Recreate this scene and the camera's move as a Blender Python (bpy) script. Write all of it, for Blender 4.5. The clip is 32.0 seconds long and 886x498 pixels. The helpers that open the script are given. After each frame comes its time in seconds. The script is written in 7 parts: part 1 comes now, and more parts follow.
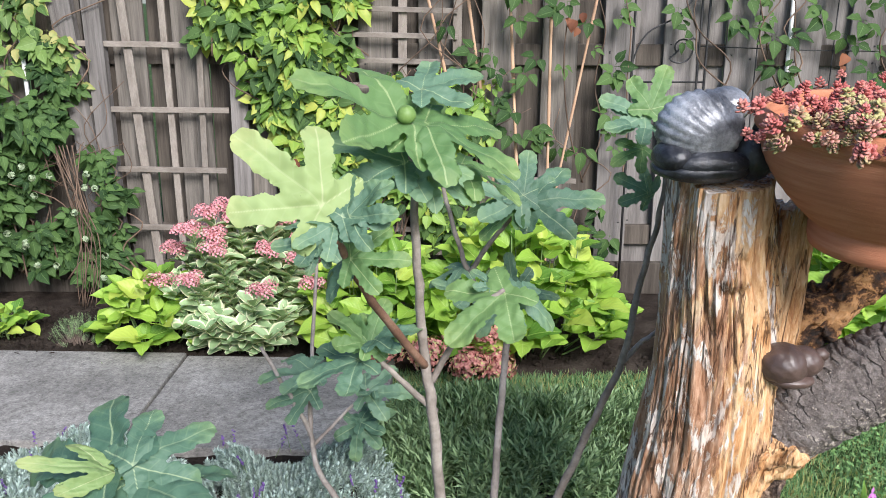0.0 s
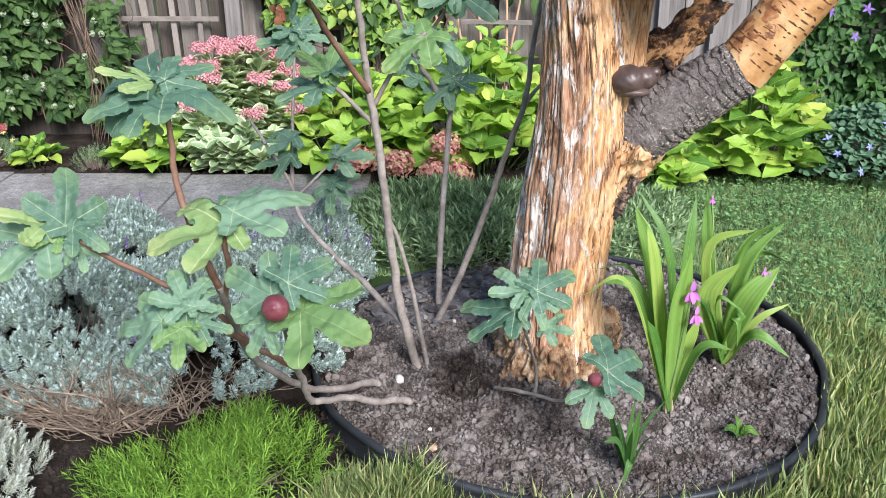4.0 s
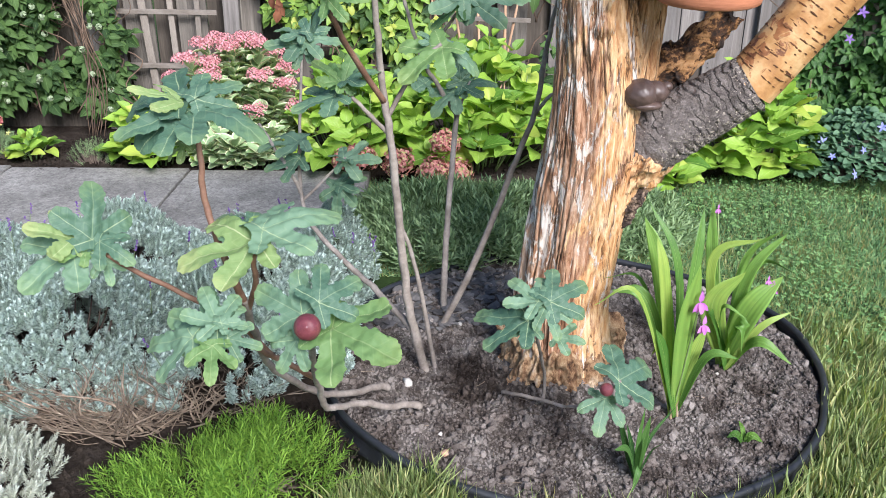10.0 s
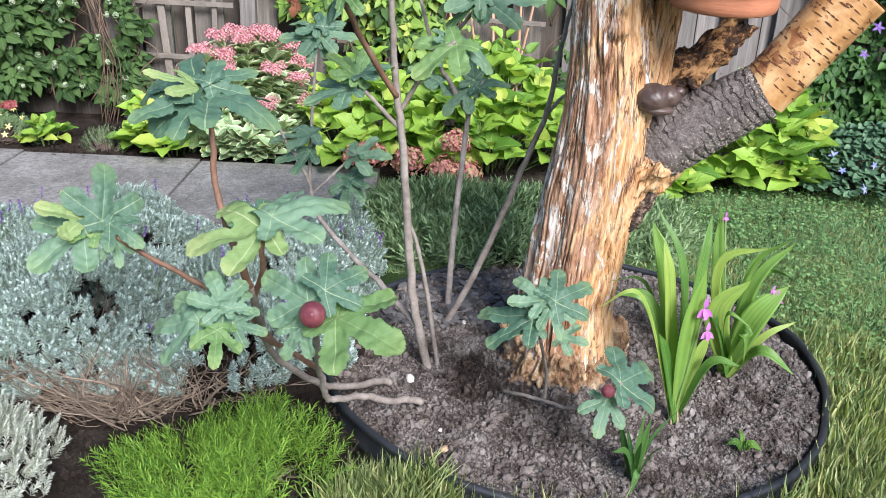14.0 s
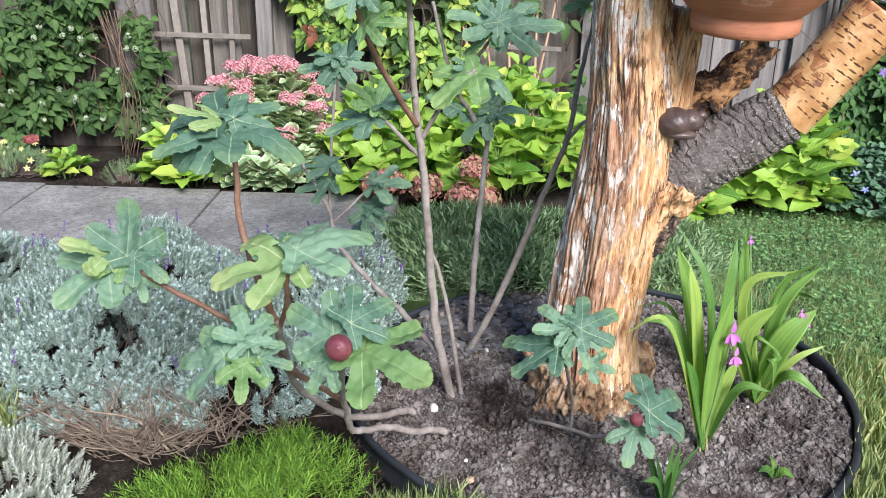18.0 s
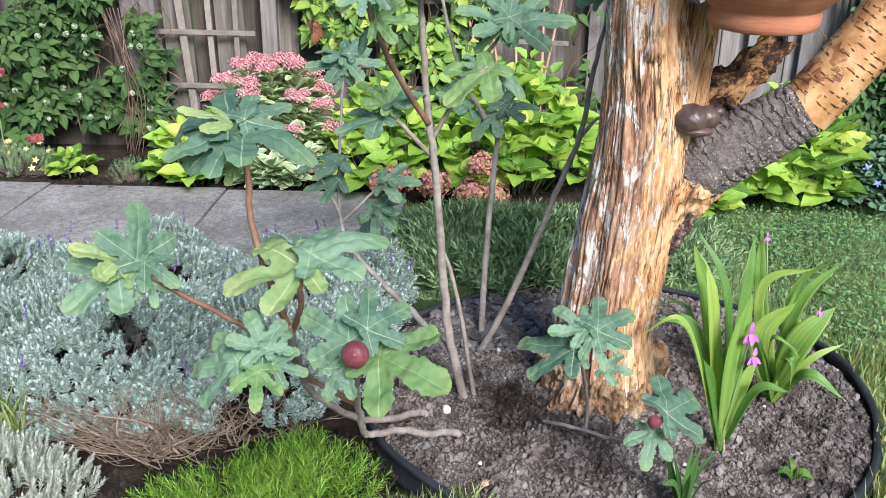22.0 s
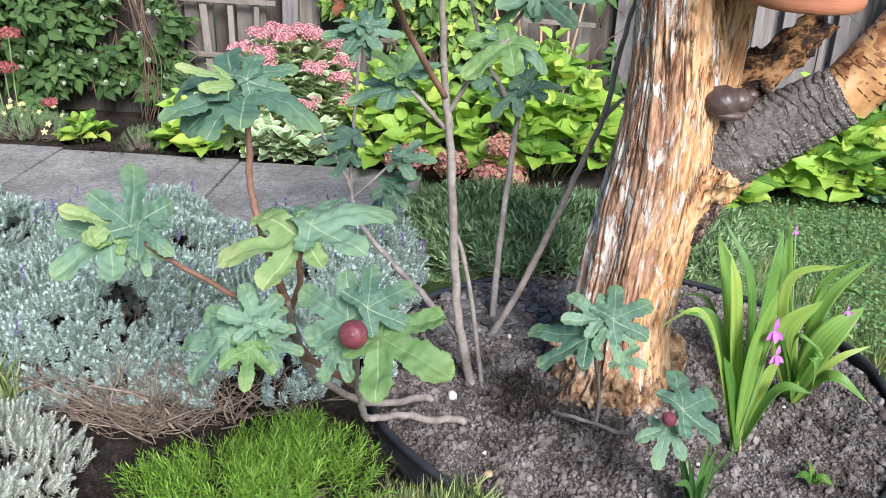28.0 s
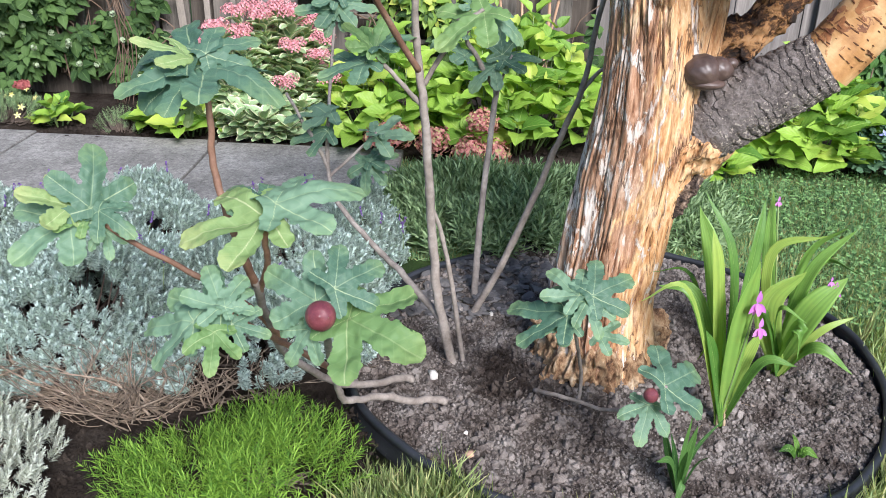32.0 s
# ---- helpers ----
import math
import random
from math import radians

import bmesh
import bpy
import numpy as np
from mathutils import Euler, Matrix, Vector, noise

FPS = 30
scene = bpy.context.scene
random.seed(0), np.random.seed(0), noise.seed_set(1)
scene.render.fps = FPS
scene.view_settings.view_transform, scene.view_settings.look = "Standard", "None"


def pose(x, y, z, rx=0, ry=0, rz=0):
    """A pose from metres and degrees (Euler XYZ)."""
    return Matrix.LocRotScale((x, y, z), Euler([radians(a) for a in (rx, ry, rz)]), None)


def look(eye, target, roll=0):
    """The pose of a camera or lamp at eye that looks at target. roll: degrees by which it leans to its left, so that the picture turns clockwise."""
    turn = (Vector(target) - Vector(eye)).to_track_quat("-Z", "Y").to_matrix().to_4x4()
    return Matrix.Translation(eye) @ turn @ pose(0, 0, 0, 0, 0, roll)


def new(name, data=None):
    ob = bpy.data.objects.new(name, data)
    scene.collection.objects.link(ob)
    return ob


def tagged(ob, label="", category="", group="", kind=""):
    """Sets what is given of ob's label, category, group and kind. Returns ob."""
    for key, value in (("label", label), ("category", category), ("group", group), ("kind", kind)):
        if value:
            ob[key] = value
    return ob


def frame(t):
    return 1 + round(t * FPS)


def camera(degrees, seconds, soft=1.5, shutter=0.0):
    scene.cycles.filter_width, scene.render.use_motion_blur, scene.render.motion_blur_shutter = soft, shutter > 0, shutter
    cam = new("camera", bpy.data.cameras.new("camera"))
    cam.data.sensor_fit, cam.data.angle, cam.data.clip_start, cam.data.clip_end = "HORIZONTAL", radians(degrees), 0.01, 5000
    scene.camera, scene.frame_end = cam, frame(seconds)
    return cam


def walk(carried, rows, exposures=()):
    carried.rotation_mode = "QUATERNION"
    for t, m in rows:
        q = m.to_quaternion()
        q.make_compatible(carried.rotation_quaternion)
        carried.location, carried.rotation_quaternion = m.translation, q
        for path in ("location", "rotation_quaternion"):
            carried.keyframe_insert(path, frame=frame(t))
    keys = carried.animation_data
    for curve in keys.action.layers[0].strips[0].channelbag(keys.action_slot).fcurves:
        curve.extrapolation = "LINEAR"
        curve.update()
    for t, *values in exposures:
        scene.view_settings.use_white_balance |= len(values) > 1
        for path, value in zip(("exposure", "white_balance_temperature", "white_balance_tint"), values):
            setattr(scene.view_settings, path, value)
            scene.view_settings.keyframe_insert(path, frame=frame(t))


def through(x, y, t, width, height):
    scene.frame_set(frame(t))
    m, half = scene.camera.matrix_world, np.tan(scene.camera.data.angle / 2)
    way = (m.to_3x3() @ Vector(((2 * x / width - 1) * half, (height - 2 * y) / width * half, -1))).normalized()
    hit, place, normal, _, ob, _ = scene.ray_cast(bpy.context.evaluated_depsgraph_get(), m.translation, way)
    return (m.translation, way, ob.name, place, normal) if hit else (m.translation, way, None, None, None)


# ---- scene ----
cam = camera(54.3, 32.0, soft=0.25)
PATH = [
    (0, (-0.397, -1.195, 1.222), (-0.396, 0.724, 0.662), 0.2),
    (0.5, (-0.39, -1.328, 1.188), (-0.372, 0.579, 0.584), 0.8),
    (1, (-0.34, -1.458, 1.168), (-0.321, 0.436, 0.524), 0.9),
    (1.5, (-0.278, -1.59, 1.14), (-0.261, 0.285, 0.445), 0.8),
    (2, (-0.265, -1.642, 1.094), (-0.258, 0.215, 0.353), 0.6),
    (2.5, (-0.282, -1.701, 1.059), (-0.285, 0.146, 0.294), 0.0),
    (4.5, (-0.277, -1.754, 1.087), (-0.271, 0.092, 0.317), -1.0),
    (5, (-0.284, -1.772, 1.16), (-0.272, 0.102, 0.462), -1.5),
    (5.5, (-0.286, -1.789, 1.213), (-0.264, 0.126, 0.636), -2.2),
    (6, (-0.297, -1.799, 1.242), (-0.258, 0.139, 0.749), -2.1),
    (6.5, (-0.305, -1.795, 1.226), (-0.255, 0.143, 0.737), -1.8),
    (7, (-0.315, -1.79, 1.169), (-0.258, 0.106, 0.533), -1.2),
    (7.5, (-0.317, -1.786, 1.136), (-0.26, 0.075, 0.405), -0.5),
    (8, (-0.32, -1.772, 1.13), (-0.266, 0.076, 0.368), -0.0),
    (8.5, (-0.317, -1.767, 1.131), (-0.268, 0.078, 0.36), -0.2),
    (9, (-0.318, -1.773, 1.133), (-0.27, 0.065, 0.346), -0.3),
    (9.5, (-0.329, -1.756, 1.125), (-0.286, 0.078, 0.33), -0.2),
    (10, (-0.339, -1.748, 1.124), (-0.299, 0.084, 0.324), 0.2),
    (10.5, (-0.344, -1.748, 1.118), (-0.308, 0.084, 0.319), 1.0),
    (11, (-0.347, -1.75, 1.12), (-0.313, 0.082, 0.321), 1.6),
    (11.5, (-0.348, -1.751, 1.117), (-0.313, 0.084, 0.321), 2.0),
    (12, (-0.347, -1.751, 1.117), (-0.314, 0.082, 0.318), 2.3),
    (12.5, (-0.345, -1.754, 1.115), (-0.311, 0.08, 0.319), 2.5),
    (13, (-0.345, -1.753, 1.108), (-0.313, 0.081, 0.31), 2.7),
    (13.5, (-0.34, -1.756, 1.108), (-0.311, 0.078, 0.311), 2.8),
    (15.5, (-0.341, -1.766, 1.146), (-0.334, 0.091, 0.403), -1.2),
    (16, (-0.349, -1.769, 1.146), (-0.345, 0.099, 0.43), -1.0),
    (16.5, (-0.353, -1.76, 1.125), (-0.356, 0.108, 0.411), -0.5),
    (17, (-0.35, -1.752, 1.118), (-0.354, 0.113, 0.396), -0.1),
    (17.5, (-0.349, -1.756, 1.12), (-0.362, 0.104, 0.385), 0.4),
    (18, (-0.353, -1.747, 1.118), (-0.367, 0.109, 0.375), 0.8),
    (18.5, (-0.353, -1.745, 1.141), (-0.37, 0.111, 0.396), 1.0),
    (19, (-0.356, -1.75, 1.188), (-0.38, 0.153, 0.574), 1.0),
    (19.5, (-0.36, -1.751, 1.21), (-0.387, 0.183, 0.7), 1.0),
    (20, (-0.365, -1.744, 1.195), (-0.39, 0.189, 0.684), 0.9),
    (20.5, (-0.368, -1.738, 1.165), (-0.389, 0.177, 0.588), 0.8),
    (21, (-0.368, -1.728, 1.138), (-0.388, 0.156, 0.466), 0.3),
    (21.5, (-0.373, -1.721, 1.122), (-0.394, 0.137, 0.384), 0.2),
    (22, (-0.372, -1.718, 1.12), (-0.394, 0.133, 0.364), 0.3),
    (22.5, (-0.377, -1.719, 1.122), (-0.399, 0.126, 0.351), 0.7),
    (23, (-0.38, -1.706, 1.113), (-0.401, 0.135, 0.332), 1.9),
    (23.5, (-0.376, -1.688, 1.103), (-0.401, 0.148, 0.31), 2.5),
    (24, (-0.369, -1.676, 1.1), (-0.392, 0.155, 0.297), 2.7),
    (24.5, (-0.37, -1.674, 1.098), (-0.403, 0.155, 0.29), 2.7),
    (25, (-0.371, -1.671, 1.099), (-0.411, 0.159, 0.293), 2.6),
    (25.5, (-0.372, -1.668, 1.103), (-0.421, 0.166, 0.307), 2.4),
    (27.5, (-0.361, -1.655, 1.084), (-0.421, 0.182, 0.294), 2.3),
    (28, (-0.362, -1.651, 1.083), (-0.422, 0.185, 0.292), 2.2),
    (28.5, (-0.349, -1.653, 1.087), (-0.413, 0.178, 0.285), 1.9),
    (29, (-0.346, -1.65, 1.079), (-0.408, 0.181, 0.276), 1.7),
    (29.5, (-0.346, -1.644, 1.076), (-0.403, 0.187, 0.272), 1.4),
    (30, (-0.346, -1.64, 1.074), (-0.398, 0.191, 0.269), 1.2),
    (30.5, (-0.35, -1.637, 1.071), (-0.397, 0.19, 0.258), 1.2),
    (31, (-0.35, -1.635, 1.069), (-0.393, 0.189, 0.251), 1.3),
    (31.5, (-0.345, -1.628, 1.069), (-0.383, 0.192, 0.242), 1.4),
    (32, (-0.339, -1.618, 1.067), (-0.372, 0.199, 0.232), 1.5),
]
walk(cam, [(t, look(eye, target, roll)) for t, eye, target, roll in PATH], [(0.0, 1.27, 5900, 13.0), (1.0, 1.23, 5900, 13.0), (2.5, 1.36, 5800, 14.0), (32.0, 1.36, 5800, 14.0)])

# ---- world and light ----
world = bpy.data.worlds.new("world")
scene.world = world
world.use_nodes = True
wn = world.node_tree.nodes
sky = wn.new("ShaderNodeTexSky")
sky.sky_type = "NISHITA"
sky.sun_disc = False
sky.sun_elevation, sky.sun_rotation = radians(36), radians(158)
sky.air_density, sky.dust_density, sky.ozone_density = 1.0, 1.2, 1.5
world.node_tree.links.new(sky.outputs["Color"], wn["Background"].inputs["Color"])
wn["Background"].inputs["Strength"].default_value = 0.070
sun = new("sun", bpy.data.lights.new("sun", "SUN"))
sun.data.energy, sun.data.angle, sun.data.color = 2.9, radians(24), (1.0, 0.94, 0.85)
sun.matrix_world = look((1.1, -2.8, 2.2), (0, 0, 0))

# ---- materials ----


def nodes_of(name):
    m = bpy.data.materials.new(name)
    m.use_nodes = True
    nt = m.node_tree
    b = nt.nodes["Principled BSDF"]
    return m, nt, b


def ramp_node(nt, stops):
    r = nt.nodes.new("ShaderNodeValToRGB")
    els = r.color_ramp.elements
    while len(els) < len(stops):
        els.new(0.5)
    for e, (p, c) in zip(els, stops):
        e.position, e.color = p, (*c, 1)
    return r


def noise_node(nt, vec, scale, detail=6, rough=0.6, dist=0.0):
    n = nt.nodes.new("ShaderNodeTexNoise")
    n.inputs["Scale"].default_value = scale
    n.inputs["Detail"].default_value = detail
    n.inputs["Roughness"].default_value = rough
    n.inputs["Distortion"].default_value = dist
    nt.links.new(vec, n.inputs["Vector"])
    return n


def coords(nt, stretch=(1, 1, 1), which="Object"):
    tc = nt.nodes.new("ShaderNodeTexCoord")
    mp = nt.nodes.new("ShaderNodeMapping")
    mp.inputs["Scale"].default_value = stretch
    nt.links.new(tc.outputs[which], mp.inputs["Vector"])
    return mp.outputs["Vector"]


def mix_rgb(nt, fac, a, b, kind="MIX"):
    n = nt.nodes.new("ShaderNodeMix")
    n.data_type, n.blend_type = "RGBA", kind
    for sock, val in ((n.inputs["Factor"], fac), (n.inputs["A"], a), (n.inputs["B"], b)):
        if isinstance(val, (int, float)):
            sock.default_value = val
        elif isinstance(val, tuple):
            sock.default_value = (*val, 1)
        else:
            nt.links.new(val, sock)
    return n.outputs["Result"]


def math_node(nt, op, a, b=0.0):
    n = nt.nodes.new("ShaderNodeMath")
    n.operation = op
    for sock, val in zip(n.inputs, (a, b)):
        if isinstance(val, (int, float)):
            sock.default_value = val
        else:
            nt.links.new(val, sock)
    return n.outputs[0]


def scaled(nt, value, k, add=0.0):
    return math_node(nt, "ADD", math_node(nt, "MULTIPLY", value, k), add)


def axes(nt):
    sep = nt.nodes.new("ShaderNodeSeparateXYZ")
    nt.links.new(nt.nodes.new("ShaderNodeTexCoord").outputs["Object"], sep.inputs[0])
    return sep.outputs


def random_value(nt):
    """A value of its own for each piece: by object and by island."""
    oi = nt.nodes.new("ShaderNodeObjectInfo")
    ge = nt.nodes.new("ShaderNodeNewGeometry")
    return math_node(nt, "FRACT", math_node(nt, "ADD", oi.outputs["Random"], ge.outputs["Random Per Island"]))


def add_bump(nt, b, height, strength, distance=0.01):
    bp = nt.nodes.new("ShaderNodeBump")
    bp.inputs["Strength"].default_value, bp.inputs["Distance"].default_value = strength, distance
    nt.links.new(height, bp.inputs["Height"])
    nt.links.new(bp.outputs["Normal"], b.inputs["Normal"])


def surface(name, stops, stretch=(1, 1, 1), scale=8, fine=60, rough=0.8, bump=0.4, dist=0.006, tone=0.25, spec=0.3, metallic=0.0, twist=0.0):
    """A weathered surface: broad stains from a ramp, fine grain over it, a tone of its own for each piece, relief."""
    m, nt, b = nodes_of(name)
    v = coords(nt, stretch)
    n1 = noise_node(nt, v, scale, 8, 0.62, twist)
    n2 = noise_node(nt, v, fine, 6, 0.7)
    r = ramp_node(nt, stops)
    nt.links.new(math_node(nt, "ADD", math_node(nt, "MULTIPLY", n1.outputs["Fac"], 0.72), math_node(nt, "MULTIPLY", n2.outputs["Fac"], 0.28)), r.inputs["Fac"])
    rv = random_value(nt)
    k = nt.nodes.new("ShaderNodeMapRange")
    k.inputs["To Min"].default_value, k.inputs["To Max"].default_value = 1 - tone, 1 + tone
    nt.links.new(rv, k.inputs["Value"])
    hsv = nt.nodes.new("ShaderNodeHueSaturation")
    nt.links.new(r.outputs["Color"], hsv.inputs["Color"])
    nt.links.new(k.outputs["Result"], hsv.inputs["Value"])
    nt.links.new(hsv.outputs["Color"], b.inputs["Base Color"])
    b.inputs["Roughness"].default_value = rough
    b.inputs["Specular IOR Level"].default_value = spec
    b.inputs["Metallic"].default_value = metallic
    if bump:
        add_bump(nt, b, math_node(nt, "ADD", n2.outputs["Fac"], n1.outputs["Fac"]), bump, dist)
    return m


def leafy(name, dark, light, vein=None, edge=None, rough=0.5, through=0.3, tone=0.3, spec=0.35, veins=0.0, yellow=None, glow=1.35, ribs=0.13, rib=0.055, slant=0.25, edging=None, pleats=0.0):
    """A leaf: thin, lets light through, tone by leaf; uv: across -1..1 (0 at the rib) and along 0..1."""
    m, nt, b = nodes_of(name)
    rv = random_value(nt)
    v = coords(nt)
    n = noise_node(nt, v, 30, 4)
    fac = math_node(nt, "ADD", math_node(nt, "MULTIPLY", rv, 0.75), math_node(nt, "MULTIPLY", n.outputs["Fac"], 0.3))
    stops = [(0.1, dark), (0.75, light)]
    if yellow:
        stops = [(0.1, dark), (0.55, light), (0.70, light), (0.84, yellow)]
    r = ramp_node(nt, stops)
    nt.links.new(fac, r.inputs["Fac"])
    col = r.outputs["Color"]
    uv = nt.nodes.new("ShaderNodeTexCoord")
    sep = nt.nodes.new("ShaderNodeSeparateXYZ")
    nt.links.new(uv.outputs["UV"], sep.inputs[0])
    au = math_node(nt, "ABSOLUTE", sep.outputs["X"])
    if edge:
        s = nt.nodes.new("ShaderNodeMapRange")
        s.inputs["From Min"].default_value, s.inputs["From Max"].default_value = 0.66, 0.80
        n3 = noise_node(nt, v, 90, 3)
        nt.links.new(math_node(nt, "ADD", au, math_node(nt, "MULTIPLY", math_node(nt, "SUBTRACT", n3.outputs["Fac"], 0.5), 0.5)), s.inputs["Value"])
        col = mix_rgb(nt, s.outputs["Result"], col, edge)
    if pleats:
        k = scaled(nt, math_node(nt, "SINE", scaled(nt, sep.outputs["X"], 19.0)), 0.5, 0.5)
        col = mix_rgb(nt, scaled(nt, k, pleats), col, tuple(c * 0.45 for c in dark))
    if edging:
        s = nt.nodes.new("ShaderNodeMapRange")
        s.inputs["From Min"].default_value, s.inputs["From Max"].default_value, s.inputs["To Max"].default_value = 0.62, 1.1, 0.7
        nt.links.new(math_node(nt, "ADD", sep.outputs["Y"], scaled(nt, noise_node(nt, v, 9, 4).outputs["Fac"], 0.7, -0.35)), s.inputs["Value"])
        col = mix_rgb(nt, s.outputs["Result"], col, edging)
    if vein:
        s = nt.nodes.new("ShaderNodeMapRange")
        s.inputs["From Min"].default_value, s.inputs["From Max"].default_value = rib * 0.36, rib
        s.inputs["To Min"].default_value, s.inputs["To Max"].default_value = 0.75, 0.0
        nt.links.new(au, s.inputs["Value"])
        col = mix_rgb(nt, s.outputs["Result"], col, vein)
        # side ribs, slanting forward from the rib
        w = math_node(nt, "SINE", math_node(nt, "MULTIPLY", math_node(nt, "SUBTRACT", sep.outputs["Y"], math_node(nt, "MULTIPLY", au, slant)), 42.0))
        s2 = nt.nodes.new("ShaderNodeMapRange")
        s2.inputs["From Min"].default_value, s2.inputs["From Max"].default_value = 0.86, 1.0
        s2.inputs["To Max"].default_value = ribs
        nt.links.new(w, s2.inputs["Value"])
        col = mix_rgb(nt, s2.outputs["Result"], col, vein)
        if veins:
            add_bump(nt, b, math_node(nt, "ADD", w, math_node(nt, "MULTIPLY", au, 2.0)), veins, 0.002)
    if not veins:
        add_bump(nt, b, noise_node(nt, v, 160, 4).outputs["Fac"], 0.25, 0.002)
    nt.links.new(col, b.inputs["Base Color"])
    b.inputs["Roughness"].default_value = rough
    b.inputs["Specular IOR Level"].default_value = spec
    t = nt.nodes.new("ShaderNodeBsdfTranslucent")
    nt.links.new(mix_rgb(nt, 1.0, col, (glow, glow, glow * 0.5), "MULTIPLY"), t.inputs["Color"])
    mx = nt.nodes.new("ShaderNodeMixShader")
    mx.inputs[0].default_value = through
    nt.links.new(b.outputs[0], mx.inputs[1])
    nt.links.new(t.outputs[0], mx.inputs[2])
    nt.links.new(mx.outputs[0], nt.nodes["Material Output"].inputs["Surface"])
    return m



def cast_concrete():
    """Worn concrete: broad stains, exposed grit."""
    m, nt, b = nodes_of("path_concrete")
    v = coords(nt)
    n1 = noise_node(nt, v, 3.5, 6, 0.6, 0.4)
    n2 = noise_node(nt, v, 150, 5, 0.75)
    r = ramp_node(nt, [(0.34, (0.15, 0.142, 0.132)), (0.5, (0.225, 0.215, 0.20)), (0.66, (0.29, 0.277, 0.26))])
    nt.links.new(n1.outputs["Fac"], r.inputs["Fac"])
    g = ramp_node(nt, [(0.34, (0.5, 0.49, 0.48)), (0.46, (0.92, 0.92, 0.92)), (0.58, (1.08, 1.08, 1.07)), (0.66, (1.5, 1.49, 1.46))])
    nt.links.new(n2.outputs["Fac"], g.inputs["Fac"])
    n3 = noise_node(nt, v, 46, 4, 0.7)
    k = ramp_node(nt, [(0.36, (0.72, 0.71, 0.70)), (0.5, (1, 1, 1)), (0.64, (1.22, 1.21, 1.19))])
    nt.links.new(n3.outputs["Fac"], k.inputs["Fac"])
    col = mix_rgb(nt, 1.0, mix_rgb(nt, 1.0, r.outputs["Color"], g.outputs["Color"], "MULTIPLY"), k.outputs["Color"], "MULTIPLY")
    nt.links.new(col, b.inputs["Base Color"])
    b.inputs["Roughness"].default_value = 0.92
    add_bump(nt, b, n2.outputs["Fac"], 0.6, 0.004)
    return m


M = {}
M["thin_climber"] = leafy("thin_climber_leaf", (0.05, 0.10, 0.025), (0.17, 0.26, 0.07), (0.25, 0.35, 0.12), None, 0.55, 0.25, 0.3, 0.25, 0.1, (0.36, 0.34, 0.12))
M["fence"] = surface("weathered_fence", [(0.25, (0.045, 0.039, 0.035)), (0.42, (0.14, 0.126, 0.115)), (0.6, (0.235, 0.214, 0.198)), (0.8, (0.35, 0.323, 0.305))], (9, 9, 0.5), 4, 22, 0.9, 0.5, 0.004, 0.22)
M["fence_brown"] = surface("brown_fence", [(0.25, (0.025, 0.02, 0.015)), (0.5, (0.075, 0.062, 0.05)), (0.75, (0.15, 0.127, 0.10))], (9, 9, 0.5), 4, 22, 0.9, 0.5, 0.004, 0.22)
M["fence_shade"] = surface("shaded_grey_brown_fence", [(0.25, (0.03, 0.025, 0.02)), (0.42, (0.10, 0.088, 0.075)), (0.6, (0.18, 0.16, 0.137)), (0.8, (0.28, 0.25, 0.218))], (9, 9, 0.5), 4, 22, 0.9, 0.5, 0.004, 0.3)
M["slat"] = surface("trellis_slat", [(0.25, (0.10, 0.08, 0.065)), (0.5, (0.215, 0.185, 0.155)), (0.75, (0.33, 0.29, 0.25))], (6, 6, 2), 6, 40, 0.88, 0.4, 0.003, 0.2)
M["soil"] = surface("dry_soil", [(0.36, (0.045, 0.034, 0.028)), (0.48, (0.115, 0.095, 0.082)), (0.58, (0.19, 0.165, 0.147)), (0.68, (0.29, 0.258, 0.23))], (1, 1, 1), 11, 150, 0.97, 1.0, 0.02, 0.2, 0.1)
M["soil_dark"] = surface("dark_soil", [(0.25, (0.014, 0.010, 0.008)), (0.5, (0.038, 0.029, 0.023)), (0.75, (0.095, 0.078, 0.064))], (1, 1, 1), 9, 90, 0.97, 1.0, 0.02, 0.3, 0.1)
M["clod"] = surface("soil_clod", [(0.36, (0.055, 0.043, 0.036)), (0.46, (0.132, 0.110, 0.097)), (0.54, (0.21, 0.183, 0.164)), (0.66, (0.32, 0.287, 0.26))], (1, 1, 1), 11, 250, 0.97, 0.9, 0.004, 0.28, 0.1)
M["chip"] = surface("slate_chip", [(0.3, (0.05, 0.048, 0.048)), (0.6, (0.14, 0.13, 0.125)), (0.8, (0.24, 0.22, 0.20))], (1, 1, 1), 30, 150, 0.9, 0.5, 0.004, 0.4, 0.2)
M["pebble"] = surface("white_pebble", [(0.3, (0.36, 0.33, 0.29)), (0.7, (0.66, 0.62, 0.57))], (1, 1, 1), 60, 200, 0.8, 0.3, 0.002, 0.2)
M["lawn"] = surface("lawn_ground", [(0.3, (0.02, 0.035, 0.013)), (0.5, (0.04, 0.07, 0.022)), (0.75, (0.09, 0.115, 0.042))], (1, 1, 1), 5, 120, 0.95, 0.8, 0.01, 0.0, 0.1)
M["concrete"] = cast_concrete()
M["black_plastic"] = surface("black_plastic", [(0.3, (0.012, 0.013, 0.016)), (0.6, (0.03, 0.032, 0.037)), (0.8, (0.10, 0.098, 0.095))], (1, 1, 1), 14, 120, 0.42, 0.15, 0.002, 0.0, 0.5)
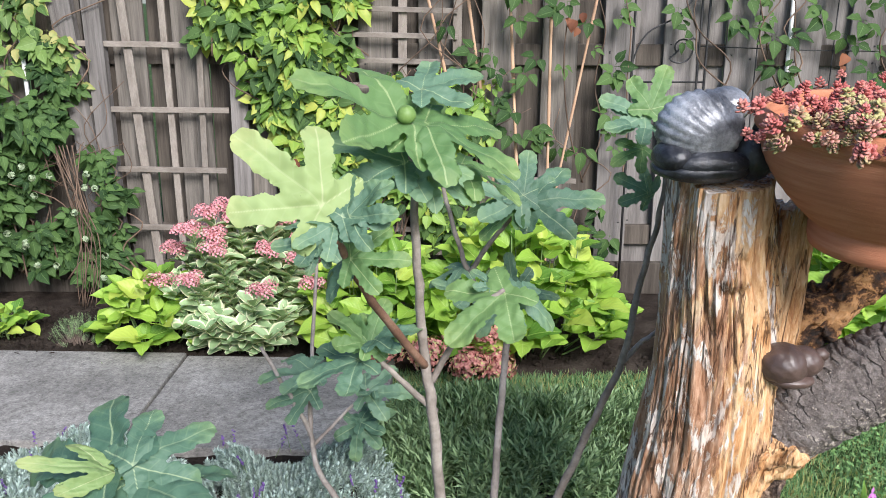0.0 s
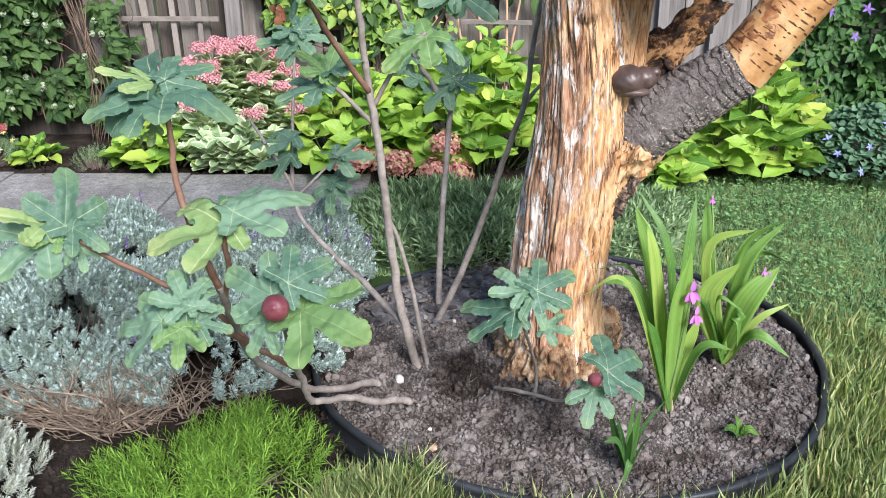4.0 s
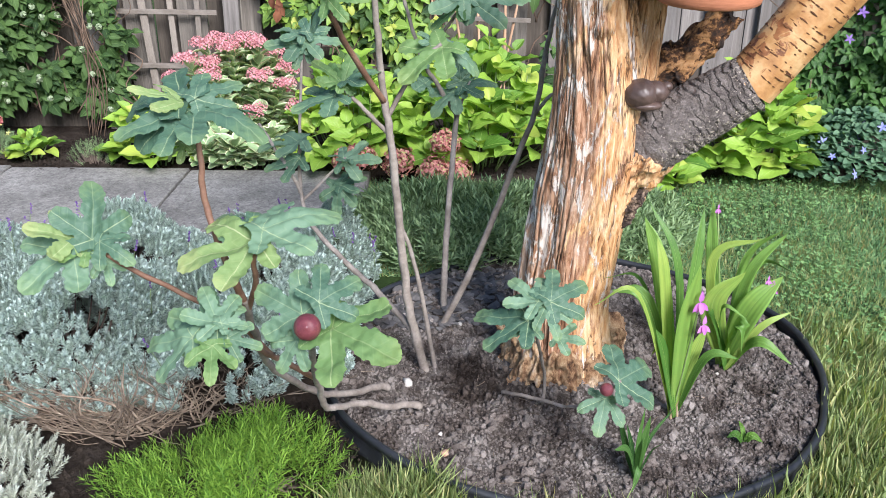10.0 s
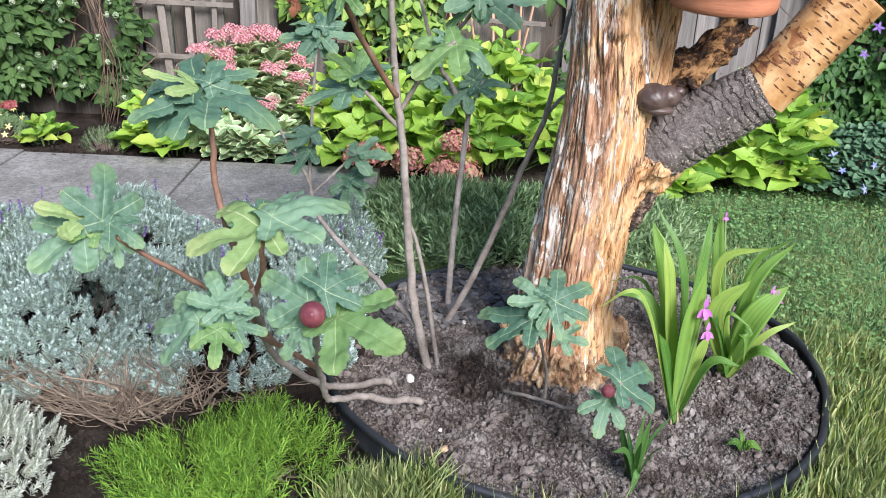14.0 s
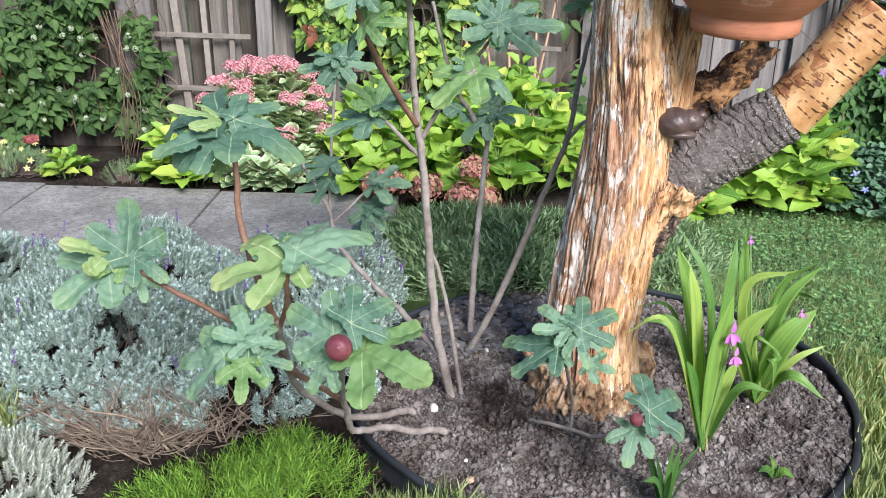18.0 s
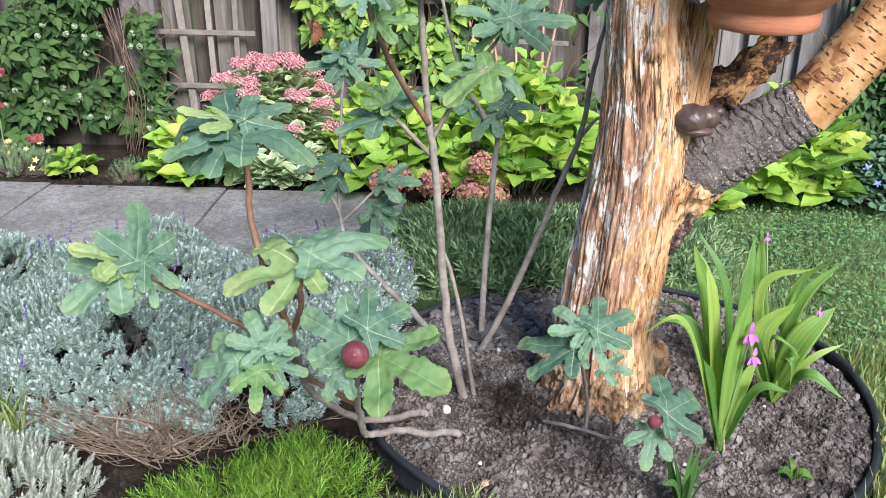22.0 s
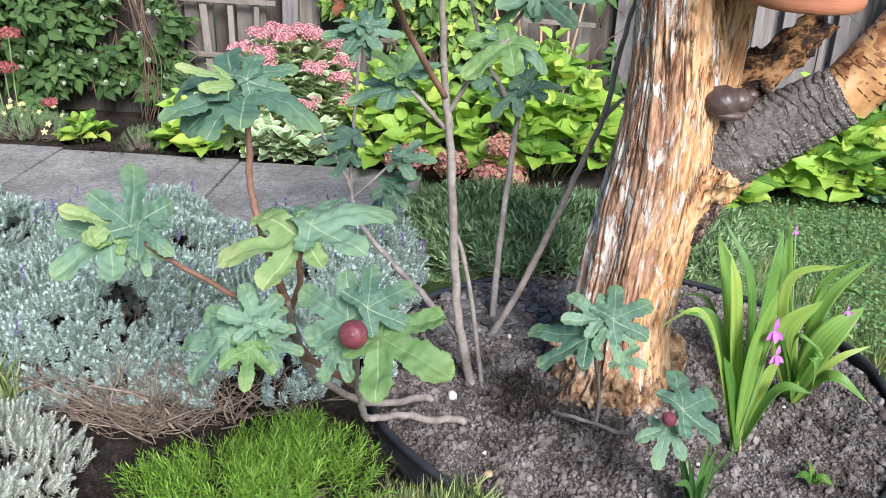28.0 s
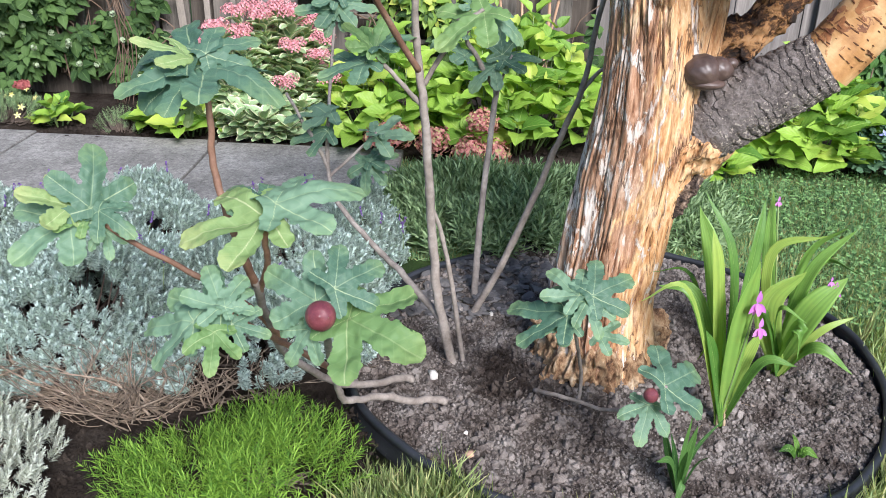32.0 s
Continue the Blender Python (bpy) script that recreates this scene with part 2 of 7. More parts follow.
def stain_on(m, centre, size, colour):
    """A broken pale scrape on a finished material, at one place of the thing."""
    nt, b = m.node_tree, m.node_tree.nodes["Principled BSDF"]
    tc = nt.nodes.new("ShaderNodeTexCoord")
    mp = nt.nodes.new("ShaderNodeVectorMath")
    mp.operation = "SUBTRACT"
    nt.links.new(tc.outputs["Object"], mp.inputs[0])
    mp.inputs[1].default_value = centre
    ln = nt.nodes.new("ShaderNodeVectorMath")
    ln.operation = "LENGTH"
    sq = nt.nodes.new("ShaderNodeVectorMath")
    sq.operation = "MULTIPLY"
    sq.inputs[1].default_value = (1, 1, 2.2)
    nt.links.new(mp.outputs[0], sq.inputs[0])
    nt.links.new(sq.outputs[0], ln.inputs[0])
    n = noise_node(nt, tc.outputs["Object"], 55, 5, 0.7)
    d = math_node(nt, "ADD", ln.outputs["Value"], math_node(nt, "MULTIPLY", math_node(nt, "SUBTRACT", n.outputs["Fac"], 0.5), size * 3.2))
    ring = math_node(nt, "ABSOLUTE", math_node(nt, "SUBTRACT", d, size))
    r = ramp_node(nt, [(0.0, (0.42, 0.42, 0.42)), (0.006, (0.0, 0.0, 0.0))])
    nt.links.new(ring, r.inputs["Fac"])
    old = b.inputs["Base Color"].links[0].from_socket
    nt.links.new(mix_rgb(nt, r.outputs["Color"], old, colour), b.inputs["Base Color"])
    return m


M["terracotta"] = surface("terracotta", [(0.25, (0.30, 0.11, 0.055)), (0.5, (0.46, 0.18, 0.092)), (0.75, (0.55, 0.265, 0.155))], (1, 1, 16), 7, 60, 0.72, 0.4, 0.003, 0.0, 0.35)
M["cane"] = surface("bamboo_cane", [(0.3, (0.38, 0.22, 0.13)), (0.7, (0.60, 0.40, 0.26))], (4, 4, 1), 6, 60, 0.6, 0.2, 0.002, 0.15)
M["iron"] = surface("black_iron", [(0.3, (0.012, 0.012, 0.013)), (0.7, (0.035, 0.033, 0.032))], (1, 1, 1), 20, 120, 0.5, 0.2, 0.001, 0.0, 0.5)
M["white_metal"] = surface("white_painted_metal", [(0.3, (0.62, 0.62, 0.60)), (0.7, (0.82, 0.82, 0.80))], (1, 1, 1), 20, 120, 0.5, 0.1, 0.001, 0.0)
M["vine_stem"] = surface("vine_stem", [(0.3, (0.06, 0.038, 0.026)), (0.7, (0.19, 0.13, 0.09))], (3, 3, 1), 12, 80, 0.85, 0.3, 0.002, 0.3)
M["green_stem"] = surface("green_stem", [(0.3, (0.10, 0.15, 0.05)), (0.7, (0.22, 0.30, 0.11))], (3, 3, 1), 12, 80, 0.6, 0.2, 0.002, 0.2)
M["fig_bark"] = surface("fig_bark", [(0.3, (0.10, 0.08, 0.064)), (0.5, (0.235, 0.20, 0.172)), (0.7, (0.39, 0.345, 0.30))], (1, 1, 1), 18, 110, 0.75, 0.5, 0.003, 0.12, 0.3)
M["fig_young"] = surface("young_fig_bark", [(0.3, (0.09, 0.045, 0.03)), (0.5, (0.20, 0.11, 0.072)), (0.7, (0.34, 0.22, 0.155))], (1, 1, 1), 18, 110, 0.6, 0.4, 0.003, 0.12, 0.35)
M["woody"] = surface("old_lavender_wood", [(0.3, (0.085, 0.06, 0.042)), (0.55, (0.215, 0.165, 0.12)), (0.75, (0.46, 0.385, 0.30))], (3, 3, 1), 20, 90, 0.9, 0.4, 0.003, 0.55)

# lavender wood again, darkened in colour for the shade inside the bushes
M["shaded_inner_wood"] = surface("shaded_lavender_wood", [(0.3, (0.07, 0.05, 0.04)), (0.7, (0.20, 0.155, 0.125))], (3, 3, 1), 20, 90, 0.9, 0.4, 0.003, 0.3)
M["fig_leaf"] = leafy("fig_leaf", (0.062, 0.13, 0.086), (0.155, 0.255, 0.16), (0.36, 0.44, 0.25), None, 0.5, 0.22, 0.3, 0.35, 0.0, None, 1.35, 0.09, 0.026, 0.40, (0.21, 0.31, 0.13))
M["fig_leaf_bright"] = leafy("fig_leaf_bright", (0.095, 0.19, 0.07), (0.16, 0.27, 0.095), (0.38, 0.46, 0.22), None, 0.5, 0.30, 0.3, 0.35, 0.0, None, 1.35, 0.09, 0.026, 0.40, (0.27, 0.36, 0.12))
M["fig_leaf_pale"] = leafy("fig_leaf_pale", (0.20, 0.30, 0.11), (0.33, 0.42, 0.17), (0.50, 0.54, 0.30), None, 0.55, 0.3, 0.3, 0.3, 0.0, None, 1.35, 0.09, 0.026, 0.40, (0.46, 0.48, 0.20))
M["hyd_leaf"] = leafy("hydrangea_leaf", (0.065, 0.17, 0.022), (0.29, 0.455, 0.062), (0.42, 0.56, 0.16), None, 0.45, 0.30, 0.3, 0.35, 0.2, (0.43, 0.52, 0.09), 1.35, 0.13, 0.04, 0.45)
M["hyd_leaf_mid"] = leafy("hydrangea_leaf_mid", (0.028, 0.085, 0.02), (0.105, 0.22, 0.045), (0.23, 0.36, 0.13), None, 0.45, 0.24, 0.3, 0.35, 0.2, (0.20, 0.31, 0.07), 1.35, 0.13, 0.04, 0.45)
M["hyd_leaf_dark"] = leafy("hydrangea_leaf_dark", (0.05, 0.13, 0.02), (0.16, 0.30, 0.045), (0.26, 0.40, 0.12), None, 0.42, 0.3, 0.3, 0.4, 0.5)
M["creeper_leaf"] = leafy("creeper_leaf", (0.08, 0.17, 0.025), (0.24, 0.37, 0.065), (0.33, 0.45, 0.14), None, 0.5, 0.3, 0.3, 0.3, 0.1, (0.40, 0.44, 0.08))
M["climber_leaf"] = leafy("climber_leaf", (0.018, 0.045, 0.014), (0.080, 0.142, 0.040), (0.14, 0.22, 0.08), None, 0.65, 0.22, 0.3, 0.18, 0.1)
M["clematis_leaf"] = leafy("clematis_leaf", (0.022, 0.066, 0.018), (0.088, 0.19, 0.045), (0.17, 0.28, 0.09), None, 0.5, 0.28, 0.3, 0.3, 0.2)
M["bell_leaf"] = leafy("bellflower_leaf", (0.05, 0.115, 0.06), (0.15, 0.255, 0.145), (0.2, 0.3, 0.2), None, 0.6, 0.25, 0.3, 0.2, 0.1)
M["variegated"] = leafy("variegated_leaf", (0.21, 0.33, 0.15), (0.35, 0.47, 0.25), None, (0.70, 0.70, 0.47), 0.5, 0.2, 0.2)
M["orchid_leaf"] = leafy("orchid_leaf", (0.075, 0.19, 0.034), (0.24, 0.41, 0.085), (0.33, 0.48, 0.15), None, 0.4, 0.36, 0.3, 0.4, 0.0, (0.34, 0.46, 0.10), 1.35, 0.0, 0.03, 0.25, None, 0.22)
M["lavender"] = leafy("lavender_leaf", (0.17, 0.225, 0.21), (0.54, 0.64, 0.615), None, None, 0.9, 0.25, 0.3, 0.04)
M["lavender_green"] = leafy("green_lavender_leaf", (0.075, 0.14, 0.058), (0.34, 0.46, 0.24), None, None, 0.7, 0.25, 0.3, 0.2)
M["santolina"] = leafy("green_santolina", (0.05, 0.135, 0.014), (0.25, 0.41, 0.055), None, None, 0.6, 0.3, 0.3, 0.2)
M["silver"] = leafy("silver_leaf", (0.28, 0.30, 0.25), (0.62, 0.65, 0.58), None, None, 0.8, 0.2, 0.3, 0.2)
M["grass"] = leafy("grass_blade", (0.08, 0.185, 0.08), (0.27, 0.44, 0.21), None, None, 0.5, 0.3, 0.3, 0.3, 0.0, (0.42, 0.36, 0.15))
M["long_grass"] = leafy("long_grass_blade", (0.12, 0.20, 0.06), (0.45, 0.53, 0.23), None, None, 0.5, 0.35, 0.3, 0.3, 0.0, (0.58, 0.55, 0.27))
M["dry_grass"] = leafy("dry_grass_blade", (0.24, 0.31, 0.09), (0.52, 0.54, 0.24), None, None, 0.6, 0.3, 0.3, 0.3, 0.0, (0.56, 0.54, 0.27))
M["violet"] = leafy("violet_petal", (0.10, 0.05, 0.22), (0.25, 0.14, 0.44), None, None, 0.6, 0.3)
M["blue_petal"] = leafy("blue_petal", (0.22, 0.24, 0.62), (0.38, 0.40, 0.78), None, None, 0.6, 0.3)
M["orchid_petal"] = leafy("orchid_petal", (0.50, 0.13, 0.55), (0.66, 0.26, 0.70), None, None, 0.5, 0.4)
M["pink"] = leafy("pink_floret", (0.45, 0.14, 0.18), (0.72, 0.36, 0.38), None, None, 0.65, 0.2)
M["dusky_pink"] = leafy("dusky_floret", (0.30, 0.09, 0.085), (0.54, 0.25, 0.21), None, None, 0.7, 0.2, 0.3, 0.2, 0.0, (0.45, 0.45, 0.18))
M["bud_white"] = leafy("pale_bud", (0.20, 0.27, 0.15), (0.38, 0.44, 0.29), None, None, 0.8, 0.2)
M["yellow_petal"] = leafy("yellow_petal", (0.66, 0.58, 0.14), (0.80, 0.74, 0.36), None, None, 0.6, 0.3)
M["stonecrop"] = leafy("stonecrop_leaf", (0.34, 0.085, 0.09), (0.66, 0.28, 0.25), None, None, 0.42, 0.18, 0.3, 0.4, 0.0, (0.44, 0.38, 0.17))
M["dead_leaf"] = leafy("dead_leaf", (0.10, 0.035, 0.02), (0.25, 0.10, 0.05), None, None, 0.8, 0.2)

# ---- mesh tools ----


def part(name, data, material, parent=None, label=""):
    """Links a bmesh or a mesh as one object, under a thing or a part where one is given."""
    if isinstance(data, bmesh.types.BMesh):
        me = bpy.data.meshes.new(name)
        data.to_mesh(me)
        data.free()
    else:
        me = data
    ob = new(name, me)
    if material is not None and not me.materials:
        me.materials.append(material)
    if parent is not None:
        ob.parent = parent
    if label:
        ob["label"] = label
    return ob


def thing(name, label, category, at=(0, 0, 0), group="", kind=""):
    ob = new(name)
    ob.empty_display_size = 0.05
    ob.location = at
    return tagged(ob, label, category, group, kind)


def smooth(me, on=True):
    me.polygons.foreach_set("use_smooth", np.full(len(me.polygons), on))
    return me


def mesh_of(name, verts, faces, uv=None, shade=True):
    """A mesh from arrays of corners and of equal-sided faces; uv: a pair for each corner."""
    verts, faces = np.asarray(verts, float), np.asarray(faces, int)
    me = bpy.data.meshes.new(name)
    k = faces.shape[1]
    me.vertices.add(len(verts))
    me.vertices.foreach_set("co", verts.ravel())
    me.loops.add(faces.size)
    me.loops.foreach_set("vertex_index", faces.ravel())
    me.polygons.add(len(faces))
    me.polygons.foreach_set("loop_start", np.arange(0, faces.size, k))
    me.update(calc_edges=True)
    if uv is not None:
        layer = me.uv_layers.new(name="UVMap")
        layer.data.foreach_set("uv", np.asarray(uv, float)[faces.ravel()].ravel())
    me.polygons.foreach_set("use_smooth", np.full(len(faces), shade))
    me.validate()
    return me


def joined(name, templates, frames, rng, shade=True):
    """Many copies of a few templates (verts, faces, uv) as one mesh, one copy for each 4x4 matrix."""
    vs, fs, us, off = [], [], [], 0
    pick = rng.integers(0, len(templates), len(frames))
    frames = np.asarray(frames)
    for i, (tv, tf, tu) in enumerate(templates):
        fr = frames[pick == i]
        if not len(fr):
            continue
        w = np.einsum("nij,vj->nvi", fr[:, :3, :3], tv) + fr[:, None, :3, 3]
        vs.append(w.reshape(-1, 3))
        fs.append((tf[None] + (np.arange(len(fr)) * len(tv))[:, None, None] + off).reshape(-1, tf.shape[1]))
        us.append(np.tile(tu, (len(fr), 1)))
        off += len(fr) * len(tv)
    return mesh_of(name, np.concatenate(vs), np.concatenate(fs), np.concatenate(us), shade)


def basis(way, up, scale=1.0, at=(0, 0, 0), width=None):
    """A 4x4 frame: y along way, z near up. scale along, width across."""
    y = np.asarray(way, float)
    y = y / (np.linalg.norm(y) + 1e-9)
    x = np.cross(y, np.asarray(up, float))
    if np.linalg.norm(x) < 1e-4:
        x = np.cross(y, (1.0, 0.2, 0.1))
    x = x / np.linalg.norm(x)
    z = np.cross(x, y)
    m = np.eye(4)
    w = scale if width is None else width
    m[:3, 0], m[:3, 1], m[:3, 2], m[:3, 3] = x * w, y * scale, z * scale, at
    return m


def to_matrix(a):
    return Matrix([list(map(float, r)) for r in a])


def blade(rows=5, shape=lambda v: math.sin(math.pi * v ** 0.8) ** 0.8, width=0.5, fold=0.15, droop=0.25, wave=0.0, cols=1):
    """A leaf of length 1 along y: verts, quads and uv. shape gives the half width along it."""
    vs, uv, fs = [], [], []
    n = 2 * cols + 1
    for i in range(rows + 1):
        v = i / rows
        h = max(shape(v), 0.0) * width * 0.5
        for j in range(n):
            u = j / cols - 1
            z = fold * abs(u) * h * 2 - droop * v * v + wave * math.sin(v * 17 + u * 2) * abs(u) * 0.05
            vs.append((u * h, v * (1 - 0.15 * droop * v), z))
            uv.append((u, v))
    for i in range(rows):
        for j in range(n - 1):
            a = i * n + j
            fs.append((a, a + 1, a + n + 1, a + n))
    return np.array(vs), np.array(fs), np.array(uv)


def tube_arrays(pts, radii, sides=8, cap=True):
    pts = np.asarray(pts, float)
    n = len(pts)
    tang = np.gradient(pts, axis=0)
    tang /= np.linalg.norm(tang, axis=1)[:, None] + 1e-9
    ref = np.array((0.31, 0.87, 0.37))
    vs = []
    x = np.cross(tang[0], ref)
    for i in range(n):
        x = x - tang[i] * x.dot(tang[i])
        x /= np.linalg.norm(x) + 1e-9
        y = np.cross(tang[i], x)
        a = np.arange(sides) * 2 * math.pi / sides
        vs.append(pts[i] + radii[i] * (np.cos(a)[:, None] * x + np.sin(a)[:, None] * y))
    vs = np.concatenate(vs)
    fs = []
    for i in range(n - 1):
        for j in range(sides):
            k = (j + 1) % sides
            fs.append((i * sides + j, i * sides + k, (i + 1) * sides + k, (i + 1) * sides + j))
    if cap:
        for base, order in ((0, 1), ((n - 1) * sides, -1)):
            c = len(vs)
            vs = np.concatenate([vs, [vs[base:base + sides].mean(axis=0)]])
            for j in range(sides):
                k = (j + 1) % sides
                fs.append((base + k, base + j, c, c) if order > 0 else (base + j, base + k, c, c))
    return vs, fs


def bend(pts, steps=6):
    """A smooth line through a few points (Catmull-Rom)."""
    p = np.asarray(pts, float)
    p = np.concatenate([[2 * p[0] - p[1]], p, [2 * p[-1] - p[-2]]])
    out = []
    for i in range(1, len(p) - 2):
        for s in range(steps):
            t = s / steps
            a, b, c, d = p[i - 1:i + 3]
            out.append(0.5 * (2 * b + (c - a) * t + (2 * a - 5 * b + 4 * c - d) * t * t + (3 * b - a - 3 * c + d) * t ** 3))
    out.append(p[-2])
    return np.array(out)


def tubes(name, lines, sides=6):
    """One mesh of several swept lines: each (points, radius at start, radius at end)."""
    bm = bmesh.new()
    for pts, r0, r1 in lines:
        n = len(pts)
        vs, fs = tube_arrays(pts, np.linspace(r0, r1, n), sides)
        bv = [bm.verts.new(v) for v in vs]
        for f in fs:
            f = list(dict.fromkeys(f))
            try:
                bm.faces.new([bv[k] for k in f]).smooth = True
            except ValueError:
                pass
    return bm


def box(bm, size, at=(0, 0, 0), bevel=0.0, turn=None):
    m = Matrix.Translation(at) @ (turn or Matrix()) @ Matrix.Diagonal((*size, 1))
    r = bmesh.ops.create_cube(bm, size=1.0, matrix=m)
    if bevel:
        edges = list({e for v in r["verts"] for e in v.link_edges})
        bmesh.ops.bevel(bm, geom=edges, offset=bevel, segments=2, affect="EDGES", profile=0.6)
    return bm


def lathe(profile, sides=64, wobble=0.0):
    bm = bmesh.new()
    rings = []
    for i, (r, z) in enumerate(profile):
        rings.append([bm.verts.new((r * (1 + wobble * noise.noise((math.cos(a) * 3, math.sin(a) * 3, i))) * math.cos(a), r * math.sin(a), z)) for a in (2 * math.pi * k / sides for k in range(sides))])
    for a, b in zip(rings, rings[1:]):
        for k in range(sides):
            bm.faces.new((a[k], a[(k + 1) % sides], b[(k + 1) % sides], b[k])).smooth = True
    return bm

# ---- ground, path, bed ----
rng = np.random.default_rng(7)


def sheet(name, xs, ys, height, material, label, kind="structure"):
    gx, gy = np.meshgrid(xs, ys)
    v = np.array([(x, y, height(x, y)) for x, y in zip(gx.ravel(), gy.ravel())])
    n = len(xs)
    f = [(j * n + i, j * n + i + 1, (j + 1) * n + i + 1, (j + 1) * n + i) for j in range(len(ys) - 1) for i in range(n - 1)]
    ob = part(name, mesh_of(name, v, f), material)
    return tagged(ob, label, name, kind=kind)


def rough_height(x, y, amp, size):
    return amp * noise.fractal((x / size, y / size, 0.3), 0.9, 2.1, 4)


far = np.array([2.6, 4, 7, 12, 25, 60, 150])
xs = np.concatenate([-far[::-1], np.linspace(-2.4, 2.4, 60), far])
ys = np.concatenate([-far[::-1], np.linspace(-2.4, 2.4, 60), far])


def in_bed(x, y):
    return (x / 0.62) ** 2 + ((y - 0.13) / 0.60) ** 2


def hollow(x, y):
    """The ground falls away outside the edging on the lavender's side."""
    return -0.065 * math.exp(-((x + 0.50) ** 2 + (y + 0.25) ** 2) / 0.016)


sheet("ground", xs, ys, lambda x, y: -0.02 + hollow(x, y) + rough_height(x, y, 0.006, 0.4) * (abs(x) < 2.5 and abs(y) < 2.5), M["lawn"], "green lawn ground with thin worn patches")
# planting soil along the fence and under the lavender
sheet("planting_soil", np.linspace(-3.4, 3.0, 150), np.linspace(1.50, 2.42, 30), lambda x, y: 0.0 + rough_height(x, y, 0.016, 0.12) - 0.03 * (y < 1.53), M["soil_dark"], "dark crumbly soil along the foot of the fence")
sheet("lavender_soil", np.linspace(-2.4, -0.50, 70), np.linspace(-0.66, 1.06, 70), lambda x, y: hollow(x, y) * 1.1 + rough_height(x, y, 0.018, 0.10), M["soil_dark"], "dark crumbly soil under the lavender")


def bed_radius(a):
    return 0.605 + 0.012 * math.sin(2 * a + 0.6) + 0.006 * math.sin(5 * a)


BED = (0.02, 0.13)


def bed_height(x, y):
    r = math.hypot(x - BED[0], y - BED[1])
    h = 0.010 + rough_height(x, y, 0.011, 0.06) + rough_height(x + 5, y, 0.012, 0.25) + 0.006 * abs(noise.noise((x * 70, y * 70, 1))) + 0.004 * noise.noise((x * 160, y * 160, 2))
    h -= 0.03 * math.exp(-((x + 0.235) ** 2 + (y - 0.0) ** 2) / 0.006)
    h -= 0.02 * math.exp(-((x - 0.24) ** 2 + (y + 0.30) ** 2) / 0.012)
    h += 0.03 * math.exp(-((x - 0.0) ** 2 + (y - 0.1) ** 2) / 0.04)
    return h - (0.008 if r > 0.585 else 0)


def bed_soil():
    vs, fs, nr, na = [], [], 190, 560
    for i in range(nr + 1):
        for j in range(na):
            a = 2 * math.pi * j / na
            r = bed_radius(a) * i / nr * 0.985
            x, y = BED[0] + r * math.cos(a), BED[1] + r * math.sin(a)
            vs.append((x, y, bed_height(x, y)))
    for i in range(nr):
        for j in range(na):
            k = (j + 1) % na
            fs.append((i * na + j, i * na + k, (i + 1) * na + k, (i + 1) * na + j))
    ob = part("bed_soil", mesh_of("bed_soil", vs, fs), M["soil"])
    tagged(ob, "dry grey-brown lumpy soil of the round bed", "soil", kind="structure")


bed_soil()


def rock(seed, flat=0.8):
    bm = bmesh.new()
    bmesh.ops.create_icosphere(bm, subdivisions=1, radius=1)
    for v in bm.verts:
        v.co *= 1 + 0.75 * noise.noise(v.co * 1.6 + Vector((seed * 3.1, 0, 0)))
        v.co.z *= flat
    vs, fs = np.array([v.co[:] for v in bm.verts]), np.array([[v.index for v in f.verts] for f in bm.faces])
    bm.free()
    return vs, fs, np.zeros((len(vs), 2))


ROCKS = [rock(s) for s in range(6)]
def lens():
    bm = bmesh.new()
    bmesh.ops.create_icosphere(bm, subdivisions=2, radius=1)
    vs, fs = np.array([v.co[:] for v in bm.verts]), np.array([[v.index for v in f.verts] for f in bm.faces])
    bm.free()
    return vs, fs, np.zeros((len(vs), 2))


SMOOTH = lens()
CHIPS = [rock(s + 20, 0.25) for s in range(5)]


def turned(rng, size, at, tilt=3.2):
    m = np.array((Euler((rng.uniform(-tilt, tilt), rng.uniform(-tilt, tilt), rng.uniform(0, 6.3)))).to_matrix()) * size
    f = np.eye(4)
    f[:3, :3], f[:3, 3] = m, at
    return f


M["dry_chip"] = surface("brown_stone", [(0.3, (0.22, 0.13, 0.08)), (0.7, (0.42, 0.29, 0.20))], (1, 1, 1), 60, 200, 0.85, 0.4, 0.002)


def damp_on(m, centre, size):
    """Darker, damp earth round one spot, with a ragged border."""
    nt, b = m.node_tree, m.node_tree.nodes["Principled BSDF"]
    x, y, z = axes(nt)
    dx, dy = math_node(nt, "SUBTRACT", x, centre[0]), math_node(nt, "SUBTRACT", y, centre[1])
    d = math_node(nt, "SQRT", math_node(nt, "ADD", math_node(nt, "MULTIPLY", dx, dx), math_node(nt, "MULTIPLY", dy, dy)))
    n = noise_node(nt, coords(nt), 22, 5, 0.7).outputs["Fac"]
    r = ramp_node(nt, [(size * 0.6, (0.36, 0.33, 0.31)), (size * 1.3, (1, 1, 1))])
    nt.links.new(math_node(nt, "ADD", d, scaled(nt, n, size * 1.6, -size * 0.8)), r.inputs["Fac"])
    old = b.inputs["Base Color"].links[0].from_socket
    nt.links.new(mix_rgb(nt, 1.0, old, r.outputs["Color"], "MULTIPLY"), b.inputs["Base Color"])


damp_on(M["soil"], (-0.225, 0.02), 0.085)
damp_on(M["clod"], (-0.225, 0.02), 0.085)


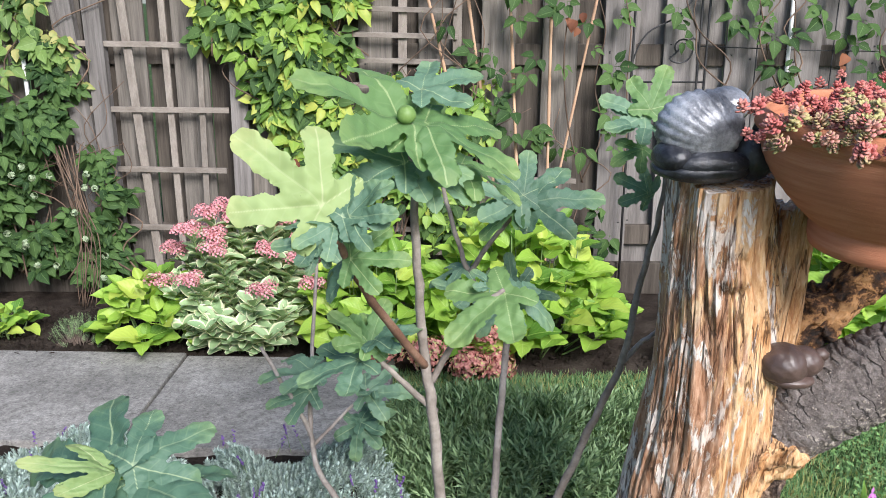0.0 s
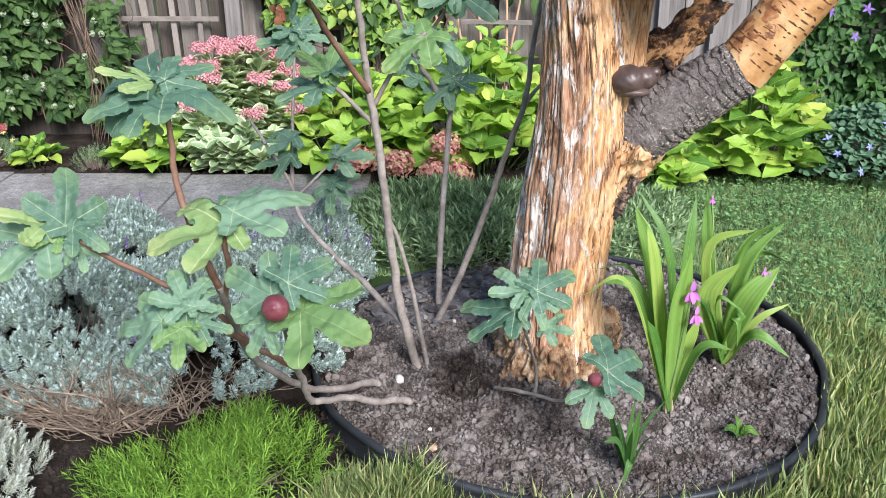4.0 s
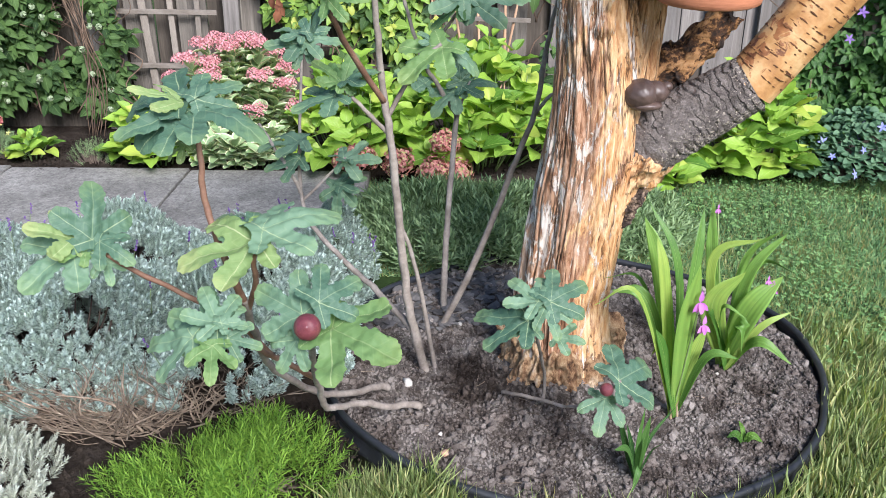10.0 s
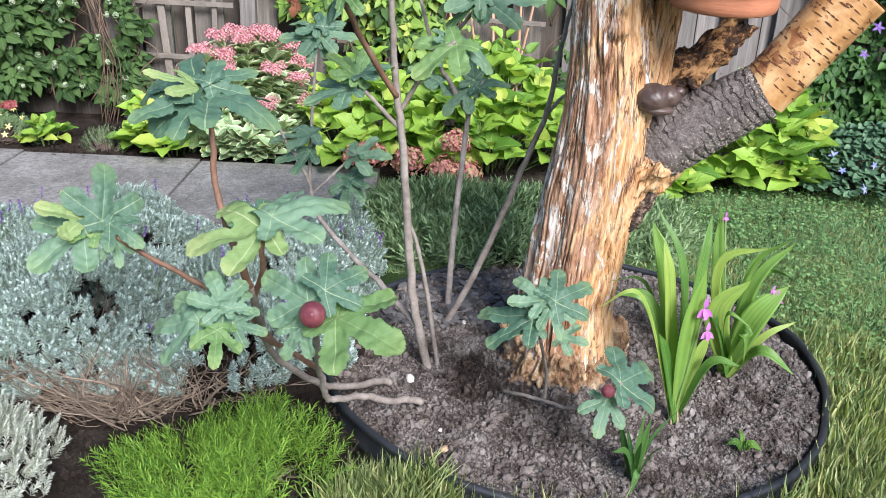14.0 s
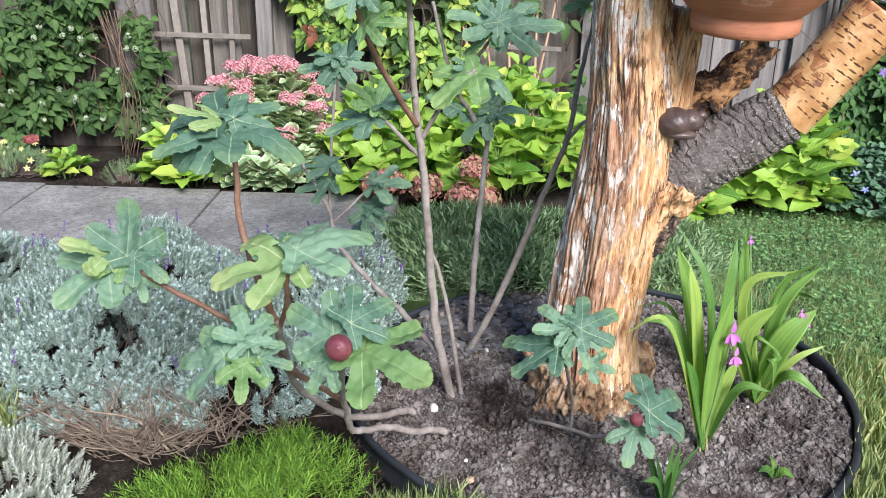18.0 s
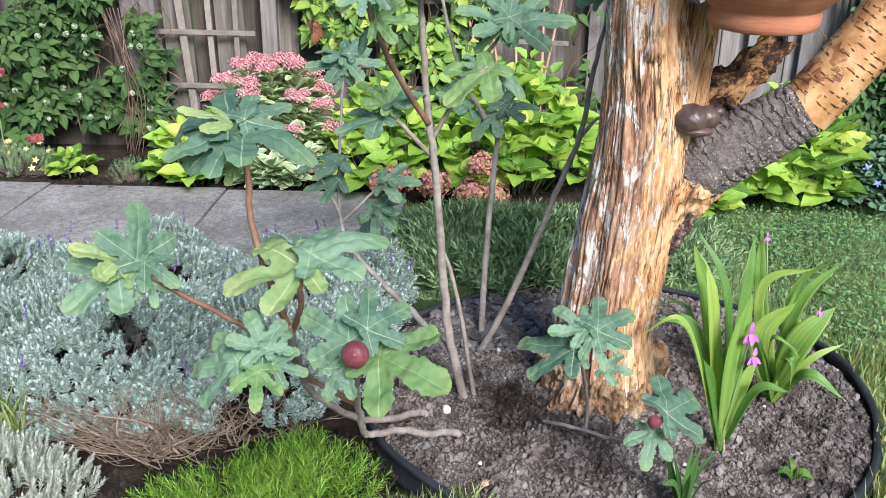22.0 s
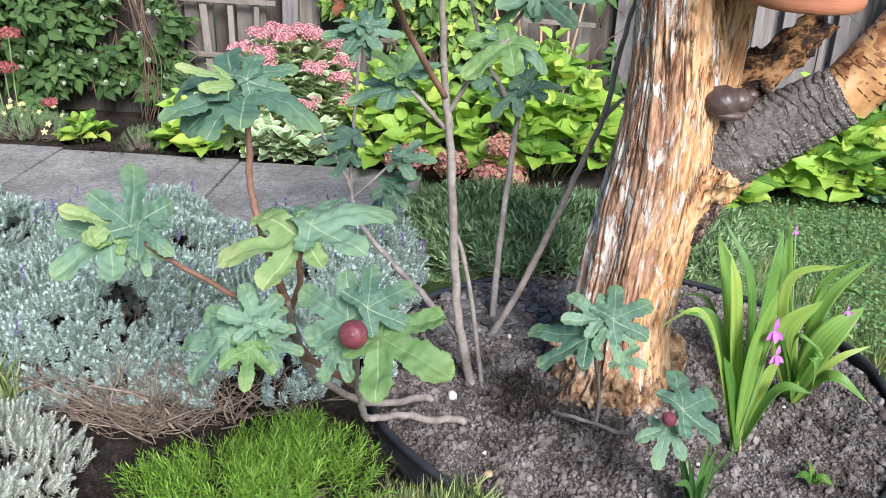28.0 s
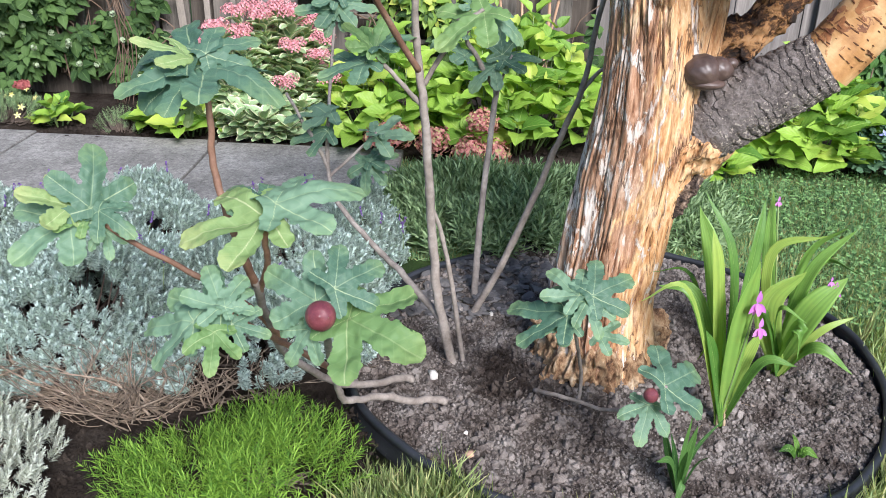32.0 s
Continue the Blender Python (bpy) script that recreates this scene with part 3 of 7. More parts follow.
def clods():
    fr = []
    while len(fr) < 46000:
        a, r = rng.uniform(0, 2 * math.pi), math.sqrt(rng.uniform(0, 1))
        r *= bed_radius(a) * 0.97
        x, y = BED[0] + r * math.cos(a), BED[1] + r * math.sin(a)
        s = min(0.0015 * math.exp(rng.exponential(0.42)), 0.0105)
        fr.append(turned(rng, s, (x, y, bed_height(x, y) + s * 0.25)))
    dark = []
    for x0, x1, y0, y1, n, amp, size in ((-2.2, -1.15, 1.60, 2.1, 5000, 0.016, 0.12), (-1.35, -0.48, -0.72, -0.05, 5500, 0.018, 0.10), (-0.7, 1.3, 1.55, 1.75, 1500, 0.016, 0.12)):
        for _ in range(n):
            x, y, s = rng.uniform(x0, x1), rng.uniform(y0, y1), min(0.002 * math.exp(rng.exponential(0.5)), 0.013)
            dark.append(turned(rng, s, (x, y, rough_height(x, y, amp, size) + s * 0.25)))
    tagged(part("soil_clods", joined("soil_clods", ROCKS, dark, rng, False), M["soil_dark"]), "dark damp soil crumbs between the plants", "soil", kind="stuff")
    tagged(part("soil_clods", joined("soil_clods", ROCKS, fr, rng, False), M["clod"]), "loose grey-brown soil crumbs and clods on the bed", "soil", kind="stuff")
    fr = []
    for _ in range(420):
        x, y = rng.uniform(-0.5, -0.05), rng.uniform(0.25, 0.66)
        if (x - BED[0]) ** 2 + (y - BED[1]) ** 2 < 0.57 ** 2:
            fr.append(turned(rng, rng.uniform(0.008, 0.022), (x, y, bed_height(x, y) + 0.006), 0.4))
    tagged(part("slate_chips", joined("slate_chips", CHIPS, fr, rng, False), M["chip"]), "grey slate chips scattered at the back of the bed", "stone chips", kind="stuff")
    for x, y, s in ((-0.383, 0.011, 0.013), (-0.25, 0.27, 0.008), (-0.31, -0.2, 0.005), (0.12, -0.2, 0.005), (0.36, 0.02, 0.006)):
        v, f, u = ROCKS[int(s * 1000) % 6]
        ob = part("pebble", mesh_of("pebble", v * s, f, u), M["pebble"])
        ob.location = (x, y, bed_height(x, y) + s * 0.5)
        tagged(ob, "small white pebble lying on the soil", "pebble", "white pebbles on the bed")
    v, f, u = ROCKS[2]
    ob = part("pebble", mesh_of("pebble", v * np.array((0.013, 0.01, 0.008)), f, u), M["dry_chip"])
    ob.location = (-0.30, -0.27, bed_height(-0.3, -0.27) + 0.004)
    tagged(ob, "small light brown stone lying on the soil", "pebble")


clods()


def edging():
    """A black plastic lawn edging: a hollow round rim on a thin wall, swept round the bed."""
    prof = []
    for k in range(10):
        a = radians(-50 + k * 280 / 9)
        prof.append((0.0085 * math.cos(a), 0.013 + 0.0085 * math.sin(a)))
    prof = [(-0.002, -0.12), (0.004, -0.12), (0.006, -0.040), (0.011, -0.034), (0.006, -0.028), (0.004, 0.0)] + prof[1:] + [(-0.005, 0.003), (-0.004, -0.03)]
    n, vs, fs = 240, [], []
    k = len(prof)
    for j in range(n):
        a = 2 * math.pi * j / n
        r = bed_radius(a) + 0.004 * noise.noise((a * 4, 0, 0))
        dz = 0.008 * noise.noise((math.cos(a) * 2, math.sin(a) * 2, 3)) + 0.028 * math.exp(-((a - 3.95) / 0.55) ** 2)
        for px, pz in prof:
            vs.append((BED[0] + (r + px) * math.cos(a), BED[1] + (r + px) * math.sin(a), pz + dz + 0.004))
    for j in range(n):
        for i in range(k):
            a, b = j * k + i, j * k + (i + 1) % k
            c, d = ((j + 1) % n) * k + (i + 1) % k, ((j + 1) % n) * k + i
            fs.append((a, d, c, b))
    t = thing("lawn_edging", "black plastic lawn edging with a rounded rim round the bed", "edging", BED + (0,))
    vs = np.array(vs) - np.array((*BED, 0))
    wall = [f for i, f in enumerate(fs) if i % k in (0, 1, 2, 3, 4, k - 2, k - 1)]
    part("rim", mesh_of("rim", vs, [f for f in fs if f not in wall]), M["black_plastic"], t)
    part("wall", mesh_of("wall", vs, wall), M["black_plastic"], t)


edging()


def slab(x0, x1, y0, y1, skew):
    bm = bmesh.new()
    box(bm, (x1 - x0, y1 - y0, 0.06), (0, 0, 0), 0.006)
    me = bpy.data.meshes.new("paving_slab")
    bm.to_mesh(me)
    bm.free()
    ob = part("paving_slab", me, M["concrete"])
    ob.matrix_world = pose((x0 + x1) / 2, (y0 + y1) / 2, -0.008, rng.uniform(-0.3, 0.3), rng.uniform(-0.3, 0.3), skew)
    return ob


path = thing("path", "row of pale grey concrete paving slabs", "path", (-1.6, 1.3, 0), kind="structure")
for x0, x1 in ((-1.295, -0.56), (-2.03, -1.295), (-2.765, -2.03), (-3.5, -2.765)):
    ob = slab(x0 + 0.006, x1 - 0.006, 0.98, 1.62, -1.2)
    ob.location.y += (ob.location.x + 1.6) * -0.06
    mw = ob.matrix_world.copy()
    ob.parent = path
    ob.matrix_parent_inverse = Matrix.Translation((1.6, -1.3, 0))


# ---- fence ----
FY = 2.34


def board_mesh(w, h, seed):
    """A rough-sawn board, a little cupped, with worn edges."""
    bm = bmesh.new()
    box(bm, (w, 0.018, h), (0, 0, h / 2), 0.003)
    me = bpy.data.meshes.new("board")
    bm.to_mesh(me)
    bm.free()
    return me


fence = thing("wall_fence", "tall weathered grey board fence behind the garden", "fence", (0, FY, 0), kind="structure")
BOARDS = [board_mesh(w, 1.85, i) for i, w in enumerate((0.135, 0.14, 0.13))]
nails = []
x = -4.10
while x < 4.2:
    for back in (0, 1):
        m = pose(x + back * 0.1225, 0.012 + back * 0.045, -rng.uniform(0, 0.02), rng.uniform(-0.4, 0.4), rng.uniform(-0.3, 0.3), rng.uniform(-1.2, 1.2))
        ob = part("board", BOARDS[rng.integers(3)], M["fence"], fence)
        ob.matrix_local = m
        ob.material_slots[0].link = "OBJECT"
        # left boards: browner, with shade put into the colour, deepest on recessed ones
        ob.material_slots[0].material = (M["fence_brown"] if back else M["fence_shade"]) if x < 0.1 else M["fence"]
        for z in (0.28, 0.32, 1.0, 1.04, 1.30, 1.34):
            nails.append(turned(rng, 0.0042, m @ Vector((rng.choice((-0.04, 0.035)), -0.0095, z + rng.uniform(-0.02, 0.02))), 0.1))
    x += 0.245
nl = part("nails", joined("nails", [rock(90, 0.9)], nails, rng), M["iron"], fence)
nl["kind"] = "stuff"
for z in (0.25, 1.0, 1.7):
    bm = box(bmesh.new(), (8.4, 0.038, 0.085), (0, 0.04, z), 0.004)
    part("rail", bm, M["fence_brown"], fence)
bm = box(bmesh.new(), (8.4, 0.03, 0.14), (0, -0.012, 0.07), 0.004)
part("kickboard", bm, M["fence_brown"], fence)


def slat_between(parent, a, b, w, d=0.012, name="slat", material="slat"):
    """A flat wooden slat from a to b (x and z), w wide, on the face of the fence."""
    ax, az, ay = a
    bx, bz, by = b
    ln = math.hypot(bx - ax, bz - az)
    bm = box(bmesh.new(), (w, d, ln), (0, 0, 0), 0.0015)
    ob = part(name, bm, M[material], parent)
    ob.matrix_local = Matrix.Translation(((ax + bx) / 2, (ay + by) / 2, (az + bz) / 2)) @ Matrix.Rotation(math.atan2(bx - ax, bz - az), 4, "Y")
    return ob


# the leaning trellis
tr = thing("trellis", "old grey wooden trellis leaning on the fence", "trellis", (-1.6, FY - 0.03, 0))
for xt, xb, w in ((-0.075, 0.01, 0.034), (0.10, 0.114, 0.026), (0.25, 0.222, 0.024), (-0.51, -0.58, 0.028)):
    slat_between(tr, (xt, 1.6, -0.012), (xb, 0.10, -0.012), w)
for z, x0, x1 in ((1.52, -0.30, 0.30), (1.386, -0.14, 0.06), (1.285, -0.59, 0.20), (1.045, -0.38, 0.215), (0.79, -0.67, 0.345), (0.545, -0.2, 0.32), (0.30, -0.1, 0.3)):
    slat_between(tr, (x0, z, -0.025), (x1, z - 0.008, -0.025), 0.022)
for xt, xb, w, nm in ((-1.945, -1.785, 0.085, "post"), (-1.775, -1.75, 0.07, "post"), (-1.195, -1.22, 0.07, "post")):
    p = thing("fence_post", "weathered grey wooden post against the fence", "post", (xb, FY - 0.045, 0), "posts on the fence")
    slat_between(p, (xt - xb, 1.9, 0), (0, 0.0, 0), w, 0.045, "post", "fence")

# the ladder trellis among the creeper
tr = thing("trellis", "grey wooden ladder trellis half hidden by creeper", "trellis", (-0.55, FY - 0.03, 0))
for x0 in (-0.27, 0.0, 0.215):
    slat_between(tr, (x0, 1.6, -0.012), (x0 - 0.02, 0.05, -0.012), 0.034)
for k in range(14):
    z = 0.2 + k * 0.098
    slat_between(tr, (-0.26, z, -0.026), (0.21, z - 0.01, -0.026), 0.02)
# the trellis beside the clematis
tr = thing("trellis", "grey wooden trellis overgrown by clematis", "trellis", (1.95, FY - 0.03, 0))
for x0 in (-0.22, 0.02, 0.26):
    slat_between(tr, (x0, 1.7, -0.012), (x0, 0.05, -0.012), 0.05)
for k in range(5):
    slat_between(tr, (-0.25, 0.25 + k * 0.30, -0.028), (0.5, 0.25 + k * 0.30, -0.028), 0.05)


def cane(a, b, r=0.006):
    ob = thing("bamboo_cane", "thin reddish bamboo cane leaning on the fence", "cane", a, "canes on the fence")
    pts = np.linspace((0, 0, 0), np.array(b) - np.array(a), 14)
    vs, fs = tube_arrays(pts, [r * (1.25 if k % 3 == 0 else 1.0) for k in range(14)], 8)
    part("cane", mesh_of("cane", vs, fs), M["cane"], ob)


cane((-0.27, FY - 0.09, 0.45), (-0.55, FY - 0.03, 1.6))
cane((-0.16, FY - 0.09, 0.3), (-0.36, FY - 0.03, 1.6))
cane((-0.08, FY - 0.10, 0.25), (-0.17, FY - 0.03, 1.75))
cane((0.03, FY - 0.10, 0.05), (0.02, FY - 0.03, 1.7))
cane((0.0, FY - 0.12, 0.15), (0.27, FY - 0.03, 1.6), 0.005)
slat_between(thing("spare_slat", "short wooden slat fixed across the canes", "slat", (-0.08, FY - 0.11, 0.0)), (-0.1, 0.52, 0), (0.22, 0.51, 0), 0.02)

# ---- the stump ----
stump_at = Vector((0, 0.09, 0))


def grain(a, z, ks=(3.0, 1.2)):
    """Relief of split, weathered wood: ridges that run up the stem."""
    c, s = math.cos(a), math.sin(a)
    g = noise.fractal((c * ks[0] + 2, s * ks[0], z * ks[1]), 0.9, 2.0, 5)
    h = noise.ridged_multi_fractal((c * 6, s * 6, z * 2.6), 0.9, 2.1, 4, 1.0, 2.0)
    f = noise.fractal((c * 11, s * 11, z * 2.6), 0.8, 2.0, 3)
    return 0.5 * g + 0.13 * (h - 1.0) + 0.16 * f


def limb(pts, radii, sides, rings, amp, flare=None, top_rough=0.0, ks=(3.0, 3.0), relief=None):
    """A stem swept along a line with grain in its surface."""
    p = bend(pts, rings)
    n = len(p)
    rad = np.interp(np.linspace(0, 1, n), np.linspace(0, 1, len(radii)), radii)
    tang = np.gradient(p, axis=0)
    tang /= np.linalg.norm(tang, axis=1)[:, None]
    vs, uv = [], []
    x = np.array((0.0, 1.0, 0.0))
    ln = np.concatenate([[0], np.cumsum(np.linalg.norm(np.diff(p, axis=0), axis=1))])
    for i in range(n):
        x = x - tang[i] * x.dot(tang[i])
        x /= np.linalg.norm(x)
        y = np.cross(tang[i], x)
        for j in range(sides):
            a = 2 * math.pi * j / (sides - 1)
            r = (rad[i] + relief(a, ln[i]) if relief else rad[i] * (1 + amp * grain(a, ln[i] * 3, ks))) * (1 + (flare(a, ln[i]) if flare else 0))
            up = tang[i] * (top_rough * noise.noise((math.cos(a) * 4, math.sin(a) * 4, 9)) if i >= n - 3 else 0)
            vs.append(p[i] + r * (math.cos(a) * x + math.sin(a) * y) + up)
            uv.append((a / (2 * math.pi) * 0.6, ln[i]))
    fs = []
    for i in range(n - 1):
        for j in range(sides - 1):
            k = j + 1
            fs.append((i * sides + j, i * sides + k, (i + 1) * sides + k, (i + 1) * sides + j))
    c = len(vs)
    vs.append(p[-1] - tang[-1] * 0.006)
    uv.append((0, ln[-1]))
    for j in range(sides):
        fs.append(((n - 1) * sides + j, (n - 1) * sides + (j + 1) % sides, c, c))
    return np.array(vs), fs, np.array(uv)


def quads_mesh(name, vs, fs, shade=True, uv=None):
    me = bpy.data.meshes.new(name)
    me.from_pydata([tuple(v) for v in vs], [], [list(dict.fromkeys(f)) for f in fs])
    if uv is not None:
        idx = np.zeros(len(me.loops), int)
        me.loops.foreach_get("vertex_index", idx)
        me.uv_layers.new(name="UVMap").data.foreach_set("uv", np.asarray(uv, float)[idx].ravel())
    me.polygons.foreach_set("use_smooth", np.full(len(me.polygons), shade))
    return me


def bare_wood():
    """Weathered stem wood: brown bast on one side, cream heartwood on the other, silver slivers with torn edges, dark cracks."""
    m, nt, b = nodes_of("bare_wood")
    x, y, z = axes(nt)
    streak = noise_node(nt, coords(nt, (1, 1, 0.24)), 50, 7, 0.64, 1.2).outputs["Fac"]
    fine = noise_node(nt, coords(nt, (1, 1, 0.16)), 210, 5, 0.7, 0.5).outputs["Fac"]
    patch = noise_node(nt, coords(nt, (1, 1, 0.30)), 12, 8, 0.62, 1.6).outputs["Fac"]
    sliver = noise_node(nt, coords(nt, (1, 1, 0.32)), 19, 8, 0.64, 1.7).outputs["Fac"]
    crack = noise_node(nt, coords(nt, (1, 1, 0.08)), 26, 5, 0.55, 0.9).outputs["Fac"]
    mottle = noise_node(nt, coords(nt, (1, 1, 0.5)), 9, 4, 0.6).outputs["Fac"]
    mix = math_node(nt, "ADD", scaled(nt, streak, 0.55), math_node(nt, "ADD", scaled(nt, fine, 0.25), scaled(nt, mottle, 0.20)))
    heart = ramp_node(nt, [(0.36, (0.24, 0.098, 0.036)), (0.44, (0.48, 0.245, 0.10)), (0.53, (0.66, 0.42, 0.22)), (0.64, (0.80, 0.62, 0.42))])
    bast = ramp_node(nt, [(0.36, (0.08, 0.032, 0.015)), (0.44, (0.27, 0.13, 0.066)), (0.53, (0.45, 0.27, 0.17)), (0.63, (0.66, 0.50, 0.38))])
    grey = ramp_node(nt, [(0.36, (0.36, 0.25, 0.185)), (0.46, (0.60, 0.50, 0.425)), (0.60, (0.80, 0.735, 0.66))])
    for r in (heart, bast, grey):
        nt.links.new(mix, r.inputs["Fac"])
    side = math_node(nt, "ADD", scaled(nt, x, 2.1), scaled(nt, math_node(nt, "MAXIMUM", math_node(nt, "SUBTRACT", z, 0.56), 0.0), 0.52))
    pick = ramp_node(nt, [(0.505, (0, 0, 0)), (0.575, (1, 1, 1))])
    nt.links.new(math_node(nt, "ADD", math_node(nt, "ADD", patch, side), scaled(nt, math_node(nt, "SUBTRACT", fine, 0.5), 0.35)), pick.inputs["Fac"])
    col = mix_rgb(nt, pick.outputs["Color"], bast.outputs["Color"], heart.outputs["Color"])
    torn = ramp_node(nt, [(0.56, (0, 0, 0)), (0.60, (1, 1, 1))])
    nt.links.new(math_node(nt, "ADD", math_node(nt, "SUBTRACT", sliver, scaled(nt, x, 0.5)), math_node(nt, "ADD", scaled(nt, math_node(nt, "SUBTRACT", fine, 0.5), 0.25), scaled(nt, math_node(nt, "MAXIMUM", math_node(nt, "SUBTRACT", z, 0.70), 0.0), 0.22))), torn.inputs["Fac"])
    col = mix_rgb(nt, torn.outputs["Color"], col, grey.outputs["Color"])
    gap = ramp_node(nt, [(0.0, (1, 1, 1)), (0.006, (1, 1, 1)), (0.016, (0, 0, 0))])
    nt.links.new(math_node(nt, "ABSOLUTE", math_node(nt, "SUBTRACT", crack, 0.43)), gap.inputs["Fac"])
    col = mix_rgb(nt, scaled(nt, gap.outputs["Color"], 0.75), col, (0.075, 0.03, 0.014))
    nt.links.new(col, b.inputs["Base Color"])
    b.inputs["Roughness"].default_value = 0.58
    b.inputs["Specular IOR Level"].default_value = 0.35
    h = math_node(nt, "ADD", scaled(nt, fine, 0.35), scaled(nt, streak, 0.7))
    h = math_node(nt, "ADD", h, math_node(nt, "ADD", scaled(nt, torn.outputs["Color"], 0.22), scaled(nt, pick.outputs["Color"], -0.25)))
    add_bump(nt, b, math_node(nt, "SUBTRACT", h, scaled(nt, gap.outputs["Color"], 0.4)), 0.8, 0.008)
    return m


def ringed_bark():
    """Grey cherry bark: broken dark rings round the limb, pale lichen crumbs on its underside and at its torn end."""
    m, nt, b = nodes_of("ringed_bark")
    x, y, z = axes(nt)
    uv = nt.nodes.new("ShaderNodeSeparateXYZ")
    nt.links.new(coords(nt, (1, 1, 1), "UV"), uv.inputs[0])
    wob = noise_node(nt, coords(nt, (1, 1, 1)), 26, 4, 0.6).outputs["Fac"]
    n2 = noise_node(nt, coords(nt, (1, 1, 1)), 210, 5, 0.75).outputs["Fac"]
    n3 = noise_node(nt, coords(nt, (1, 1, 1)), 34, 6, 0.65).outputs["Fac"]
    base = ramp_node(nt, [(0.36, (0.045, 0.036, 0.032)), (0.48, (0.135, 0.112, 0.10)), (0.62, (0.255, 0.22, 0.20))])
    nt.links.new(math_node(nt, "ADD", scaled(nt, n2, 0.5), scaled(nt, n3, 0.5)), base.inputs["Fac"])
    saw = math_node(nt, "FRACT", math_node(nt, "ADD", scaled(nt, uv.outputs["Y"], 62.0), scaled(nt, wob, 2.6)))
    ring = math_node(nt, "ABSOLUTE", math_node(nt, "SUBTRACT", saw, 0.5))
    gap = ramp_node(nt, [(0.0, (1, 1, 1)), (0.05, (1, 1, 1)), (0.12, (0, 0, 0))])
    nt.links.new(ring, gap.inputs["Fac"])
    whole = ramp_node(nt, [(0.46, (0, 0, 0)), (0.54, (1, 1, 1))])
    nt.links.new(noise_node(nt, coords(nt, (1, 1, 1)), 17, 3, 0.6).outputs["Fac"], whole.inputs["Fac"])
    line = math_node(nt, "MULTIPLY", gap.outputs["Color"], whole.outputs["Color"])
    under = math_node(nt, "ADD", math_node(nt, "SUBTRACT", scaled(nt, x, 0.6), scaled(nt, z, 0.8)), 0.41)
    along = math_node(nt, "ADD", math_node(nt, "ADD", scaled(nt, x, 0.8), scaled(nt, z, 0.6)), -0.655)
    under = math_node(nt, "MAXIMUM", math_node(nt, "MINIMUM", math_node(nt, "MAXIMUM", scaled(nt, under, 2.2), scaled(nt, along, 2.5)), 0.10), -0.03)
    fleck = ramp_node(nt, [(0.625, (0, 0, 0)), (0.65, (1, 1, 1))])
    nt.links.new(math_node(nt, "ADD", noise_node(nt, coords(nt, (1, 1, 1)), 150, 3, 0.7).outputs["Fac"], under), fleck.inputs["Fac"])
    col = mix_rgb(nt, scaled(nt, line, 0.8), base.outputs["Color"], (0.018, 0.013, 0.011))
    col = mix_rgb(nt, scaled(nt, fleck.outputs["Color"], 0.75), col, (0.52, 0.45, 0.37))
    nt.links.new(col, b.inputs["Base Color"])
    b.inputs["Roughness"].default_value = 0.8
    h = math_node(nt, "ADD", math_node(nt, "ADD", scaled(nt, n2, 0.5), n3), scaled(nt, fleck.outputs["Color"], 0.5))
    add_bump(nt, b, math_node(nt, "SUBTRACT", h, scaled(nt, line, 0.8)), 1.0, 0.008)
    return m


def peeled_bark():
    """Peeled cherry bark: honey yellow, streaked round the limb, with rusty flakes of outer bark left on it."""
    m, nt, b = nodes_of("peeled_bark")
    x, y, z = axes(nt)
    n1 = noise_node(nt, coords(nt, (1, 1, 1)), 14, 8, 0.6).outputs["Fac"]
    n2 = noise_node(nt, coords(nt, (0.05, 1, 1), "UV"), 160, 6, 0.7).outputs["Fac"]
    r = ramp_node(nt, [(0.36, (0.29, 0.135, 0.048)), (0.47, (0.47, 0.25, 0.095)), (0.60, (0.62, 0.405, 0.195))])
    nt.links.new(math_node(nt, "ADD", scaled(nt, n1, 0.9), scaled(nt, n2, 0.1)), r.inputs["Fac"])
    left = math_node(nt, "SUBTRACT", scaled(nt, z, 0.56), math_node(nt, "ADD", scaled(nt, x, 0.83), 0.148))
    n3 = noise_node(nt, coords(nt, (1, 1, 1)), 24, 7, 0.65, 0.8).outputs["Fac"]
    flake = ramp_node(nt, [(0.60, (0, 0, 0)), (0.62, (1, 1, 1))])
    nt.links.new(math_node(nt, "ADD", n3, scaled(nt, left, 1.6, -0.01)), flake.inputs["Fac"])
    rust = ramp_node(nt, [(0.40, (0.11, 0.04, 0.018)), (0.52, (0.33, 0.14, 0.055)), (0.64, (0.52, 0.27, 0.11))])
    nt.links.new(n1, rust.inputs["Fac"])
    nt.links.new(mix_rgb(nt, flake.outputs["Color"], r.outputs["Color"], rust.outputs["Color"]), b.inputs["Base Color"])
    b.inputs["Roughness"].default_value = 0.5
    add_bump(nt, b, math_node(nt, "ADD", scaled(nt, n2, 0.5), flake.outputs["Color"]), 0.4, 0.004)
    return m


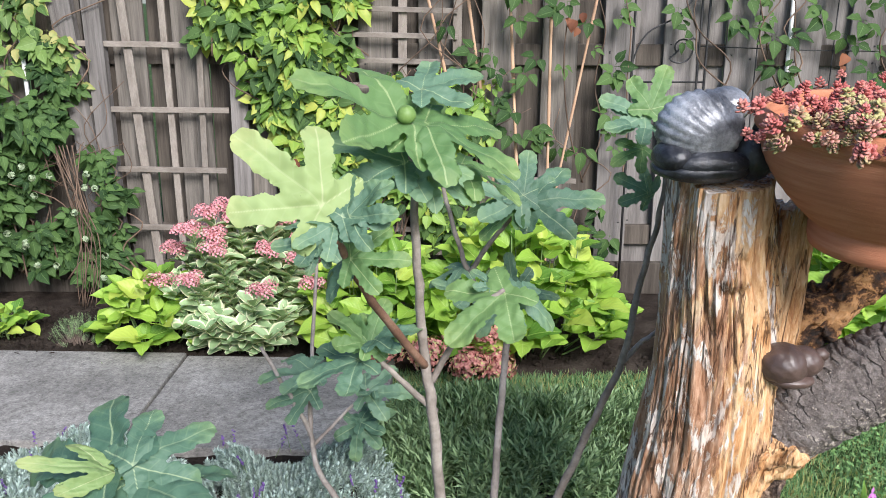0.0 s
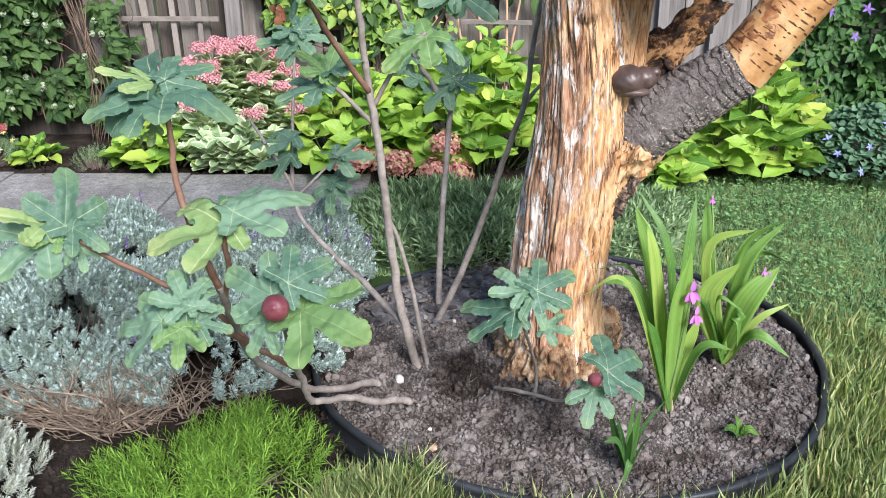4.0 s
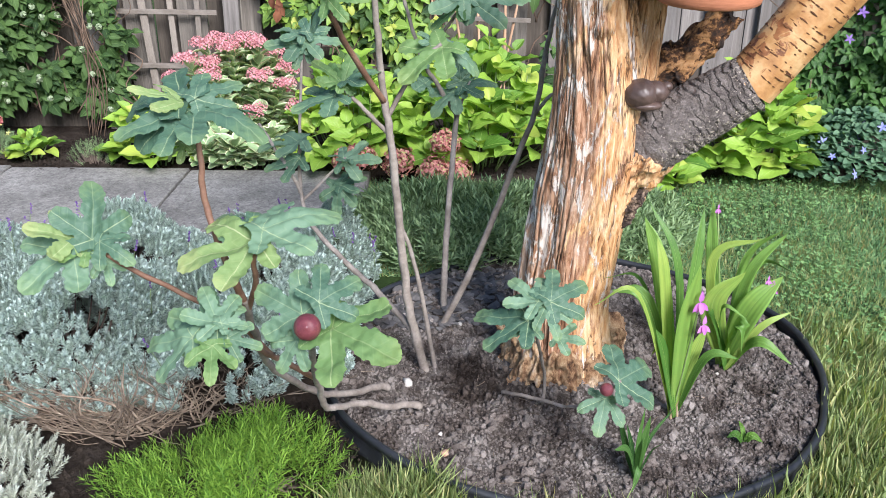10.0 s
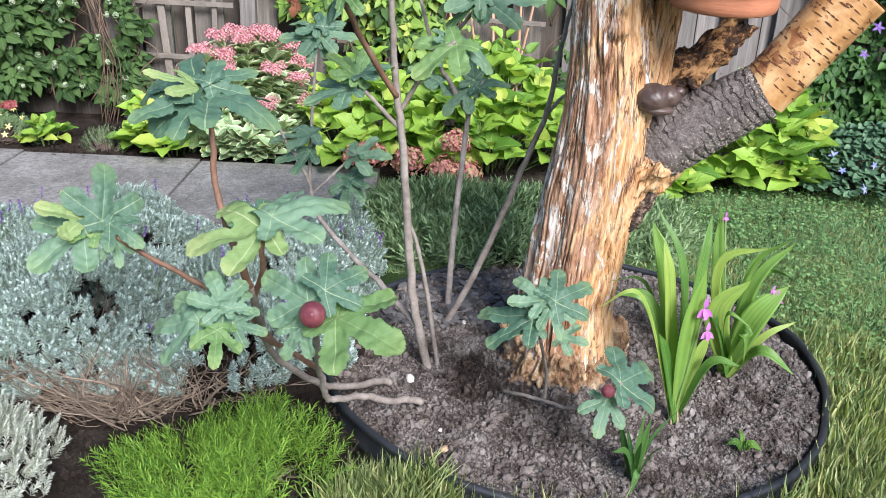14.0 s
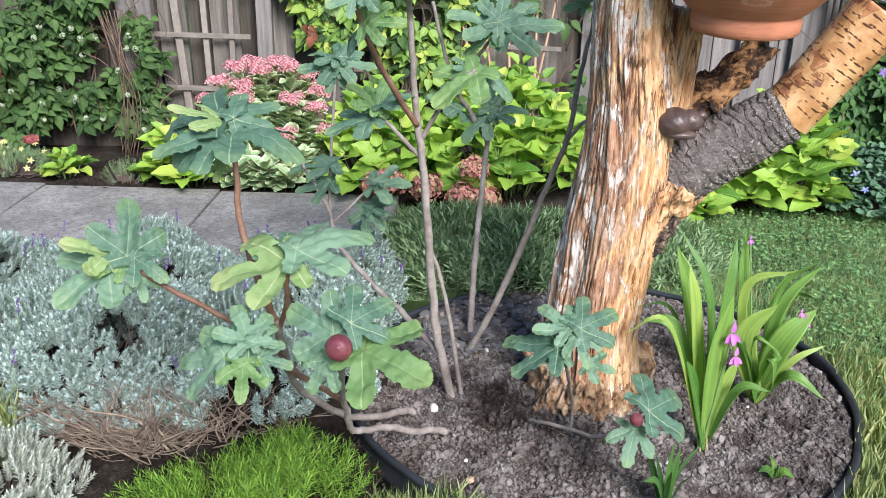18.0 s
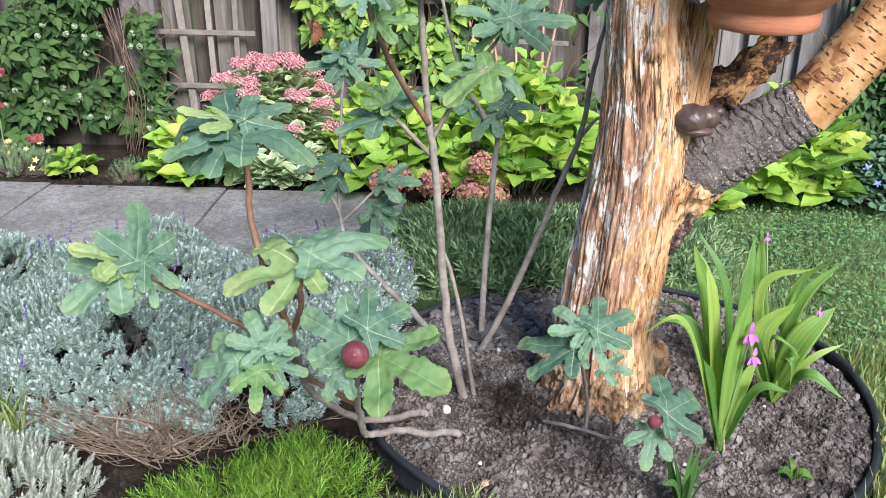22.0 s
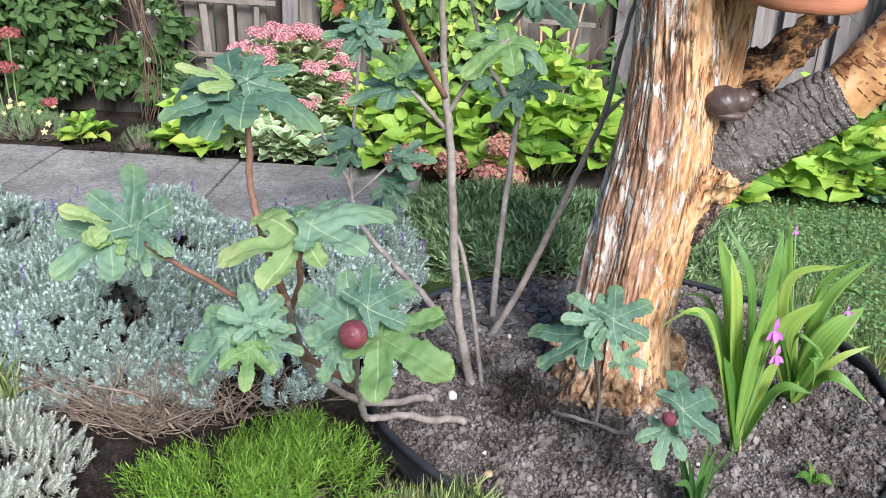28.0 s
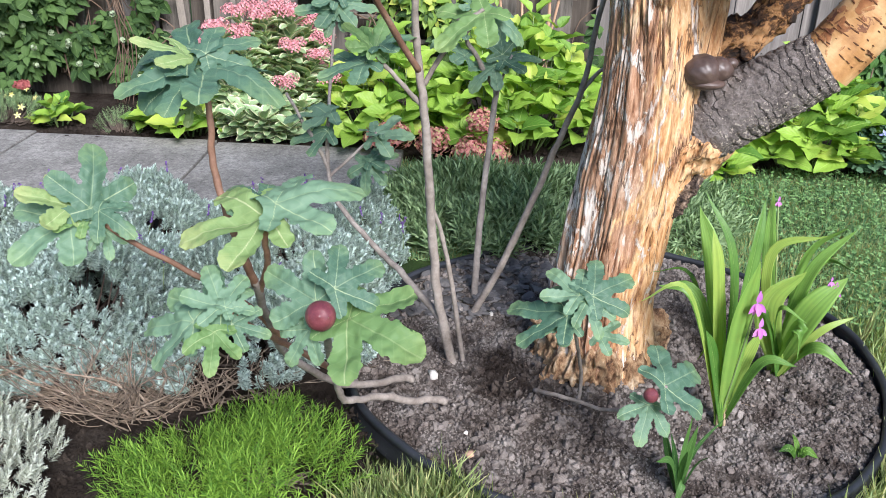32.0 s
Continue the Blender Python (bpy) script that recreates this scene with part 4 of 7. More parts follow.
M["bare_wood"] = bare_wood()
M["peeled"] = peeled_bark()
M["slit"] = surface("dark_bark_slit", [(0.3, (0.06, 0.024, 0.012)), (0.7, (0.20, 0.09, 0.04))], (1, 1, 1), 40, 160, 0.85, 0.4, 0.002, 0.3)
M["grey_bark"] = ringed_bark()
M["dark_wood"] = surface("rotten_wood", [(0.44, (0.035, 0.025, 0.02)), (0.5, (0.12, 0.06, 0.03)), (0.54, (0.48, 0.25, 0.10)), (0.7, (0.60, 0.40, 0.22))], (1, 1, 1), 16, 120, 0.85, 1.0, 0.008, 0.0)
M["crumbled_wood"] = surface("crumbled_wood", [(0.36, (0.08, 0.04, 0.022)), (0.44, (0.30, 0.165, 0.085)), (0.52, (0.54, 0.35, 0.195)), (0.62, (0.74, 0.57, 0.39))], (2.0, 2.0, 0.9), 20, 110, 0.8, 1.0, 0.012, 0.0)
M["wart"] = surface("warty_bark", [(0.40, (0.03, 0.02, 0.016)), (0.5, (0.10, 0.07, 0.055)), (0.58, (0.30, 0.21, 0.15)), (0.7, (0.50, 0.38, 0.28))], (1, 1, 1), 70, 240, 0.85, 1.0, 0.006, 0.0)
M["cut_wood"] = surface("sawn_grey_wood", [(0.3, (0.34, 0.30, 0.25)), (0.6, (0.56, 0.52, 0.46)), (0.8, (0.66, 0.63, 0.58))], (1, 1, 1), 20, 130, 0.85, 0.5, 0.003, 0.0)

stump = thing("tree_stump", "sawn cherry stump of bare streaked wood with a forked limb", "tree stump", stump_at)


def flare(a, s):
    k = math.exp(-s / 0.05)
    return k * (0.06 + 0.06 * math.sin(3 * a + 0.8)) + 0.10 * math.sin(2 * a + 0.5) * math.exp(-s / 0.4)


def shed(n, soft=0.03):
    return 1 / (1 + math.exp(-max(min(n / soft, 30), -30)))


def stripped(a, s):
    """Relief of a stem that sheds its bast: broad swells, flakes one over another, long slightly winding cracks, one knot."""
    w = a + 0.35 * s
    c, d = math.cos(w), math.sin(w)
    ragged = 0.30 * noise.noise((c * 9, d * 9, s * 7)) + 0.15 * noise.noise((c * 22, d * 22, s * 14))
    r = 0.011 * noise.fractal((c * 1.5 + 2, d * 1.5, s * 2.4), 0.9, 2.0, 3)
    r += 0.0045 * shed(noise.noise((c * 2.6, d * 2.6, s * 2.2)) + ragged * 0.6) + 0.003 * shed(noise.noise((c * 5 + 4, d * 5, s * 3.4)) + ragged)
    r += 0.0022 * shed(noise.noise((c * 9 + 8, d * 9, s * 4.5)) + ragged) - 0.005
    for k, f, deep in ((9.0, 3.2, 0.009), (15.0, 6.0, 0.006)):
        r -= deep * math.exp(-((noise.noise((c * f + k, d * f, s * 0.9)) + 0.10 * ragged) / 0.03) ** 2)
    r += 0.0012 * noise.fractal((c * 28, d * 28, s * 6), 0.8, 2.0, 2)
    k = math.hypot((a - 3.18) * 0.07, s - 0.915)
    return r + 0.008 * math.exp(-(k / 0.016) ** 2) - 0.004 * math.exp(-((k - 0.026) / 0.008) ** 2)


def stump_parts():
    A = np.array(stump_at)
    pts = np.array([(-0.015, 0.10, -0.04), (-0.012, 0.095, 0.08), (-0.013, 0.085, 0.22), (0.005, 0.065, 0.42), (0.018, 0.04, 0.60), (0.012, 0.015, 0.76), (-0.005, -0.01, 0.90), (-0.008, -0.02, 0.985)]) - A
    vs, fs, uv = limb(pts, [0.118, 0.122, 0.107, 0.103, 0.100, 0.086, 0.073, 0.068], 330, 40, 0.19, flare, 0.004, (2.4, 1.4), stripped)
    part("trunk", quads_mesh("trunk", vs, fs, True, uv), M["bare_wood"], stump)
    pts = np.array([(0.045, 0.06, 0.50), (0.075, 0.05, 0.66), (0.097, 0.045, 0.78), (0.112, 0.05, 0.93)]) - A
    vs, fs, uv = limb(pts, [0.07, 0.060, 0.049, 0.041], 200, 34, 0.40, None, 0.012, (2.4, 0.8), stripped)
    part("stub", quads_mesh("stub", vs, fs, True, uv), M["bare_wood"], stump)
    pts = np.array([(0.10, 0.06, 0.66), (0.16, 0.06, 0.735), (0.22, 0.055, 0.79), (0.29, 0.05, 0.86)]) - A
    vs, fs, uv = limb(pts, [0.05, 0.040, 0.034, 0.026], 80, 24, 0.6, None, 0.02, (2.0, 3.0))
    vs = np.array([v + 0.016 * np.array(noise.noise_vector(Vector(v) * 24)) + 0.008 * np.array(noise.noise_vector(Vector(v) * 70)) for v in vs])
    part("broken_branch", quads_mesh("broken_branch", vs, fs, True, uv), M["dark_wood"], stump, "dark half-rotten broken branch")
    p0, p1, p2, p3 = (np.array(q) - A for q in ((0.108, 0.035, 0.572), (0.15, 0.02, 0.612), (0.320, -0.03, 0.738), (0.456, -0.06, 0.940)))
    vs, fs, uv = limb([p0, p1, p1 + (p2 - p1) * 0.5, p2], [0.070, 0.074, 0.066, 0.0585], 150, 44, 0.06, None, 0.0, (3, 3))
    # rings of cracked bark round the limb
    ax = (p2 - p1) / np.linalg.norm(p2 - p1)
    out = []
    for v in vs:
        s = (v - p1).dot(ax)
        c = p1 + ax * s
        d = v - c
        w = (s * 62 + 1.3 * noise.noise(Vector(v) * 13)) % 1.0 - 0.5
        broken = max(0.0, 0.5 + 1.6 * noise.noise(Vector(v) * 17))
        out.append(c + d * (1 - 0.055 * broken * math.exp(-(w / 0.13) ** 2) + 0.035 * noise.fractal(Vector(v) * 60, 0.7, 2.1, 3)))
    part("bark_limb", quads_mesh("bark_limb", np.array(out), fs, True, uv), M["grey_bark"], stump, "grey rough cherry bark ringed with cracks")
    peel = [p2 - (p3 - p2) * 0.04, p2 + (p3 - p2) * 0.3, p2 + (p3 - p2) * 0.7, p3]
    vs, fs, uv = limb(peel, [0.0555, 0.0560, 0.0575, 0.0605], 90, 12, 0.05, None, 0.0, (2, 2))
    pl = part("peeled_limb", quads_mesh("peeled_limb", vs, fs, True, uv), M["peeled"], stump, "peeled honey-brown bark with dark slits")
    ax = (p3 - p2) / np.linalg.norm(p3 - p2)
    bm = bmesh.new()
    bmesh.ops.create_circle(bm, cap_ends=True, segments=48, radius=0.061)
    for v in bm.verts:
        v.co.x *= 1 + 0.03 * noise.noise(v.co * 20)
    face = part("cut_face", bm, M["cut_wood"], stump, "pale sawn end of the limb")
    face.matrix_local = to_matrix(basis((1, 0, 0) - ax * ax[0], ax, 1.0, p3 + ax * 0.003))
    # slits across the peeled limb
    fr, ln = [], np.linalg.norm(p3 - p2)
    sx = np.cross(ax, (0, 1, 0))
    sx /= np.linalg.norm(sx)
    sy = np.cross(ax, sx)
    for k in range(330):
        s, a = (rng.integers(1, 15) + 0.5) / 15.5 + rng.normal(0, 0.007), rng.uniform(0, 6.283)
        d = math.cos(a) * sx + math.sin(a) * sy
        t = np.cross(ax, d)
        tt = t + ax * rng.uniform(-0.12, 0.12)
        size = 0.003 + 0.009 * rng.random() ** 2
        m = basis(tt, d, size, p2 + ax * ln * s + d * (0.0557 + 0.0045 * s * s), rng.uniform(0.0007, 0.0019))
        m[:3, 2] = d * 0.0010
        fr.append(m)
    part("slit_scatter", joined("slit_scatter", [SMOOTH], fr, rng), M["slit"], stump, "dark slits in the bark")["kind"] = "stuff"
    # crumbling root collar
    vs, uv, fs, n, rings = [], [], [], 260, 46
    for i in range(rings + 1):
        h = i / rings
        for j in range(n):
            a = 2 * math.pi * j / n
            c, s = math.cos(a), math.sin(a)
            top = 0.115 + 0.05 * noise.noise((c * 2.2, s * 2.2, 4)) + 0.035 * noise.noise((c * 7, s * 7, 2))
            z = -0.04 + h * (top + 0.04)
            r = 0.164 - 0.030 * h + 0.012 * math.sin(3 * a + 0.6) + 0.016 * (1 - h) * math.sin(5 * a + 1)
            r += 0.028 * noise.fractal((c * 4, s * 4, z * 17), 0.8, 2.1, 4) + 0.009 * noise.fractal((c * 15, s * 15, z * 14), 0.8, 2.0, 3)
            r -= 0.016 * math.exp(-(noise.noise((c * 6, s * 6, z * 3)) / 0.05) ** 2)
            r -= 0.05 * max(noise.noise((c * 5 + 7, s * 5, z * 9)) - 0.22, 0) / 0.3
            if i == rings:
                r -= 0.05
            vs.append((-0.012 + r * c, 0.098 - 0.09 + r * s * 0.92, z))
            uv.append((a / 6.283 * 0.6, z))
    for i in range(rings):
        for j in range(n):
            k = (j + 1) % n
            fs.append((i * n + j, i * n + k, (i + 1) * n + k, (i + 1) * n + j))
    part("root_collar", quads_mesh("root_collar", vs, fs, True), M["crumbled_wood"], stump, "crumbling brown wood at the stump's foot")
    # collar of raw wood where the limb leaves the trunk
    pts = np.array([(0.045, 0.065, 0.36), (0.062, 0.05, 0.45), (0.088, 0.04, 0.535), (0.128, 0.028, 0.597)]) - A
    vs, fs, uv = limb(pts, [0.036, 0.056, 0.076, 0.075], 130, 22, 0.5, None, 0.01, (2.6, 1.5))
    vs = np.array([v + 0.010 * np.array(noise.noise_vector(Vector(v) * 30)) + 0.005 * np.array(noise.noise_vector(Vector(v) * 80)) for v in vs])
    part("collar", quads_mesh("collar", vs, fs, True, uv), M["bare_wood"], stump)
    pts = np.array([(0.088, 0.03, 0.385), (0.104, 0.02, 0.43), (0.116, 0.01, 0.475), (0.128, 0.005, 0.515)]) - A
    vs, fs, uv = limb(pts, [0.007, 0.013, 0.018, 0.014], 60, 16, 0.2)
    vs = np.array([v + 0.010 * np.array(noise.noise_vector(Vector(v) * 60)) + 0.005 * np.array(noise.noise_vector(Vector(v) * 150)) for v in vs])
    part("bark_remnant", quads_mesh("bark_remnant", vs, fs, True, uv), M["wart"], stump, "dark warty strip of old bark")


stump_parts()

# ---- the pot ----
POT = (0.187, -0.10, 0.905)
pot = thing("flower_pot", "wide terracotta bowl pot resting on the forked stump", "flower pot", POT)
prof = [(0.0, 0.0), (0.090, 0.0), (0.096, 0.003), (0.0985, 0.012), (0.099, 0.026), (0.0965, 0.033)]
for k in range(18):
    t = k / 17
    prof.append((0.098 + 0.078 * math.sin(t * 1.5) ** 0.9 + 0.0009 * (k % 2), 0.036 + 0.115 * t))
prof += [(0.1795, 0.154), (0.183, 0.158), (0.183, 0.176), (0.180, 0.180), (0.170, 0.180), (0.167, 0.174), (0.165, 0.13), (0.10, 0.125), (0.0, 0.13)]
bowl = part("bowl", lathe(prof, 96), stain_on(M["terracotta"], (-0.033, -0.145, 0.074), 0.022, (0.72, 0.58, 0.47)), pot)
bm = lathe([(0.0, 0.008), (0.08, 0.006), (0.166, 0.0)], 40)
ob = part("potting_soil", bm, M["soil_dark"], pot)
ob.location.z = 0.150
pot.rotation_euler.x = radians(4.0)

# ---- plants: generators ----


def unit(v):
    v = np.asarray(v, float)
    return v / (np.linalg.norm(v) + 1e-9)


def sprig(n, leaf_len, leaf_w, length, seed, up=0.8, sides=2):
    """A shoot of length 1 up z with n narrow leaves round it; verts, quads, uv."""
    r = np.random.default_rng(seed)
    tv = np.array(((0, 0, 0), (0.5, 0.55, 0.05), (0, 1, -0.06), (-0.5, 0.55, 0.05)))
    tf, tu = np.array(((0, 1, 2, 3),)), np.array(((0, 0), (1, 0.5), (0, 1), (-1, 0.5)))
    vs, fs, us, off = [], [], [], 0
    for k in range(n):
        h = (0.12 + 0.88 * k / n)
        a = k * 2.4 + r.uniform(-0.3, 0.3)
        u = up + 0.9 * (k / n) ** 2
        way = unit((math.cos(a), math.sin(a), u))
        ll = leaf_len * (1.05 - 0.45 * k / n) * r.uniform(0.8, 1.2)
        m = basis(way, (0, 0, 1), ll, (0, 0, h * length - 0.2 * ll), leaf_w)
        vs.append(tv @ m[:3, :3].T + m[:3, 3])
        fs.append(tf + off)
        us.append(tu)
        off += len(tv)
    return np.concatenate(vs), np.concatenate(fs), np.concatenate(us)


def upright(rng, at, way, scale):
    """A frame with z along way, turned at random about it."""
    z = unit(way)
    a = rng.uniform(0, 6.283)
    x = unit(np.cross(z, (math.cos(a), math.sin(a), 0.3)))
    y = np.cross(z, x)
    m = np.eye(4)
    m[:3, 0], m[:3, 1], m[:3, 2], m[:3, 3] = x * scale, y * scale, z * scale, at
    return m


def mound(cx, cy, rx, ry, h, n, rng, lumps=0.25, edge=0.15, seed=0.0, base=0.0, gaps=-0.9):
    """Places and ways of shoots over a low, lumpy, rounded bush."""
    out = []
    while len(out) < n:
        u, v = rng.uniform(-1, 1, 2)
        d = math.hypot(u, v)
        if d > 1 + edge * noise.noise((u * 3 + seed, v * 3, 1.0)):
            continue
        x, y = cx + u * rx, cy + v * ry
        if noise.noise((x * 9 + seed, y * 9, 6.0)) < gaps and rng.random() < 0.85:
            continue
        top = h * max(1 - min(d, 1) ** 4 * 0.75, 0.1) * (1 + lumps * noise.noise((x * 5 + seed, y * 5, 2.0)) * 1.6)
        z = base + top * rng.uniform(0.80, 1.0)
        way = (u * 0.55 + rng.normal(0, 0.22), v * 0.55 + rng.normal(0, 0.22), 1.0 - 0.35 * min(d, 1) ** 3)
        out.append(((x, y, z), way))
    return out


def tufts(name, label, category, cx, cy, rx, ry, h, n, temps, material, size, rng, seed=0.0, lumps=0.25, base=0.0, gaps=-0.9):
    """A bush of many small leafy shoots."""
    t = thing(name, label, category, (cx, cy, 0))
    fr = []
    for p, w in mound(0, 0, rx, ry, h, n, rng, lumps, 0.2, seed, base, gaps):
        s = size * rng.uniform(0.7, 1.25)
        fr.append(upright(rng, np.array(p) - unit(w) * s * 0.6, w, s))
    ob = part("foliage", joined("foliage", temps, fr, rng), material, t)
    ob["kind"] = "stuff"
    # inner twigs, from the crown to the shoots; their dark colour holds the bush's shade
    lines = []
    for k in range(0, len(fr), max(len(fr) // 90, 1)):
        top = fr[k][:3, 3]
        foot = np.array((top[0] * 0.45, top[1] * 0.45, 0.0))
        mid = (foot * 0.45 + top * 0.55) + np.array((0, 0, -0.12 * h))
        lines.append((bend([foot, mid, top], 4), 0.0035, 0.0015))
    tw = part("twig_tangle", tubes("twig_tangle", lines, 4), M["shaded_inner_wood"], t)
    tw["kind"] = "stuff"
    return t


LAV = [sprig(40, 0.36, 0.080, 0.95, s, 0.95) for s in range(4)]
NEEDLE = [sprig(30, 0.36, 0.036, 1.0, s + 10, 0.75) for s in range(4)]
SILVER = [sprig(44, 0.24, 0.055, 1.0, s + 30, 0.8) for s in range(3)]
GREEN = [sprig(20, 0.46, 0.050, 1.0, s + 40, 0.85) for s in range(4)]
FEATHER = [sprig(46, 0.24, 0.016, 1.0, s + 20, 0.45) for s in range(4)]

# ---- lavender and its neighbours ----
lavs = []
for cx, cy, rx, ry, h, n in ((-0.82, 0.15, 0.31, 0.29, 0.22, 2700), (-1.26, 0.14, 0.38, 0.31, 0.24, 3500), (-1.80, 0.16, 0.40, 0.32, 0.26, 2000), (-0.76, 0.54, 0.28, 0.28, 0.17, 1900), (-1.28, 0.54, 0.36, 0.28, 0.185, 2300), (-1.85, 0.58, 0.38, 0.28, 0.20, 1500)):
    t = tufts("lavender", "silvery grey lavender bush with a few violet spikes", "lavender", cx, cy, rx, ry, h, n, LAV, M["lavender"], 0.047, rng, cx * 7, 0.55, 0.0, -0.40)
    lavs.append(t)


def spikes(parent, n, rx, ry, h, rng, cx=0.0, cy=0.0, length=0.05):
    """Thin stalks with violet flower heads."""
    for _ in range(n):
        a, r = rng.uniform(0, 6.283), math.sqrt(rng.uniform(0, 1))
        p = np.array((cx + rx * r * math.cos(a), cy + ry * r * math.sin(a), h * (1 - 0.5 * r ** 4)))
        w = unit((rng.normal(0, 0.25), rng.normal(0, 0.25), 1))
        ln = length * rng.uniform(0.6, 1.3)
        stalk = part("stalk", tubes("stalk", [(np.linspace(p - w * 0.02, p + w * ln, 4), 0.0009, 0.0007)], 4), M["green_stem"], parent)
        fr = [turned(rng, 0.0027 * rng.uniform(0.7, 1.2), p + w * (ln + 0.004 * k - 0.012) + rng.normal(0, 0.0014, 3)) for k in range(9)]
        part("flower_spike", joined("flower_spike", ROCKS[:3], fr, rng), M["violet"], stalk, "violet lavender flower spike")


spikes(lavs[3], 18, 0.28, 0.26, 0.17, rng)
spikes(lavs[0], 7, 0.30, 0.3, 0.25, rng)
spikes(lavs[1], 8, 0.36, 0.3, 0.27, rng)
spikes(lavs[4], 9, 0.34, 0.26, 0.19, rng)


def bare_twigs(parent, crowns, n, rng):
    """Old brown branches that fan up from the crowns to the canopy and sprawl out at the lavender's foot."""
    lines = []
    for _ in range(n):
        cx, cy, reach = crowns[rng.integers(len(crowns))]
        a = np.array((cx + rng.normal(0, 0.02), cy + rng.normal(0, 0.015), rng.uniform(0.0, 0.015)))
        d = rng.normal(0, 1.0)
        b = a + np.array((reach * (0.55 * d - 0.25), rng.uniform(-0.03, 0.10), 0.012 + 0.11 * rng.random() ** 1.3))
        c = (a + b) / 2 + np.array((rng.normal(0, 0.022), rng.normal(0, 0.022) - 0.015, rng.uniform(-0.012, 0.022)))
        thick = 0.0010 + 0.0028 * rng.random() ** 5
        lines.append((bend([a, c, b], 5), thick, thick * 0.45))
        for f in rng.uniform(0.35, 0.95, 3):
            p = a * (1 - f) + b * f + (c - (a + b) / 2) * (1 - abs(2 * f - 1))
            q = p + rng.normal(0, 0.016, 3) + (b - a) * 0.25
            q[2] = max(q[2], 0.006)
            lines.append((bend([p, (p + q) / 2 + rng.normal(0, 0.004, 3), q], 3), 0.0011, 0.0005))
    part("bare_twig_tangle", tubes("bare_twig_tangle", lines, 5), M["woody"], parent, "bare brown sprawling twigs")["kind"] = "stuff"


bare_twigs(lavs[0], ((-0.02, -0.28, 0.20), (-0.12, -0.26, 0.18), (0.10, -0.25, 0.12)), 60, rng)
bare_twigs(lavs[1], ((0.20, -0.30, 0.26), (0.34, -0.28, 0.24), (0.05, -0.26, 0.24), (0.27, -0.33, 0.22)), 170, rng)

tufts("lavender", "dark green lavender bush without flowers", "lavender", -0.20, 0.90, 0.42, 0.27, 0.11, 1500, GREEN, M["lavender_green"], 0.115, rng, 3.0, 0.6, 0.0, -0.4)
tufts("lavender", "dark green lavender bush without flowers", "lavender", 0.30, 0.96, 0.26, 0.22, 0.09, 560, GREEN, M["lavender_green"], 0.10, rng, 5.0, 0.5)
tufts("santolina", "bright green feathery santolina at the lawn's edge", "santolina", -0.735, -0.37, 0.235, 0.17, 0.070, 400, FEATHER, M["santolina"], 0.118, rng, 8.0, 1.0, 0.0, -0.3)
tufts("silver_santolina", "silvery white santolina on dark soil", "santolina", -1.22, -0.42, 0.17, 0.20, 0.14, 560, SILVER, M["silver"], 0.055, rng, 9.0, 0.5)

# ---- lawn ----


def lawn(name, spots, n, h0, h1, material, label, rng, lean=0.35, w=0.0028):
    tmp = [blade(3, lambda v: (1 - v) ** 0.6, 1.0, 0.1, d) for d in (0.15, 0.4, 0.7)]
    fr = []
    while len(fr) < n:
        x0, x1, y0, y1 = spots[rng.integers(len(spots))]
        x, y = rng.uniform(x0, x1), rng.uniform(y0, y1)
        if math.hypot(x - BED[0], y - BED[1]) < bed_radius(math.atan2(y - BED[1], x - BED[0])) + 0.012:
            continue
        a = rng.uniform(0, 6.283)
        h = rng.uniform(h0, h1) * (1 + 0.5 * noise.noise((x * 6, y * 6, 0.0)))
        way = unit((math.cos(a) * lean * rng.uniform(0, 2), math.sin(a) * lean * rng.uniform(0, 2), 1))
        fr.append(basis(way, (math.cos(a), math.sin(a), 0.6), h, (x, y, -0.022 + hollow(x, y)), w * rng.uniform(0.7, 1.4)))
    return tagged(part(name, joined(name, tmp, fr, rng), material), label, "grass", kind="stuff")


lawn("lawn_grass", [(0.3, 2.2, -0.2, 1.55), (0.5, 2.2, -0.2, 1.55), (-0.56, 0.6, 0.66, 1.52)], 100000, 0.014, 0.034, M["grass"], "short green lawn grass", rng, 0.9, 0.0023)
lawn("dry_lawn_grass", [(0.3, 2.2, -0.2, 1.55), (0.4, 1.0, -0.1, 0.9), (-0.56, 0.6, 0.66, 1.52)], 6000, 0.02, 0.04, M["dry_grass"], "yellowed grass in the short lawn", rng, 1.1, 0.0022)
lawn("long_grass", [(0.45, 0.85, -0.75, 0.3), (-0.50, 0.75, -0.95, -0.35), (-0.50, -0.30, -0.6, -0.2)], 9000, 0.04, 0.09, M["long_grass"], "long yellowish grass along the edging", rng, 0.6, 0.0010)
lawn("long_grass", [(0.42, 0.95, -0.75, 0.35), (-0.45, 0.75, -0.95, -0.4)], 33000, 0.018, 0.045, M["long_grass"], "long green grass along the edging", rng, 0.9, 0.0009)
lawn("long_grass", [(-0.52, 0.05, -0.70, -0.40), (-0.50, -0.28, -0.55, -0.34)], 4200, 0.05, 0.105, M["long_grass"], "tall yellowish grass leaning over the edging", rng, 0.7, 0.0012)
lawn("lawn_grass", [(-2.4, 3.0, -2.4, -0.7), (1.1, 3.0, -0.7, 1.5), (-3.4, -2.4, -1.5, 1.0)], 26000, 0.02, 0.05, M["grass"], "short green lawn grass round the bed", rng, 0.9, 0.006)
M["clover"] = leafy("clover_leaf", (0.08, 0.185, 0.06), (0.24, 0.39, 0.14), None, None, 0.5, 0.25)


